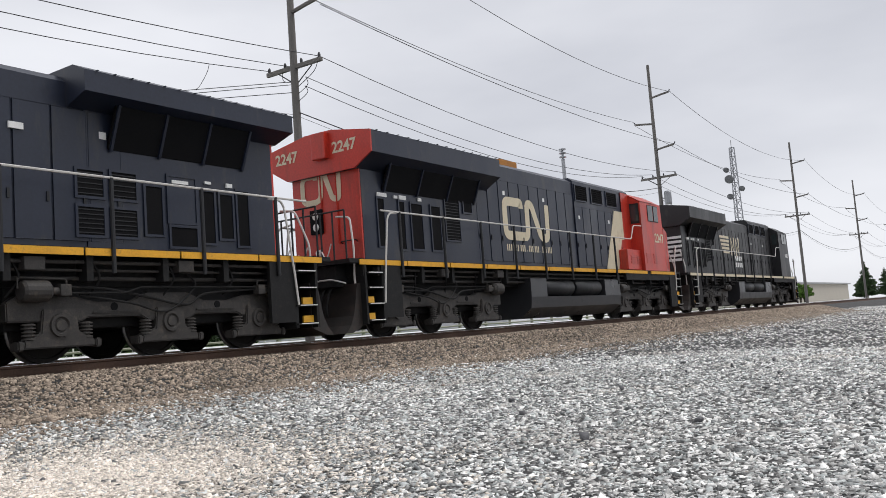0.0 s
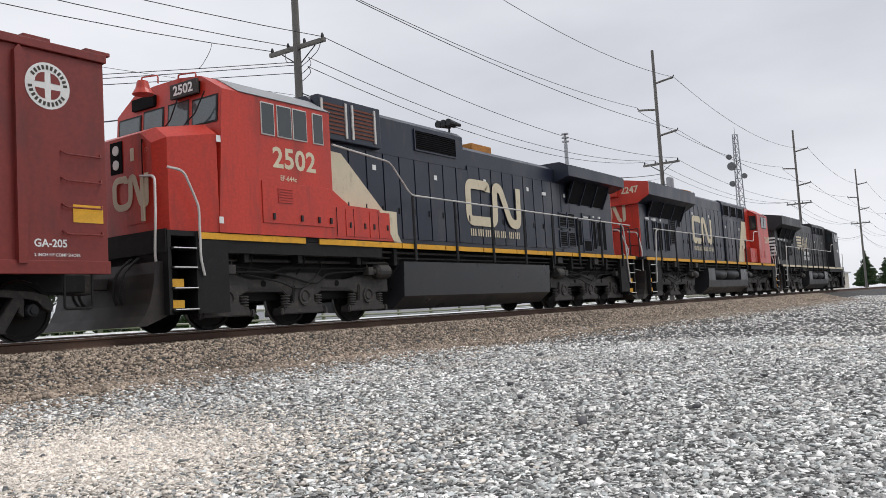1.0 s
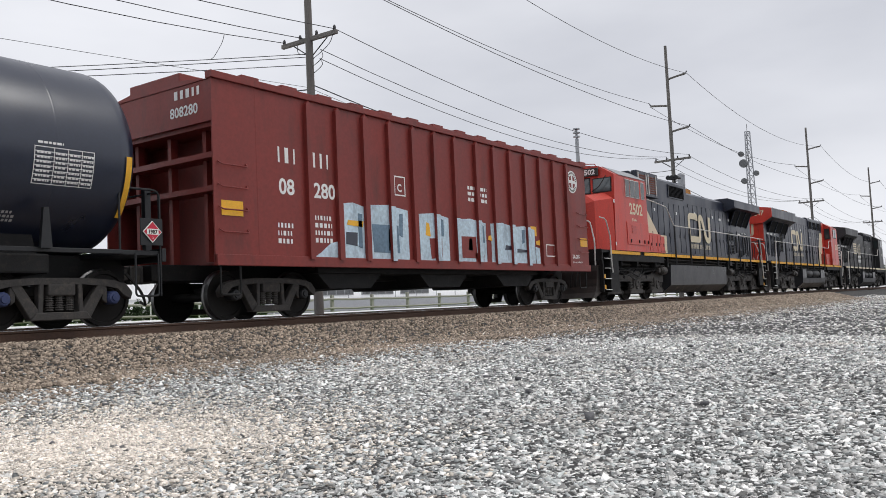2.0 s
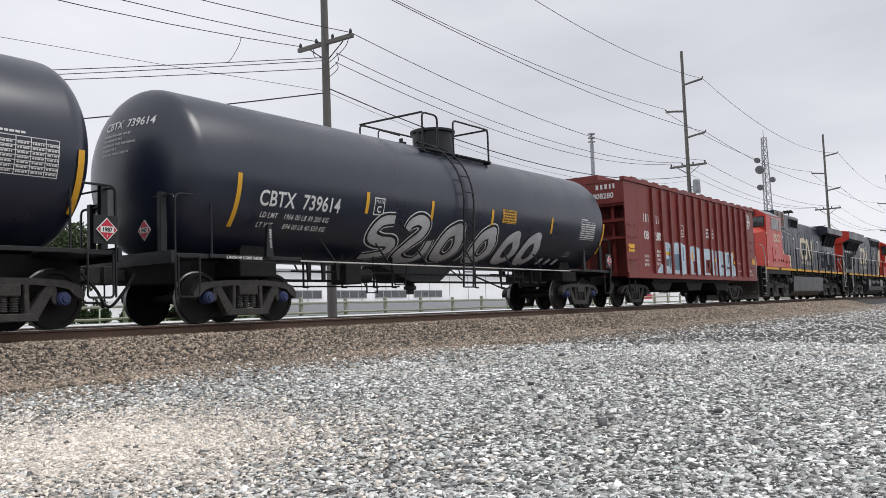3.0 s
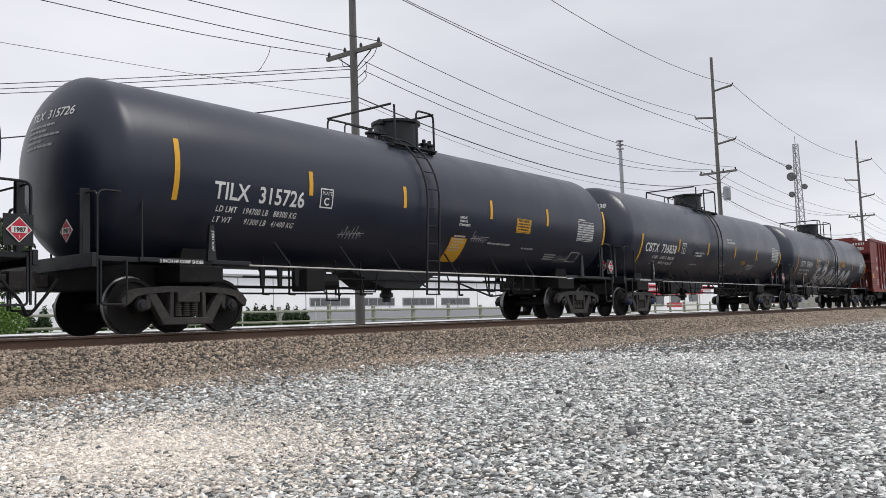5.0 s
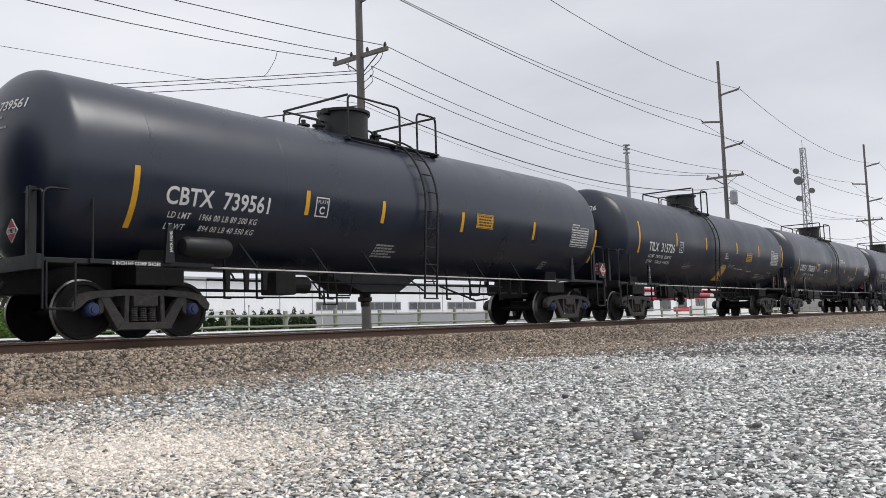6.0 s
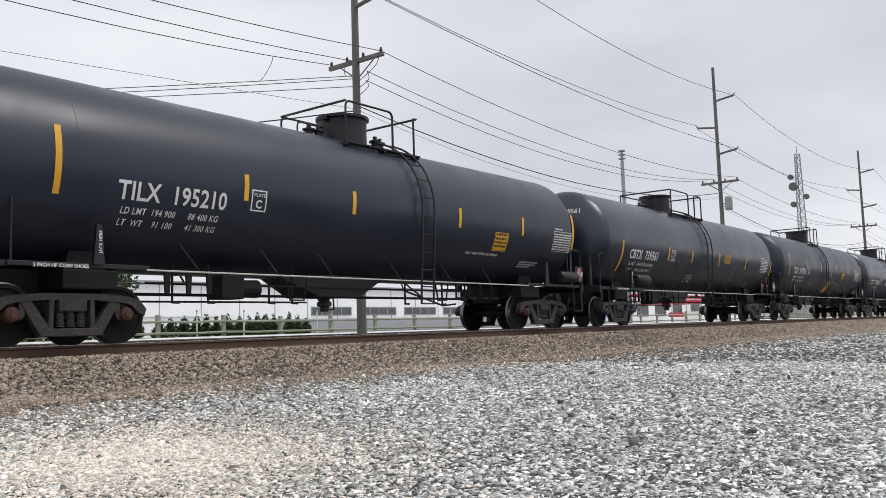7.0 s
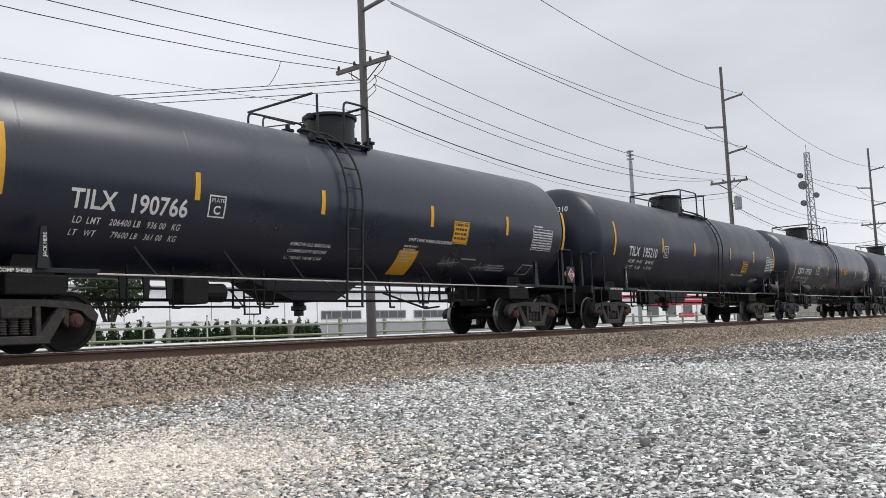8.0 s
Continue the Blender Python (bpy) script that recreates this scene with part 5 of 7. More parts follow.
for x in (3.3, 4.05):
    louvres(C, L_ - x - 0.4, L_ - x, -1.555, 2.0, 2.4, 6, M["red"], False)
# fittings on the hood end: cut levers, lamp housing, hoses and chains
part("lamp_housing", B(L_ - 20.72, L_ - 20.655, 0.1, 0.48, 2.5, 3.08, 0.02), M["grille"], C)
for z in (2.92, 2.66):
    part("headlight", lathe(bmesh.new(), [(0.02, L_ - 20.75), (0.085, L_ - 20.74), (0.1, L_ - 20.69)], (0, 0.29, z), "x", 16), M["lamp"], C)
part("marker_lamp", lathe(bmesh.new(), [(0.02, L_ - 20.74), (0.07, L_ - 20.73), (0.09, L_ - 20.66)], (0, 0.28, 2.05), "x", 14), M["lamp"], C)
for y, z0, z1 in ((0.12, 3.1, 4.1), (-0.36, 2.2, 4.3)):
    part("conduit", pipe(bmesh.new(), [(L_ - 20.68, y, z0), (L_ - 20.68, y, z1)], 0.018), M["red"], C)
part("end_bracket", B(L_ - 20.75, L_ - 20.66, -0.95, -0.5, 3.98, 4.06, 0.01), M["red"], C)
part("end_grab", pipe(bmesh.new(), round_path([(L_ - 20.66, -0.45, 2.2), (L_ - 20.74, -0.45, 2.24), (L_ - 20.74, -0.9, 2.24), (L_ - 20.66, -0.9, 2.2)], 0.04), 0.014), M["fitting"], C)
for y in (-0.9, -0.2, 0.35, 0.8):
    part("safety_chain", pipe(bmesh.new(), smooth_line3([(0.42, y, 2.1), (0.36, y + 0.1, 1.78), (0.42, y + 0.28, 1.95)]), 0.016), M["rail_paint"], C)
part("cut_lever", pipe(bmesh.new(), round_path([(0.3, -1.35, 1.2), (0.25, -1.0, 1.3), (0.25, -0.6, 1.3), (0.25, -0.3, 1.1)], 0.06), 0.018), M["rail_paint"], C)
for u in (9.3, 8.0, 6.7):
    louvres(C, L_ - u, L_ - u + 0.9, -1.075, 4.1, 4.6, 7, M["grille"])
part("center_fin", B(1.05, 1.25, -0.32, 0.1, 4.2, 4.82, 0.02), M["red"], C)

# the leading plain black engine
lead = locomotive("plain black locomotive with white hood-end bars leading the train", True, "ns_black", "ns_black", (15.3, 20.75), dict(
    stripe="cream", tank=(7.0, 13.6), hood=(4.65, 9.4, 4.86, 4.6), stack=12.0, cab=(2.3, 4.65), roof="ns_black", nose_z=3.6,
    panels=tuple((LOCO - b, LOCO - a, c, d, k) for a, b, c, d, k in ((1.94, 2.17, 2.1, 3.22, "screen"), (2.77, 2.96, 2.06, 3.21, "screen"), (3.25, 3.7, 2.08, 3.2, "screen"), (4.1, 4.49, 2.08, 3.2, "screen"), (4.76, 5.41, 2.37, 3.55, "louvre"), (5.65, 6.05, 3.16, 3.6, "screen"))),
    tags=tuple((LOCO - b, LOCO - a, c, d) for a, b, c, d in ((1.94, 2.29, 3.27, 3.36), (2.57, 2.71, 3.27, 3.34), (2.79, 3.05, 3.26, 3.36), (3.56, 3.7, 3.28, 3.36))),
    side_windows=((3.4, 3.95), (2.85, 3.33)), dark_frames=True, lamp_z=3.3, reservoirs=True, wing_low=True))
C = lead
for i in range(6):
    part("hood_bar", B(L_ - 20.71, L_ - 20.66, -1.03, 1.03, 2.3 + 0.2 * i, 2.41 + 0.2 * i), M["white"], C, "white hood-end bar")
for i in range(5):
    part("nose_bar", B(L_ - 0.9, L_ - 0.86, -0.78, 0.78, 1.95 + 0.2 * i, 2.05 + 0.2 * i), M["white"], C)
flat("lettering", on_end(letters("9482", 0.34, bold=0.01), L_ - 20.77, -0.3, 4.25), M["white"], C)
flat("lettering", on_side(letters("9482", 0.34, bold=0.01), L_ - 3.4, -1.558, 2.85), M["white"], C)
for i in range(5):
    flat("emblem_bar", on_side(plate(1.6 - 0.1 * i, 0.12), 7.1 + 0.08 * i, -1.05, 3.6 - 0.19 * i), M["cream"], C)
for x in (9.0, 9.9):
    flat("emblem_band", on_side(ribbon([Vector((0, 0, 0)), Vector((0.05, 0.9, 0)), Vector((0.5, 0.1, 0)), Vector((0.55, 0.95, 0))], 0.2), x, -1.05, 2.75), M["cream"], C)
for i in range(2):
    for q in range(5):
        flat("name_bar", on_side(plate(0.24, 0.24), 9.2 + 0.34 * q, -1.05, 2.5 - 0.34 * i), M["white"], C)
for u in (9.3, 8.0, 6.7):
    louvres(C, L_ - u, L_ - u + 0.9, -1.075, 4.1, 4.6, 7, M["grille"])


# ---- the oxide red car ----
def red_car():
    car = thing("hopper_car", "oxide red ribbed freight car with pale blue graffiti", "freight car")
    L, x0, x1, w = 16.8, 0.95, 15.95, 1.58
    z0, z1 = 1.06, 4.28
    m = M["hopper"]
    part("body", B(x0 + 1.0, x1, -w, w, z0, z1, 0.02), m, car, "oxide red car body")
    bm = bmesh.new()
    prism(bm, [(x0 + 0.02, z1 - 0.75), (x0 + 1.0, z1 - 0.75), (x0 + 1.0, z1 - 0.004), (x0 + 0.02, z1 - 0.004)], -w + 0.03, w - 0.03)
    part("end_panel", bm, m, car)
    for s in (-1, 1):
        part("side_sheet", B(x0, x0 + 1.0, s * w - 0.03 * (s > 0), s * w + 0.03 * (s < 0), z0, z1, 0.0), m, car)
    for z in (2.3, 2.9, 3.45):
        part("end_beam", B(x0 + 0.1, x0 + 0.5, -w + 0.05, w - 0.05, z, z + 0.1), m, car)
    for y in (-1.0, 0.0, 1.0):
        part("end_brace", B(x0 + 0.3, x0 + 0.45, y - 0.05, y + 0.05, z0, 3.5), m, car)
    part("top_chord", B(x0 - 0.03, x1 + 0.03, -w - 0.05, -w + 0.12, z1, z1 + 0.13, 0.01), m, car)
    part("top_chord", B(x0 - 0.03, x1 + 0.03, w - 0.12, w + 0.05, z1, z1 + 0.13, 0.01), m, car)
    part("roof", prism_x(x0, x1, [(-w + 0.1, z1), (0, z1 + 0.2), (w - 0.1, z1)]), m, car)
    for s in (-1, 1):
        part("bottom_sill", B(x0, x1, s * w - 0.05, s * w + 0.05, z0 - 0.1, z0 + 0.1, 0.01), m, car)
    posts = [x0 + 2.35 + 0.86 * i for i in range(7)] + [x0 + 8.5 + 0.85 * i for i in range(7)]
    for x in posts:
        for s in (-1, 1):
            bm = bmesh.new()
            prism(bm, [(x - 0.07, z0 + 0.05), (x + 0.07, z0 + 0.05), (x + 0.07, z1 - 0.1), (x, z1 - 0.02), (x - 0.07, z1 - 0.1)], s * w - 0.0, s * (w + 0.09))
            part("side_post", bm, m, car)
    for i in range(15):
        x = x0 + 0.7 + i * 1.0
        part("roof_clip", B(x, x + 0.42, -w - 0.02, -w + 0.3, z1 + 0.13, z1 + 0.19, 0.01), m, car)
    part("roof_hatch", B(x1 - 2.3, x1 - 0.1, -0.9, 0.6, z1 + 0.12, z1 + 0.32, 0.02), m, car)
    part("roof_hatch", B(x0 + 0.1, x0 + 1.6, -0.6, 0.9, z1 + 0.1, z1 + 0.3, 0.02), m, car)
    bm = B(0.5, L - 0.5, -0.4, 0.4, 0.75, 1.05, 0.02)
    soft_box(bm, 3.8, L - 3.8, -1.3, 1.3, 0.86, 1.0, 0.02)
    part("underframe", bm, M["under"], car)
    for x in (4.9, 8.4, 11.9):
        bm = loft(bmesh.new(), [[(x - 1.2 * k, -1.2, z), (x + 1.2 * k, -1.2, z), (x + 1.2 * k, 1.2, z), (x - 1.2 * k, 1.2, z)] for k, z in ((1.0, 1.0), (0.55, 0.55))])
        part("discharge_hopper", bm, M["under"], car)
    for e in (0, 1):
        a = 0.45 if e == 0 else L - 0.4
        s = 1 if e == 0 else -1
        bm = B(min(a, a + s * 0.6), max(a, a + s * 0.6), -0.1, 0.1, 0.78, 0.98, 0.02)
        soft_box(bm, min(a, a + s * 0.24), max(a, a + s * 0.24), -0.16, 0.14, 0.72, 1.04, 0.04)
        part("coupler", bm, M["truck"], car)
    freight_truck(car, 2.7)
    freight_truck(car, L - 2.7)
    for e, xs in ((0, (x0 + 0.1, x0 + 0.75)), (1, (x1 - 0.75, x1 - 0.1))):
        for z in (1.55, 1.95, 2.35, 2.75):
            part("grab_iron", pipe(bmesh.new(), round_path([(xs[0], -w, z + 0.06), (xs[0] + 0.03, -w - 0.08, z), (xs[1] - 0.03, -w - 0.08, z), (xs[1], -w, z + 0.06)], 0.04), 0.014), m, car)
        part("sill_step", pipe(bmesh.new(), round_path([(xs[0], -w, 1.0), (xs[0], -w, 0.45), (xs[1] - 0.2, -w, 0.45), (xs[1] - 0.2, -w, 1.0)], 0.05), 0.02), M["under"], car)
    y = -w - 0.006
    for x, z in ((x0 + 0.15, 1.85), (x1 - 0.58, 1.74), (x1 - 3.9, 1.95), (x0 + 3.2, 1.9)):
        flat("reflective_panel", on_side(plate(0.5, 0.27), x, y - 0.004, z), M["yellow"], car)
    flat("lettering", on_side(letters("08", 0.42, bold=0.01), x0 + 1.55, y, 2.35), M["white"], car)
    flat("lettering", on_side(letters("280", 0.42, bold=0.01), x0 + 2.5, y, 2.35), M["white"], car)
    flat("mark_bars", on_side(bars([0.5], 0.3, 0.1, random.Random(8)), x0 + 1.55, y, 2.95), M["white"], car)
    flat("mark_bars", on_side(bars([0.55], 0.3, 0.1, random.Random(9)), x0 + 2.5, y, 2.95), M["white"], car)
    flat("lettering", on_end(letters("808280", 0.26, bold=0.006), x0 + 0.01, -0.42, 3.72), M["white"], car)
    flat("mark_bars", on_end(bars([0.7], 0.16, 0.1, random.Random(10)), x0 + 0.01, -0.55, 4.04), M["white"], car)
    flat("plate_box", on_side(outline_plate(0.4, 0.45, 0.03), x0 + 5.1, y, 2.6), M["white"], car)
    flat("lettering", on_side(letters("C", 0.24, bold=0.006), x0 + 5.2, y, 2.7), M["white"], car)
    flat("lettering", on_side(letters("GA-205", 0.16, bold=0.004), x1 - 1.2, y, 1.36), M["white"], car)
    flat("lettering", on_side(letters("2 INCH HF COMP SHOES", 0.065, bold=0.001), x1 - 1.2, y, 1.22), M["white"], car)
    flat("plate_box", on_side(outline_plate(0.55, 0.36, 0.03), x1 - 2.85, y, 1.38), M["white"], car)
    for xx, zz, ww, k in ((x0 + 1.5, 1.7, 0.4, 3), (x0 + 2.5, 1.9, 0.5, 4), (x0 + 8.1, 3.0, 0.9, 3), (x1 - 4.2, 1.45, 0.6, 3)):
        flat("print", on_side(bars([ww] * k, 0.09, 0.06, random.Random(k)), xx, y, zz), M["white"], car)
    # round railway emblem: a disc with a cross and dark quarters
    bm = bmesh.new()
    bmesh.ops.create_circle(bm, cap_ends=True, segments=40, radius=0.35)
    flat("emblem", on_side(bm, x1 - 0.93, y, 3.75), M["white"], car, "round white emblem with a cross")
    for a in range(4):
        bm = bmesh.new()
        c, s = (1, 1, -1, -1)[a], (1, -1, -1, 1)[a]
        pts = [(c * 0.05, s * 0.05)] + [(c * (0.045 + 0.155 * math.cos(t)), s * (0.045 + 0.155 * math.sin(t))) for t in (0, 0.4, 0.8, 1.2, 1.57)]
        bm.faces.new([bm.verts.new((p, q, 0)) for p, q in pts])
        flat("emblem_quarter", on_side(bm, x1 - 0.93, y - 0.004, 3.75), M["hopper"], car)
    for k in range(26):
        if k % 13 in (5, 6):
            continue
        a = k / 26 * math.tau
        bm = plate(0.04, 0.065)
        for v in bm.verts:
            p = Vector((v.co.x - 0.025, v.co.y + 0.245, 0))
            v.co = Vector((p.x * math.cos(a) - p.y * math.sin(a), p.x * math.sin(a) + p.y * math.cos(a), 0))
        flat("emblem_mark", on_side(bm, x1 - 0.93, y - 0.004, 3.75), M["dark_ink"], car)
    # spray-painted blocks run over sheets and posts alike
    rng = random.Random(21)
    band = ((4.2, 5.02, 2.3, 1.08), (5.04, 6.5, 2.33, 1.02), (6.93, 8.12, 2.26, 1.05), (8.4, 9.82, 2.22, 1.05), (10.07, 11.25, 2.2, 1.02), (11.25, 12.43, 2.17, 1.0))
    for a, b, top, bot in band:
        edge = [(a, bot), (b, bot - 0.04), (b, top - 0.05), ((a + b) / 2, top + 0.03), (a, top - 0.02)]
        part("graffiti", solid_panel(edge, -w, 0.012), M["paleblue"], car, "pale blue block graffiti")
        for x in posts:
            if a < x < b:
                part("graffiti", solid_panel([(x - 0.072, bot + 0.1), (x + 0.072, bot + 0.1), (x + 0.072, top), (x - 0.072, top)], -w - 0.088, 0.01), M["paleblue"], car)
    part("graffiti", solid_panel([(3.25, 1.08), (4.16, 1.08), (4.16, 1.5), (3.9, 1.45), (3.6, 1.25)], -w, 0.012), M["paleblue"], car)
    # letter counters, shadows and small yellow patches over the blocks
    dabs = ((4.35, 1.45, 0.35, 0.25, "tank"), (4.4, 1.85, 0.5, 0.1, "yellow"), (5.25, 1.3, 0.9, 0.62, "blue_grey"), (5.75, 1.35, 0.3, 0.5, "tank"), (7.15, 1.75, 0.2, 0.28, "yellow"), (7.35, 1.2, 0.45, 0.5, "hopper"), (8.6, 1.25, 0.75, 0.55, "hopper"), (9.3, 1.1, 0.35, 0.25, "hopper"), (9.85, 1.3, 0.2, 0.35, "hopper"), (9.9, 1.75, 0.2, 0.12, "yellow"), (10.75, 1.5, 0.5, 0.1, "tank"), (11.4, 1.45, 0.7, 0.08, "tank"), (10.4, 1.15, 0.1, 0.5, "blue_grey"), (11.7, 1.7, 0.12, 0.4, "blue_grey"), (8.95, 1.45, 0.2, 0.3, "blue_grey"), (9.45, 1.7, 0.3, 0.4, "blue_grey"), (7.75, 1.75, 0.15, 0.4, "blue_grey"), (4.75, 1.4, 0.12, 0.7, "blue_grey"), (12.46, 1.15, 0.25, 0.45, "paleblue"), (12.5, 1.7, 0.2, 0.14, "yellow"), (6.15, 1.7, 0.12, 0.5, "blue_grey"))
    for x, z, ww, h, mat in dabs:
        r = [rng.uniform(-0.05, 0.05) for _ in range(4)]
        part("graffiti", solid_panel([(x, z), (x + ww, z + r[0]), (x + ww + r[1], z + h), (x + r[2], z + h + r[3])], -w - 0.012, 0.006), M[mat], car)
    return car


def prism_x(x0, x1, poly):
    bm = bmesh.new()
    a = [bm.verts.new((x0, y, z)) for y, z in poly]
    b = [bm.verts.new((x1, y, z)) for y, z in poly]
    bm.faces.new(a)
    bm.faces.new(b[::-1])
    for i in range(len(poly)):
        j = (i + 1) % len(poly)
        bm.faces.new((a[i], b[i], b[j], a[j]))
    return bm


hopper = red_car()

# ---- the tank cars, front to rear ----
T1 = tank_car("black tank car with silver bubble-figure graffiti", "CBTX", "739614", (2.19, 5.67, 7.97, 10.57, 13.75, 17.15), (2.19, 1.73), 10.2, 9.35, 2.75, 2.13, 2.15, ("LD LMT    1966 00 LB 89 200 KG", "LT WT       894 00 LB 40 550 KG"), dict(cap="blue", sign=(11.1, 2.33, 0.7, 0.36), plate_x=5.94, table=(15.64, 2.12), rails=(8.42, 9.04, 9.72, 11.36), print=((15.2, 1.7, 0.4, 3),)))
graffiti(T1, 6.0, 1.35)
T2 = tank_car("black tank car with white reporting marks", "CBTX", "736838", (2.08, 5.17, 8.0, 11.0, 13.7, 17.15), (2.19, 1.73), 10.07, 8.98, 2.46, 2.11, 2.55, ("LD LMT    195100 LB   88450 KG", "LT WT        90900 LB   41250 KG"), dict(cap="blue", indent=0.76, plate_x=5.5, table=(15.9, 2.2), sign=(12.09, 1.97, 0.42, 0.16), rails=(8.3, 8.6, 9.26, 10.5), words=((6.8, 2.2, 0.085, "THERMAL PROTECTION/SYSTEM EQUIPPED"), (10.05, 2.85, 0.1, "VENT TANK/WHEN UNLOADING")), print=((12.9, 1.95, 0.8, 4), (6.7, 1.8, 0.7, 1), (14.6, 1.6, 0.3, 1)), scrawl=((9.7, 1.85),), paint="tank"))
T3 = tank_car("dull black tank car with two yellow signs", "TILX", "315726", (2.2, 5.15, 7.9, 11.17, 13.84, 17.15), (2.49, 2.15), 9.52, 8.8, 3.0, 2.24, 2.05, ("LD LMT   194700 LB   88300 KG", "LT WT       91300 LB   41400 KG"), dict(paint="tank_dull", plate_x=5.45, sign=(12.38, 2.24, 0.69, 0.36), sign2=(9.8, 1.45), table=(15.57, 2.2), rails=(8.2, 8.43, 9.08, 9.72), words=((9.95, 2.42, 0.072, "REMOVE/RESIDUAL/COMMODITY"), (11.3, 1.9, 0.066, "VENT TANK WHEN UNLOADING")), print=((12.9, 1.85, 0.6, 1), (14.2, 1.75, 0.8, 3)), scrawl=((10.6, 2.0), (6.2, 1.85), (14.9, 1.65)), frame=(15.5, 1.62)))
T4 = tank_car("glossy black tank car with white reporting marks", "CBTX", "739561", (2.3, 5.86, 7.97, 10.7, 13.8, 17.15), (2.19, 1.73), 8.45, 9.45, 2.9, 2.13, 2.12, ("LD LMT    1966 00 LB 89 200 KG", "LT WT       894 00 LB 40 550 KG"), dict(cap="blue", reservoir=True, plate_x=6.12, sign=(11.3, 2.32, 0.68, 0.34), table=(15.8, 2.12), rails=(7.57, 9.21, 9.81, 10.5), print=((8.1, 1.75, 0.7, 5), (14.8, 1.65, 0.3, 4))))
T5 = tank_car("dull black tank car with pale reporting marks", "TILX", "195210", (2.24, 5.63, 8.34, 11.88, 14.58, 17.2), (2.41, 2.18), 9.67, 10.62, 3.25, 2.2, 2.03, ("LD LMT  194 900      88 400 KG", "LT  WT    91 100      41 300 KG"), dict(paint="tank_dull", cap="rustcap", front_reservoir=True, plate_x=5.8, sign=(13.41, 1.97, 0.6, 0.48), table=(16.2, 2.1), rails=(8.75, 10.23, 10.85, 11.08), words=((12.4, 1.85, 0.09, "VENT TANK WHEN UNLOADING"),), print=((14.9, 1.75, 0.9, 3),)))
T6 = tank_car("glossy black tank car with two yellow signs", "TILX", "190766", (2.3, 5.44, 8.26, 11.54, 14.47, 17.2), (2.39, 2.18), 10.03, 9.06, 3.36, 2.09, 1.98, ("LD  LMT    206400 LB   936 00   KG", "LT   WT       79600 LB   361 00   KG"), dict(cap="rustcap", plate_x=5.73, sign=(12.38, 2.08, 0.58, 0.52), sign2=(10.75, 1.38), table=(15.7, 2.1), rails=(8.6, 8.85, 9.47, 10.17), words=((7.7, 1.8, 0.1, "REMOVE ALL RESIDUAL/COMMODITY BEFORE/CLOSING TANK CAR"), (10.9, 2.05, 0.1, "VENT TANK WHEN UNLOADING")), print=((14.2, 1.65, 0.9, 3), (13.0, 1.75, 0.6, 1)), scrawl=((12.3, 1.65), (13.6, 1.6)), frame=(15.6, 1.5)))

# ---- ground, track ----
def sheet(name, xs, ys, height, mat, label):
    verts = [(x, y, height(x, y)) for y in ys for x in xs]
    n = len(xs)
    faces = [(j * n + i, j * n + i + 1, (j + 1) * n + i + 1, (j + 1) * n + i) for j in range(len(ys) - 1) for i in range(n - 1)]
    me = bpy.data.meshes.new(name)
    me.from_pydata(verts, [], faces)
    for p in me.polygons:
        p.use_smooth = True
    me.materials.append(mat)
    return tagged(new(name, me), label, "", "", "structure")


NEAR_RAIL, FAR_RAIL = D - 0.7525, D + 0.7525
TOE = 10.1


def profile(y):
    """Height of the earth across the track: gravel yard, ballast bank, formation, verge."""
    pts = ((-3000, -0.95), (0, -0.85), (6, -0.74), (TOE, -0.62), (11.7, -0.2), (12.0, -0.19), (14.4, -0.19), (14.8, -0.2), (16.0, -0.16), (17.0, -0.14), (20.0, 0.0), (28.0, 0.07), (45, 0.1), (200, 0.3), (3000, 1.0))
    for (a, za), (b, zb) in zip(pts, pts[1:]):
        if y <= b:
            return za + (zb - za) * (y - a) / (b - a)
    return pts[-1][1]


def uneven(x, y):
    return profile(y) + (0.018 * math.sin(x * 0.9 + 0.7 * y) * math.sin(y * 1.1 - 0.4 * x) if y < 10 else 0.0)


wide = [-3000, -600, -150, -60, -25, -12] + [-6 + 0.5 * i for i in range(150)] + [72 + 6 * i for i in range(20)] + [200, 260, 400, 700, 1400, 3000]
# bed sheet coloured near-black as the shade between the loose stones
sheet("ground", wide, [-3000, -500, -60, -12, -4] + [-2 + 0.5 * i for i in range(25)] + [10.1, 10.5, 11, 11.4, 11.7, 12.0, 13, 14.4, 14.8, 16.2, 17, 20, 45, 200, 3000], uneven, M["gap_shade_bed"], "gravel yard bed, near-black for the shade between loose stones")
sheet("road", [-300 + 20 * i for i in range(46)], [20.4, 22, 24, 26.6], lambda x, y: profile(y) + 0.025, M["road"], "pale paved road behind the track")
sheet("verge", [-300 + 20 * i for i in range(46)], [26.6, 27.5, 28, 30, 31], lambda x, y: profile(y) + 0.03, M["grass"], "mown grass verge behind the track")
sheet("parking_lot", [-300 + 20 * i for i in range(46)], [31, 40, 60, 90], lambda x, y: profile(y) + 0.04, M["lot"], "pale concrete lot beyond the fence")


def rail_mesh(length):
    bm = bmesh.new()
    sec = ((-0.075, -0.18), (0.075, -0.18), (0.075, -0.165), (0.012, -0.14), (0.01, -0.05), (0.036, -0.035), (0.036, -0.004), (-0.036, -0.004), (-0.036, -0.035), (-0.01, -0.05), (-0.012, -0.14), (-0.075, -0.165))
    return prism_x(-length / 2, length / 2, sec)


def track(y, z, label):
    t = thing("railway_track", label, "track", pose(0, y, z), kind="structure")
    for s in (-1, 1):
        r = part("rail", rail_mesh(900.0), M["rail"], t)
        r.location = (300, s * 0.7525, 0)
        h = part("rail_head", B(-450, 450, -0.034, 0.034, -0.004, 0.0), M["railhead"], r)
    return t


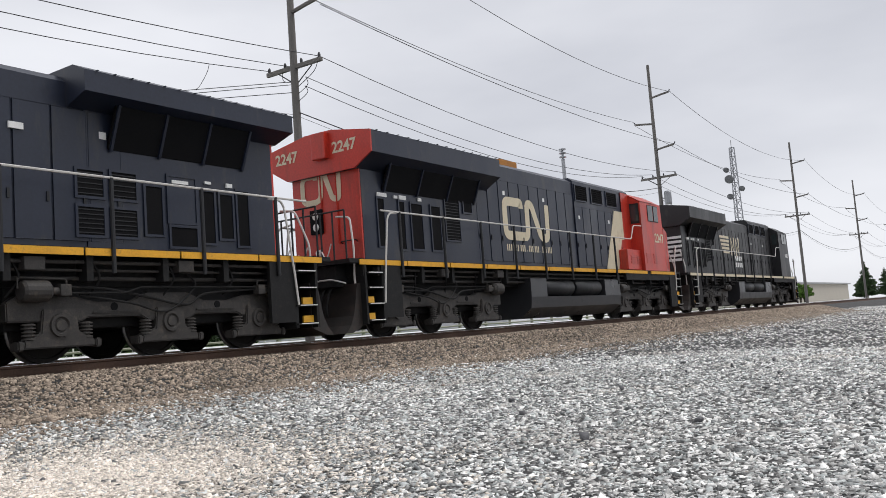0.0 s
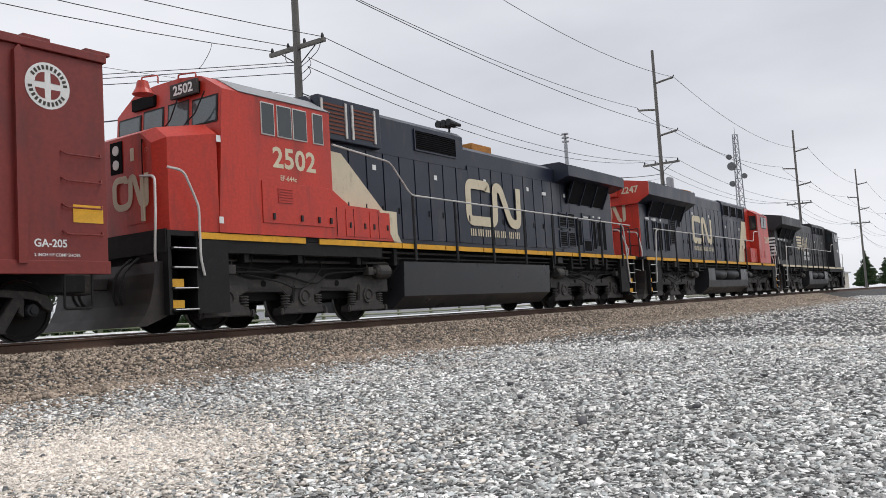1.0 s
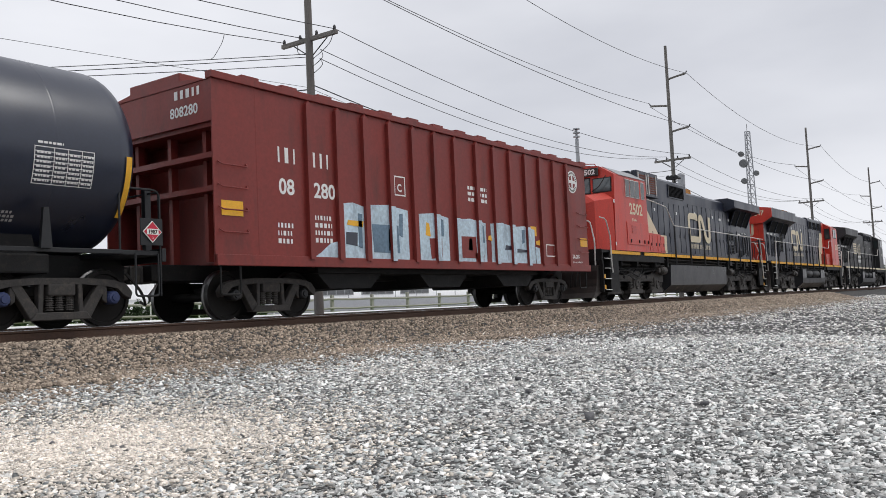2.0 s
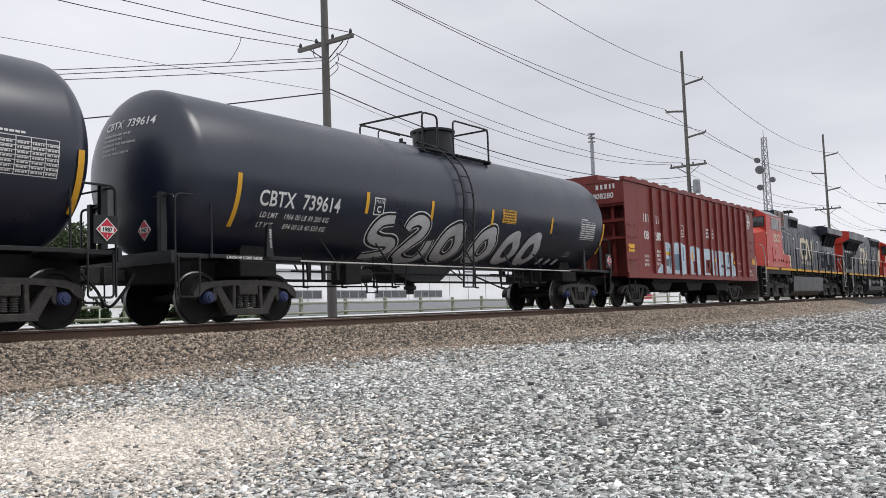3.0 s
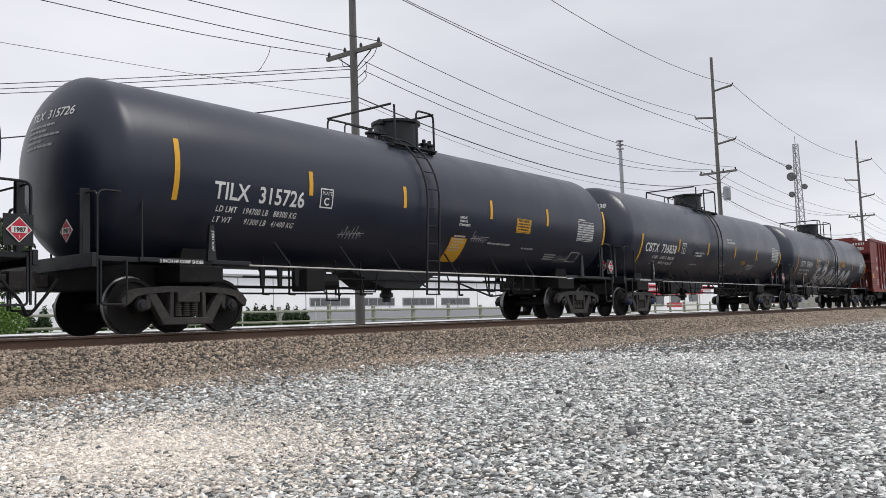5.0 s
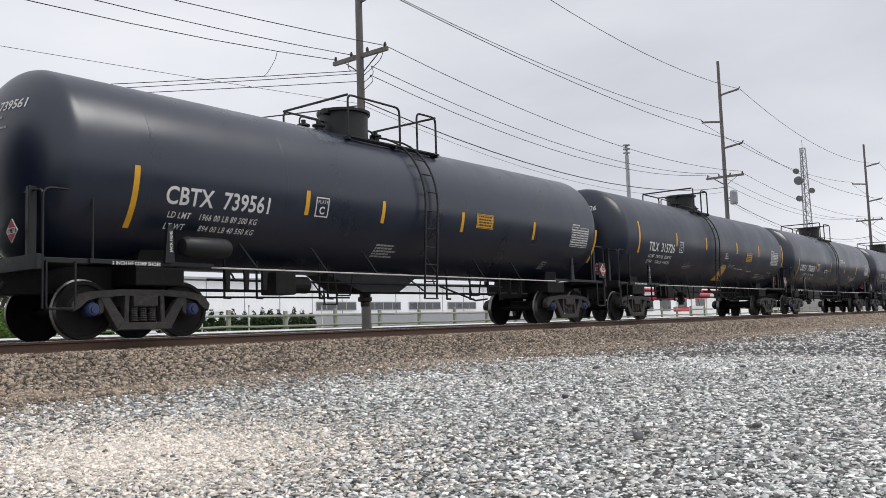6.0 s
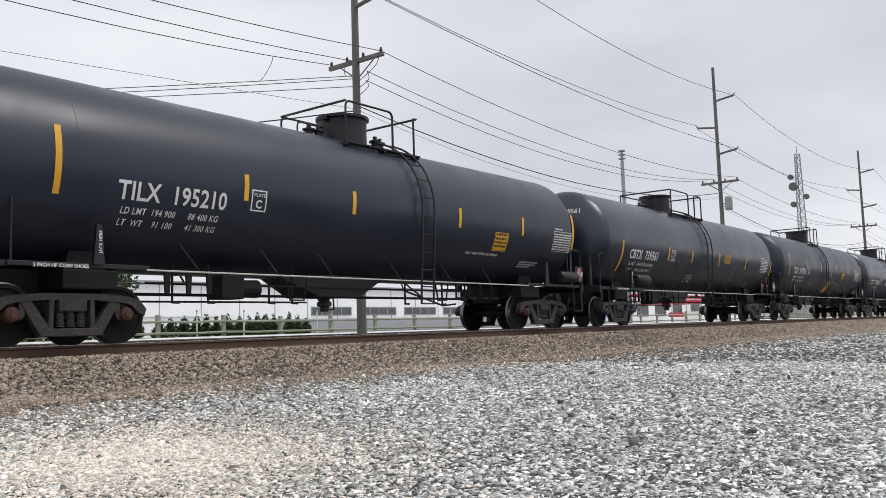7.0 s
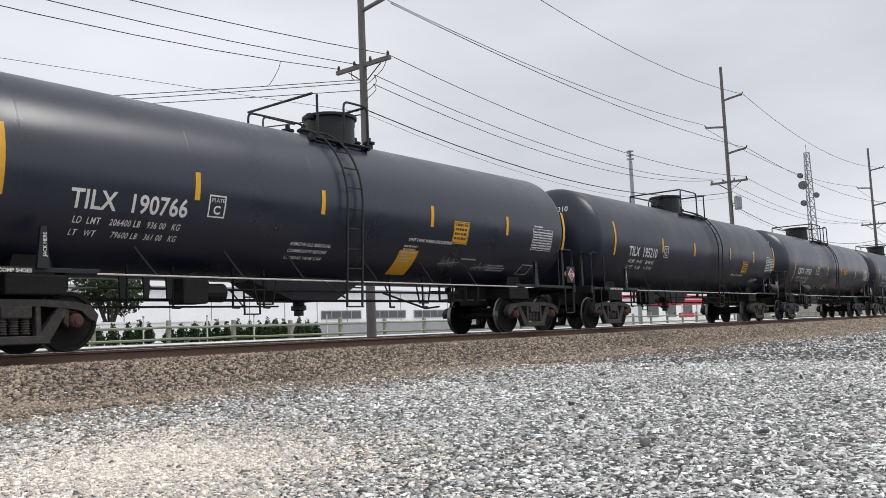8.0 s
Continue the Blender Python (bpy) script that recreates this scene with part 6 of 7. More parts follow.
main_track = track(D, 0.0, "rusty main-line rails on timber ties")
side_track = track(D + 4.6, 0.02, "second pair of rails beyond the train")
for t, count in ((main_track, 150), (side_track, 100)):
    for i in range(count):
        k = shared("tie", "tie", lambda: B(-0.11, 0.11, -1.3, 1.3, -0.34, -0.175, 0.01), M["tie"], t, (-8 + 0.5 * i, 0, 0))


# ---- loose stone ----
def stones(name, label, mat, n, place, lo, hi, seed, flat_k=0.55):
    """Many small angular stones as one object."""
    rng = np.random.default_rng(seed)
    base = np.array([(x, y, z) for z in (-1, 1) for y in (-1, 1) for x in (-1, 1)], float) * 0.62
    tris = np.array([(0, 2, 3), (0, 3, 1), (4, 5, 7), (4, 7, 6), (0, 1, 5), (0, 5, 4), (2, 6, 7), (2, 7, 3), (0, 4, 6), (0, 6, 2), (1, 3, 7), (1, 7, 5)])
    pos, size = place(rng, n)
    n = len(pos)
    v = base[None] + rng.uniform(-0.34, 0.34, (n, 8, 3))
    v = v * rng.uniform(0.6, 1.5, (n, 1, 3)) * np.array([1, 1, flat_k])
    q = rng.normal(size=(n, 4)) * np.array([1, 0.14, 0.14, 1.0])
    q /= np.linalg.norm(q, axis=1, keepdims=True)
    w, x, y, z = q.T
    rot = np.stack([1 - 2 * (y * y + z * z), 2 * (x * y - z * w), 2 * (x * z + y * w), 2 * (x * y + z * w), 1 - 2 * (x * x + z * z), 2 * (y * z - x * w), 2 * (x * z - y * w), 2 * (y * z + x * w), 1 - 2 * (x * x + y * y)], 1).reshape(n, 3, 3)
    s = (rng.uniform(0, 1, (n, 1, 1)) ** 1.6 * (hi - lo) + lo) * size[:, None, None]
    v = np.einsum("nij,nkj->nki", rot, v) * s + pos[:, None]
    f = (tris[None] + (np.arange(n) * 8)[:, None, None]).reshape(-1, 3)
    me = bpy.data.meshes.new(name)
    me.vertices.add(n * 8)
    me.vertices.foreach_set("co", v.reshape(-1).astype(np.float32))
    me.loops.add(len(f) * 3)
    me.loops.foreach_set("vertex_index", f.reshape(-1).astype(np.int32))
    me.polygons.add(len(f))
    me.polygons.foreach_set("loop_start", np.arange(0, len(f) * 3, 3, dtype=np.int32))
    me.update(calc_edges=True)
    me.materials.append(mat)
    return tagged(new(name, me), label, "gravel", "", "stuff")


PY, PZ = np.array([-10, 0, 6, TOE, 11.7, 12.0, 14.4]), np.array([-0.86, -0.85, -0.74, -0.62, -0.2, -0.19, -0.19])


def lift(x, y):
    return np.interp(y, PY, PZ) + np.where(y < 10, 0.018 * np.sin(x * 0.9 + 0.7 * y) * np.sin(y * 1.1 - 0.4 * x), 0.0)


def yard(rng, n):
    """Thick near the standing place, thinner with distance."""
    r = np.sqrt(3.5 ** 2 + (17.0 ** 2 - 3.5 ** 2) * rng.uniform(0, 1, n) ** 1.6)
    a = np.radians(rng.uniform(21, 88, n))
    x, y = r * np.sin(a), r * np.cos(a)
    keep = (y < TOE + 0.5 * rng.normal(0, 1, n)) & (y > -3)
    x, y, r = x[keep], y[keep], r[keep]
    return np.stack([x, y, lift(x, y)], 1), 0.8 + r * 0.03


def yard_far(rng, n):
    x = 14 + 60 * rng.uniform(0, 1, n) ** 1.5
    y = rng.uniform(-3, TOE + 0.3, n)
    keep = y > 0.14 * x - 8
    x, y = x[keep], y[keep]
    return np.stack([x, y, lift(x, y)], 1), 0.9 + x * 0.02


def bank(rng, n):
    x = 3.5 + 60 * rng.uniform(0, 1, n) ** 1.7
    y = TOE - 0.9 + 3.1 * rng.uniform(0, 1, n) ** 0.75
    keep = np.abs(y - NEAR_RAIL) > 0.2
    x, y = x[keep], y[keep]
    return np.stack([x, y, np.interp(y, PY, PZ) + 0.01], 1), 1.0 + x * 0.012


def spill(rng, n):
    """Brown stone that has rolled off the bank, fewer the farther out."""
    x = 3.5 + 55 * rng.uniform(0, 1, n) ** 1.5
    y = TOE + 0.2 - np.abs(rng.normal(0, 1.15, n))
    return np.stack([x, y, lift(x, y) + 0.012], 1), 1.0 + x * 0.014


def pale_patch(rng, n):
    """A drift of paler, finer stone near the standing place."""
    a = rng.uniform(0, math.tau, n)
    q = np.abs(rng.normal(0, 0.55, n))
    x = 3.4 + 2.0 * q * np.cos(a) + 0.7 * q * np.sin(a)
    y = 5.2 + 2.4 * q * np.sin(a)
    return np.stack([x, y, lift(x, y) + 0.008], 1), np.full(n, 1.0)


def few(rng, n):
    x, y = rng.uniform(3, 14, n), rng.uniform(2, 9.5, n)
    return np.stack([x, y, lift(x, y) + 0.02], 1), np.full(n, 1.0)


stones("gravel", "loose crushed grey stone in many sizes", M["gravel"], 108000, yard, 0.007, 0.032, 11, 0.24)
stones("gravel", "slaty blue-grey stone mixed through the yard", M["gravel_blue"], 40000, yard, 0.008, 0.034, 16, 0.24)
stones("ballast", "stray brown stone thinning out over the yard edge", M["ballast"], 16000, spill, 0.011, 0.028, 17, 0.4)
stones("gravel", "crushed grey stone farther along the yard", M["gravel"], 34000, yard_far, 0.014, 0.03, 12, 0.4)
stones("gravel", "pale tan fine stone drifted over the yard", M["fines"], 34000, pale_patch, 0.006, 0.022, 14, 0.36)
stones("gravel", "scattered larger dark slate stones", M["dark_stone"], 26, few, 0.025, 0.06, 15, 0.5)
stones("ballast", "brown angular ballast on the track bank", M["ballast"], 50000, bank, 0.013, 0.032, 13, 0.7)


# ---- poles and wires ----
def wire(name, pts, r, label="thin dark overhead cable between the poles"):
    return tagged(part(name, pipe(bmesh.new(), pts, r, 5), M["wire"]), label, "cable")


def span(a, b, sag, n=14):
    a, b = Vector(a), Vector(b)
    return [a.lerp(b, i / n) - Vector((0, 0, 4 * sag * (i / n) * (1 - i / n))) for i in range(n + 1)]


POLES = [(-16.5, 19.3), (20.45, 19.3), (55.3, 19.4), (94.1, 18.6), (133.0, 18.4), (172.0, 18.2), (211.0, 18.0)]
TOP = 17.0
ARMS = ((14.8, -1.25), (13.0, 1.25), (11.2, -1.25))


def utility_pole(x, y, box):
    p = thing("utility_pole", "tall weathered timber power pole with side arms and crossarm", "utility pole", pose(x, y, 0), "power poles along the track")
    part("shaft", rod(bmesh.new(), (0, 0, -0.6), (0, 0, TOP), 0.165, 14, 0.095), M["pole"], p, smooth=True)
    for z, s in ARMS:
        part("arm", pipe(bmesh.new(), [(0, 0, z - 0.12), (0, s * 0.5, z - 0.02), (0, s, z + 0.06)], 0.07, 8), M["pole"], p, "tapered insulator arm")
        part("insulator", rod(bmesh.new(), (0, s, z + 0.05), (0, s * 1.08, z + 0.22), 0.04, 8), M["wire"], p)
    cross = part("crossarm", B(-0.06, 0.06, -1.25, 1.25, 9.12, 9.26, 0.01), M["pole"], p, "timber crossarm")
    for s in (-1.15, -0.35, 0.4, 1.15):
        part("insulator", lathe(bmesh.new(), [(0.02, 9.26), (0.05, 9.28), (0.05, 9.36), (0.03, 9.42), (0.02, 9.43)], (0, s, 0), "z", 8), M["wire"], cross)
    for s in (-1, 1):
        part("brace", rod(bmesh.new(), (0.07, s * 0.75, 9.12), (0.07, 0, 8.6), 0.02, 6), M["wire"], p)
    if box:
        part("transformer", lathe(bmesh.new(), [(0.02, 7.3), (0.22, 7.3), (0.24, 7.4), (0.24, 8.1), (0.18, 8.2), (0.02, 8.22)], (0.0, -0.5, 0), "z", 16), M["galv"], p)
        part("bracket", B(-0.04, 0.04, -0.35, 0.0, 7.7, 7.78), M["galv"], p)
    return p


for i, (x, y) in enumerate(POLES):
    utility_pole(x, y, i == 2)
SAGS = (1.1, 0.62, 0.54)
SAGS_FAR = {14.8: 1.35, 13.0: 0.9, 11.2: 0.8}
for i, ((xa, ya), (xb, yb)) in enumerate(zip(POLES, POLES[1:])):
    for (z, s), sag in zip(ARMS, SAGS):
        drop = {14.8: 0.0, 13.0: -0.12, 11.2: -0.2}[z] if i == 1 else 0.05
        wire("power_line", span((xa, ya + s * 1.08, z + drop), (xb, yb + s * 1.08, z + (0.26 if z == 13.0 else 0.05)), sag if i == 1 else SAGS_FAR[z]), 0.015)
    if i:
        first = i == 1
        wire("power_line", span((xa, ya - 1.15, 9.3), (xb, yb - 1.15, 9.4), 0.9), 0.013)
        wire("power_line", span((xa, ya - 0.5 if first else ya + 0.4, 8.75 if first else 9.4), (xb, yb + 0.4, 9.45), 1.0), 0.013)
        wire("power_line", span((xa, ya - 0.45 if first else ya + 1.1, 8.45 if first else 9.4), (xb, yb + 1.1, 9.45), 1.05), 0.013)
        wire("telephone_cable", span((xa, ya - 0.15, 7.6), (xb, yb - 0.15, 8.5 if first else 7.6), 1.24), 0.02)
        wire("telephone_cable", span((xa, ya - 0.15, 7.45), (xb, yb - 0.15, 8.2 if first else 7.4), 1.3), 0.007)
    else:
        wire("power_line", span((xb, yb + 1.15, 9.32), (xa, ya + 1.15, 9.96), 1.36), 0.013)
        wire("power_line", span((xb, yb + 0.2, 9.26), (xa, ya + 0.2, 9.31), 1.03), 0.013)
        wire("power_line", span((xb, yb - 1.15, 9.3), (xa, ya - 1.15, 8.59), 0.9), 0.013)


# more cables at the first pole
PX, PYY = POLES[1]
for dz, end in ((8.7, (-14.0, 48.0, 6.47)), (8.6, (-14.0, 48.6, 6.22)), (8.33, (-14.0, 49.0, 6.54))):
    wire("service_line", span((PX, PYY, dz), end, 0.5), 0.013)
# jumpers and a cutout bracket below the crossarm
for a, b, c in (((-1.1, 9.3), (-0.95, 8.85), (-0.15, 8.5)), ((-0.5, 8.75), (-0.62, 8.45), (-0.12, 8.25)), ((0.55, 9.1), (0.45, 8.8), (0.1, 8.7)), ((-0.45, 8.45), (-0.6, 8.2), (-0.14, 8.0))):
    wire("jumper_loop", smooth_line3([(PX, PYY + a[0], a[1]), (PX - 0.05, PYY + b[0], b[1]), (PX, PYY + c[0], c[1])]), 0.012, "slack jumper wire at the pole top")
wire("telephone_cable", span((PX, PYY, 7.5), (-2.0, 40.0, 5.2), 0.5), 0.022)
j0 = span((PX, PYY + 1.15, 9.32), (POLES[0][0], POLES[0][1] + 1.15, 9.96), 1.36)[1]
j1 = span((PX, PYY, 8.7), (-14.0, 48.0, 6.47), 0.5)[1]
wire("jumper_loop", smooth_line3([j0, j0 + Vector((-0.1, 0, -0.3)), j0.lerp(j1, 0.7) + Vector((0, 0, -0.12)), j1]), 0.01, "slack jumper wire looping between two lines")
wire("service_line", span((PX, PYY, 7.55), (-30.0, 30.0, 8.4), 0.4), 0.007)


# ---- beyond the track ----
def fence():
    f = thing("fence", "weathered two-rail timber fence along the verge", "fence")
    xs = [9.6 + 3.0 * i for i in range(34)]
    for i, x in enumerate(xs):
        h = 0.92 + 0.05 * math.sin(i * 2.3)
        part("post", B(x - 0.075, x + 0.075, 27.93, 28.07, 0.0, h, 0.02), M["fence"], f)
        if i:
            for z in (0.68, 0.24):
                a, b = xs[i - 1], x
                part("rail", pipe(bmesh.new(), [(a, 27.9, z + 0.02 * math.sin(i * 1.7)), ((a + b) / 2, 27.9, z - 0.02), (b, 27.9, z + 0.02 * math.sin(i * 1.7 + 1.7))], 0.05, 6), M["fence"], f)
    return f


fence()
for x in (13.4, 18.3, 21.2, 23.6, 27.9):
    stake = thing("marker_stake", "slim white marker stake in the verge", "stake", pose(x, 29.2, 0.05), "marker stakes along the verge")
    part("rod", rod(bmesh.new(), (0, 0, -0.1), (0, 0, 1.05), 0.03, 8), M["white"], stake)
    part("cap", rod(bmesh.new(), (0, 0, 1.05), (0, 0, 1.12), 0.04, 8), M["galv"], stake)


def leaf_cloud(name, mat, blobs, count, size, seed, parent=None, label=""):
    """A crown of many small leaf blades inside a few uneven masses."""
    rng = np.random.default_rng(seed)
    c = np.array([b[:3] for b in blobs], float)
    r = np.array([b[3:6] for b in blobs], float)
    w = (r.prod(1)) / r.prod(1).sum()
    k = rng.choice(len(blobs), count, p=w)
    d = rng.normal(size=(count, 3))
    d /= np.linalg.norm(d, axis=1, keepdims=True)
    p = c[k] + d * r[k] * (rng.uniform(0, 1, (count, 1)) ** 0.4)
    u = rng.normal(size=(count, 3))
    u /= np.linalg.norm(u, axis=1, keepdims=True)
    v = np.cross(u, rng.normal(size=(count, 3)))
    v /= np.linalg.norm(v, axis=1, keepdims=True)
    s = size * rng.uniform(0.6, 1.3, (count, 1))
    quad = np.stack([p - u * s, p - v * s * 0.5, p + u * s, p + v * s * 0.5], 1)
    me = bpy.data.meshes.new(name)
    me.from_pydata(quad.reshape(-1, 3).tolist(), [], np.arange(count * 4).reshape(-1, 4).tolist())
    me.materials.append(mat)
    ob = new(name, me)
    if parent:
        ob.parent = parent
    if label:
        tagged(ob, label)
    return ob


def shrub_cone(x, y, h, w, seed):
    t = thing("hedge_conifer", "small dark cone-shaped hedge conifer", "shrub", pose(x, y, 0.06), "conifer hedge behind the fence")
    part("stem", rod(bmesh.new(), (0, 0, -0.05), (0, 0, h * 0.6), 0.03, 6, 0.01), M["bark"], t)
    blobs = [(0, 0, h * q, w * k, w * k, h * 0.2) for q, k in ((0.2, 1.0), (0.4, 0.85), (0.6, 0.6), (0.8, 0.32))]
    leaf_cloud("crown", M["conifer"], blobs, 800, 0.06, seed, t)


rng = random.Random(3)
hx = 14.9
k = 0
while hx < 28.5:
    shrub_cone(hx, 30.2, rng.uniform(0.75, 1.08), rng.uniform(0.27, 0.38), 100 + k)
    hx += rng.choice((0.42, 0.5, 0.55, 0.62, 0.95))
    k += 1


def broad_tree(x, y, h, seed, blobs, label, mat="leaf", stems=6, count=5200, leaf=0.11):
    t = thing("tree", label, "tree", pose(x, y, 0.05))
    rng = random.Random(seed)
    bm = bmesh.new()
    rod(bm, (0, 0, -0.1), (0, 0, h * 0.16), 0.16, 10, 0.13)
    for i in range(stems):
        a = i / stems * math.tau + rng.uniform(-0.3, 0.3)
        q = rng.uniform(0.5, 1.0)
        pts = smooth_line3([(0, 0, h * 0.12), (0.35 * math.cos(a) * q, 0.35 * math.sin(a) * q, h * 0.3), (h * 0.2 * math.cos(a) * q, h * 0.2 * math.sin(a) * q, h * 0.62)])
        for j, (p0, p1) in enumerate(zip(pts, pts[1:])):
            rod(bm, p0, p1, 0.085 - 0.006 * j, 7, 0.08 - 0.006 * j)
    part("trunk", bm, M["bark"], t)
    leaf_cloud("crown", M[mat], blobs, count, leaf, seed, t)
    return t


crown = lambda h, w, seed: [(math.cos(i * 2.4) * w * 0.55 * (0.4 + 0.6 * ((i * 7) % 5) / 4), math.sin(i * 2.4) * w * 0.55, h * (0.42 + 0.5 * i / 9), w * 0.42, w * 0.42, h * 0.13) for i in range(10)]
broad_tree(20.0, 34.5, 4.6, 5, crown(4.6, 2.2, 1), "small dark-leaved multi-stemmed tree by the lot")
broad_tree(15.2, 34.0, 4.8, 6, crown(4.8, 2.3, 2), "dark-leaved tree with low spreading branches")
bush = thing("bush", "rounded bright green clipped shrub", "shrub", pose(12.2, 26.9, 0.05))
leaf_cloud("crown", M["bush"], [(0, 0, 0.4, 1.0, 0.9, 0.55), (-0.9, 0.3, 0.35, 0.7, 0.7, 0.45), (0.3, 0, 0.75, 0.6, 0.6, 0.28)], 7000, 0.05, 9, bush)
part("stem", rod(bmesh.new(), (0, 0, -0.1), (0, 0, 0.5), 0.05, 6), M["bark"], bush)

sign_wall = thing("wall_panel", "white painted panel wall at the lot edge", "wall", pose(15.6, 33.0, 0.05))
part("panel", B(0, 9.5, 0, 0.15, 0, 0.95, 0.01), M["wall_pale"], sign_wall)
part("cap", B(-0.04, 9.54, -0.04, 0.19, 0.952, 1.02, 0.01), M["wall_pale"], sign_wall)


def warehouse():
    b = thing("warehouse", "long low pale metal warehouse beyond the lot", "building")
    part("wall", B(-40, 150, 70, 71, 0, 5.2), M["wall_pale"], b)
    part("wall", B(-40, -39, 71.002, 110, 0, 5.2), M["wall_pale"], b)
    part("wall", B(149, 150, 71.002, 110, 0, 5.2), M["wall_pale"], b)
    part("roof", B(-40.5, 150.5, 69.5, 110.5, 5.204, 5.5), M["roof_grey"], b)
    part("plinth", B(-40, 150, 69.8, 69.99, 0, 1.75), M["galv"], b)
    for i in range(4):
        x = 66 + i * 8.0
        w = part("window", B(x, x + 6.4, 69.9, 69.995, 2.1, 3.1), M["roof_grey"], b)
        for j in range(4):
            part("pane", B(x + 0.1 + j * 1.58, x + 1.5 + j * 1.58, 69.87, 69.898, 2.2, 3.0), M["dark_glass"], w)
    for i in range(5):
        x = 27.0 + i * 3.2
        part("dock_door", B(x, x + 0.5, 69.9, 69.995, 0.1, 2.3), M["blue_paint"] if i % 2 == 0 else M["roof_grey"], b)
    for i in range(40):
        x = -38 + i * 4.7
        part("wall_joint", B(x, x + 0.08, 69.96, 69.997, 1.76, 5.2), M["galv"], b)


warehouse()

far_hall = thing("warehouse", "distant tan block warehouse with flat roof", "building")
part("wall", B(270, 400, 62, 90, 0, 6.6), M["tan"], far_hall)
part("roof", B(269, 401, 61, 91, 6.604, 7.1), M["roof_grey"], far_hall)


def spruce(x, y, h, w, seed):
    t = thing("spruce_tree", "dark pointed spruce with drooping branch tiers", "tree", pose(x, y, 0.1))
    part("trunk", rod(bmesh.new(), (0, 0, -0.2), (0, 0, h * 0.95), 0.2, 8, 0.03), M["bark"], t)
    rng = random.Random(seed)
    blobs = []
    for i in range(60):
        q = (i + 0.5) / 60
        r = w * (1 - q) ** 0.9 * rng.uniform(0.6, 1.1)
        a = rng.uniform(0, math.tau)
        blobs.append((math.cos(a) * r * 0.55, math.sin(a) * r * 0.55, h * (0.08 + 0.9 * q), r * 0.55 + 0.12, r * 0.55 + 0.12, h * 0.022 + 0.1))
    leaf_cloud("crown", M["conifer"], blobs, 7000, 0.2, seed, t)


for x, y, h, w, s in ((219, 30, 8.6, 3.0, 1), (262, 31, 8.2, 3.0, 2), (283, 31, 9.2, 3.2, 3), (242, 34, 6.0, 2.6, 4), (300, 32, 8.0, 3.0, 5)):
    spruce(x, y, h, w, s)
for x, y, h, w, s in ((142, 29, 3.0, 1.8, 11), (150, 30, 2.6, 1.6, 12), (262, 36, 5.0, 3.4, 15), (320, 34, 6.4, 4.5, 16), (350, 34, 6.0, 4.5, 17)):
    broad_tree(x, y, h, s, crown(h, w, s), "leafy young green tree beside the distant track", "bush" if s < 13 else "leaf", 4, 3500, 0.2)


# ---- mast, vent pole and far poles ----
def mast(x, y, h):
    t = thing("lattice_mast", "pale steel lattice radio mast with drum dishes", "mast", pose(x, y, 0.2))
    w0, w1 = 2.3, 1.0

    def corner(k, z):
        w = w0 + (w1 - w0) * z / h
        a = k * math.tau / 3 + 0.4
        return Vector((math.cos(a) * w * 0.6, math.sin(a) * w * 0.6, z))
    for k in range(3):
        part("leg", rod(bmesh.new(), corner(k, 0), corner(k, h), 0.13, 6), M["galv"], t)
    n = 18
    for i in range(n):
        z0, z1 = h * i / n, h * (i + 1) / n
        for k in range(3):
            part("brace", rod(bmesh.new(), corner(k, z0), corner((k + 1) % 3, z1), 0.07, 5), M["galv"], t)
            part("strut", rod(bmesh.new(), corner(k, z1), corner((k + 1) % 3, z1), 0.06, 5), M["galv"], t)
    for dx, z, r in ((-1.4, h * 0.86, 0.6), (-1.0, h * 0.8, 0.95), (1.6, h * 0.73, 0.6), (-1.1, h * 0.69, 0.65)):
        part("dish", shift_dish(dx, z, r), M["dish"], t)
    part("whip", rod(bmesh.new(), (0, 0, h), (0, 0, h + 1.8), 0.05, 5), M["wire"], t)


def shift_dish(dx, z, r):
    bm = lathe(bmesh.new(), [(0.05, -0.5), (r * 0.9, -0.45), (r, 0.0), (r, 0.35), (0.05, 0.4)], (0, 0, 0), "x", 18)
    for v in bm.verts:
        v.co = Vector((v.co.x - 1.0, v.co.y - dx, v.co.z + z))
    return bm


mast(193.5, 50.5, 35.8)
vent = thing("vent_pole", "slim grey steel pole with capped head", "pole", pose(63.0, 30.0, 0.0))
part("shaft", rod(bmesh.new(), (0, 0, -0.3), (0, 0, 13.3), 0.17, 12, 0.15), M["galv"], vent)
for z in (13.3, 13.62, 13.94):
    part("cap_ring", lathe(bmesh.new(), [(0.05, z + 0.12), (0.3, z + 0.14), (0.3, z + 0.22), (0.05, z + 0.26)], (0, 0, 0), "z", 14), M["galv"], vent)
part("cap_stem", rod(bmesh.new(), (0, 0, 13.3), (0, 0, 14.1), 0.1, 8), M["galv"], vent)
for x, y, h in ((190, 42, 11.0), (212, 44, 10.5)):
    p = thing("street_pole", "thin dark timber pole standing far off", "pole", pose(x, y, 0.1))
    part("shaft", rod(bmesh.new(), (0, 0, -0.3), (0, 0, h), 0.16, 8, 0.1), M["bark"], p)
    part("crossarm", B(-0.9, 0.9, -0.06, 0.06, h - 0.7, h - 0.55), M["bark"], p)


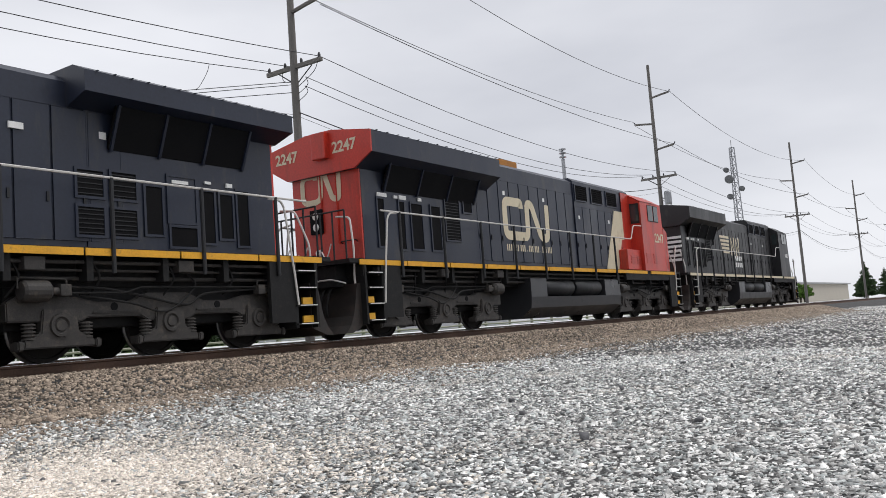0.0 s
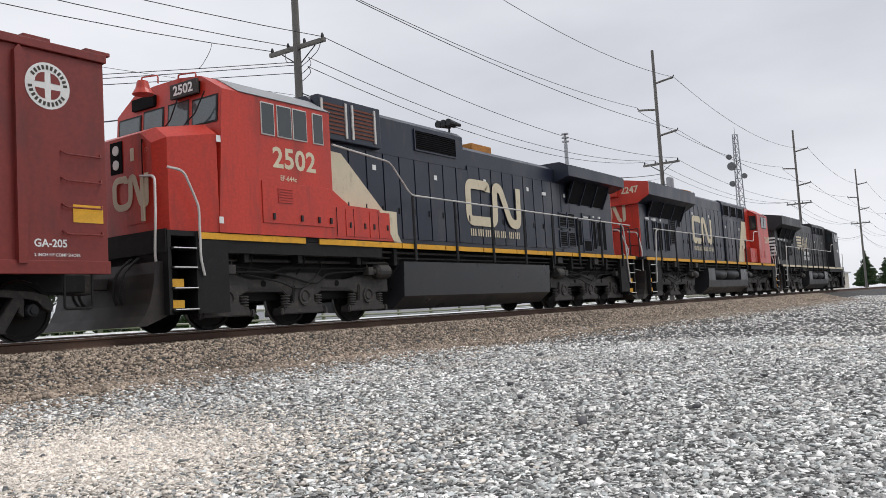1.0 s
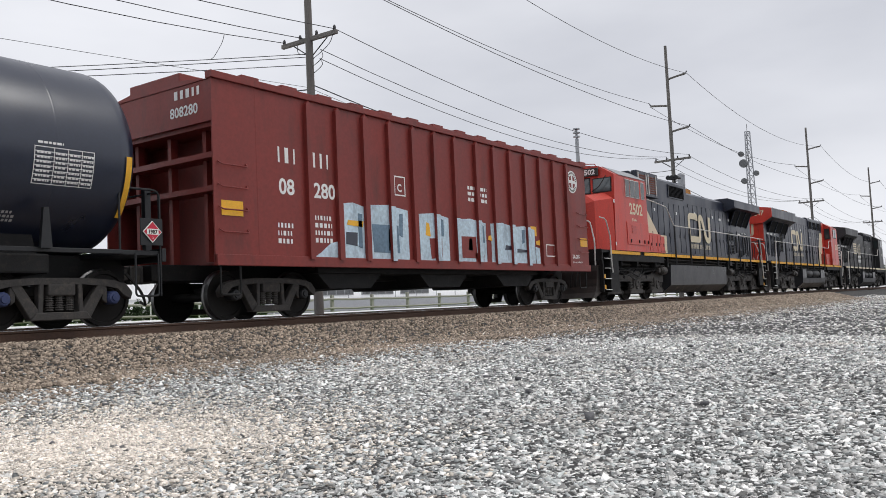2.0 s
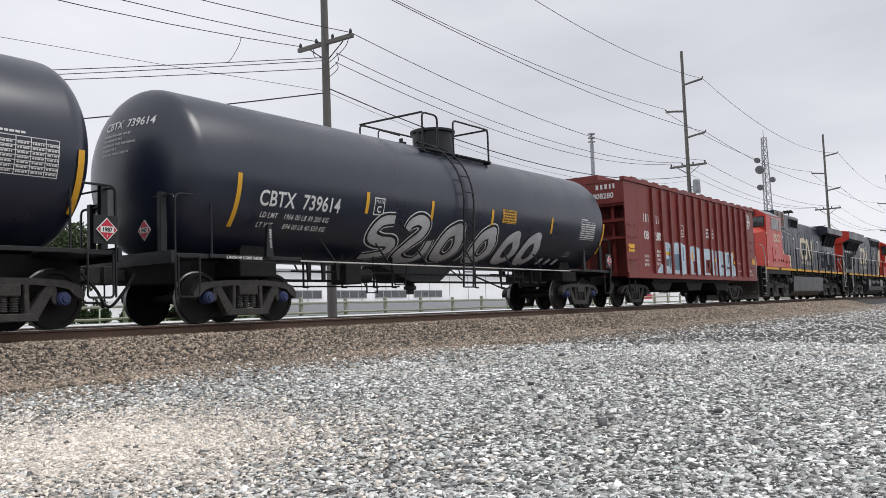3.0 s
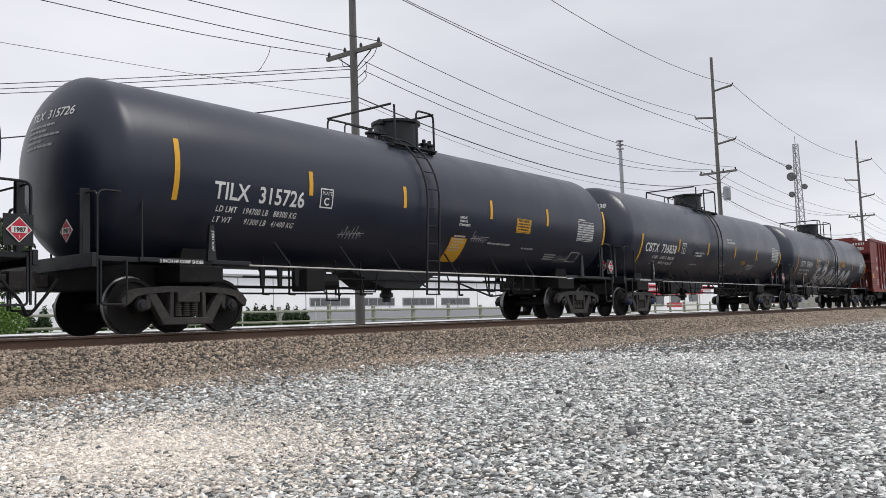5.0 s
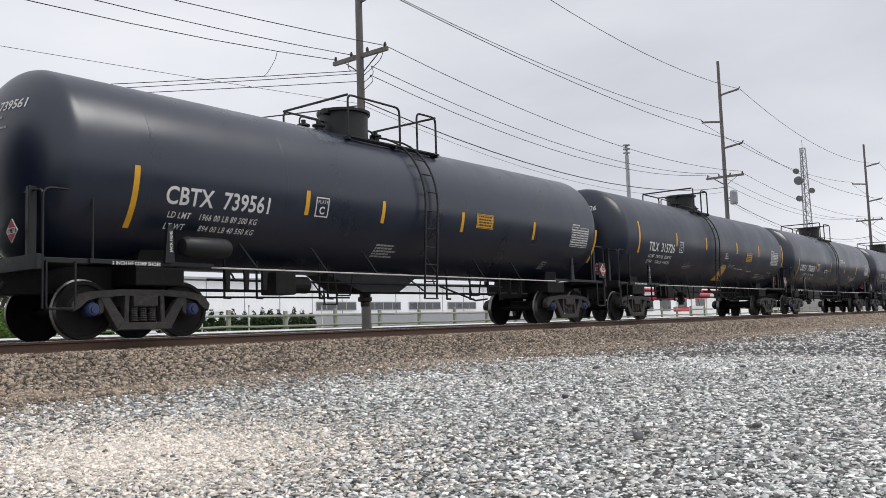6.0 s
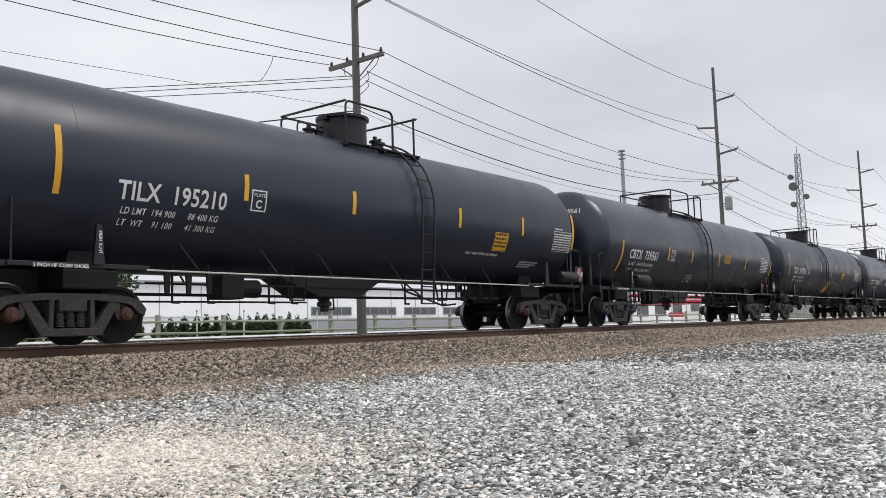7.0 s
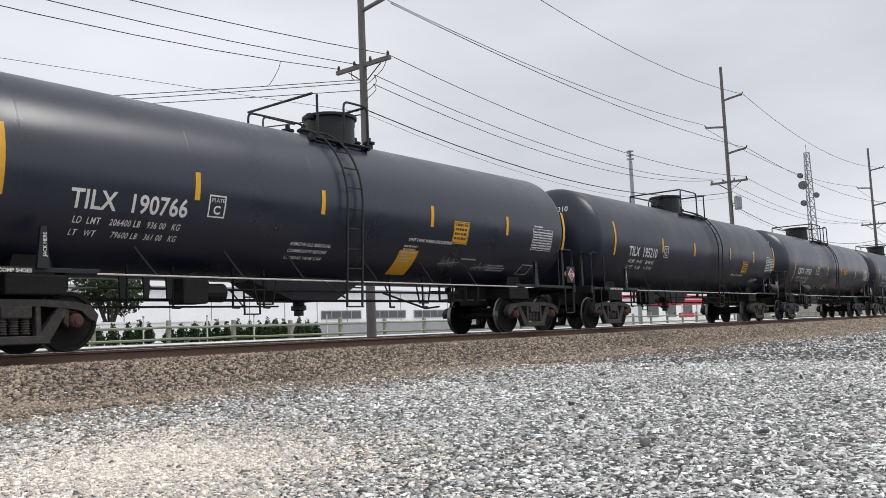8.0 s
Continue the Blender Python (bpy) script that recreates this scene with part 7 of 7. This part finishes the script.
# ---- red signs, pickup and posts near the far road ----
def pickup(x, y):
    t = thing("pickup_truck", "white pickup truck parked beyond the fence", "car", pose(x, y, 0.08))
    body = prism(bmesh.new(), [(0, 0.45), (5.5, 0.45), (5.5, 1.05), (4.3, 1.15), (3.7, 1.75), (2.3, 1.75), (2.1, 1.12), (0, 1.12)], -0.9, 0.9)
    bmesh.ops.bevel(body, geom=list(body.edges), offset=0.05, segments=2, affect="EDGES")
    part("body", body, M["white"], t)
    part("window", prism(bmesh.new(), [(2.4, 1.2), (4.1, 1.2), (3.65, 1.66), (2.4, 1.66)], -0.93, -0.905), M["window"], t)
    part("side_stripe", B(0.2, 5.3, -0.925, -0.905, 0.72, 0.84), M["sign_red"], t)
    for x in (1.1, 4.4):
        for s in (-1, 1):
            part("wheel", lathe(bmesh.new(), [(0.02, s * 0.7), (0.36, s * 0.7), (0.38, s * 0.8), (0.36, s * 0.93), (0.02, s * 0.93)], (x, 0, 0.38), "y", 16), M["rubber"], t)


pickup(114.0, 35.0)
kiosk = thing("kiosk", "small red and white roadside stand", "stand", pose(81.0, 34.0, 0.05))
part("roof", B(-0.2, 8.2, -0.3, 3.2, 1.9, 2.3, 0.03), M["sign_red"], kiosk)
for x in (0.0, 3.8, 7.9):
    part("post", B(x, x + 0.12, 0, 0.12, 0, 1.9), M["white"], kiosk)
part("counter", B(4.2, 7.6, 0.2, 0.5, 0, 1.1), M["white"], kiosk)
part("counter_front", B(0.2, 3.4, 0.2, 0.5, 0.55, 1.0), M["sign_red"], kiosk)
shop = thing("building", "low white shop building with a red fascia", "building", pose(88.0, 42.0, 0.05))
part("wall", B(0, 26, 0, 9, 0, 3.0), M["wall_pale"], shop)
part("fascia", B(-0.2, 26.2, -0.25, 9.2, 3.004, 3.4), M["sign_red"], shop)
for x in (2, 7, 12, 18):
    part("window", B(x, x + 3, -0.06, 0.0, 0.8, 2.3), M["dark_glass"], shop)


# ---- motion ----
TRAIN = ((lead, 103.0), (second, 81.0), (red_black, 59.0), (hopper, 42.65), (T1, 24.75), (T2, 6.75), (T3, -11.05), (T4, -28.95), (T5, -47.05), (T6, -65.05))


def motions():
    beats = [i * 0.5 for i in range(17)]
    for car, x in TRAIN:
        walk(car, [(t, pose(x + run(t), D, 0)) for t in beats])
    ticks = [i / 30 for i in range(241)]
    for w, x, r in TURNING:
        walk(w, [(t, pose(x, 0, r, 0, math.degrees((run(t) - run(0)) / r) % 360, 0)) for t in ticks])


motions()
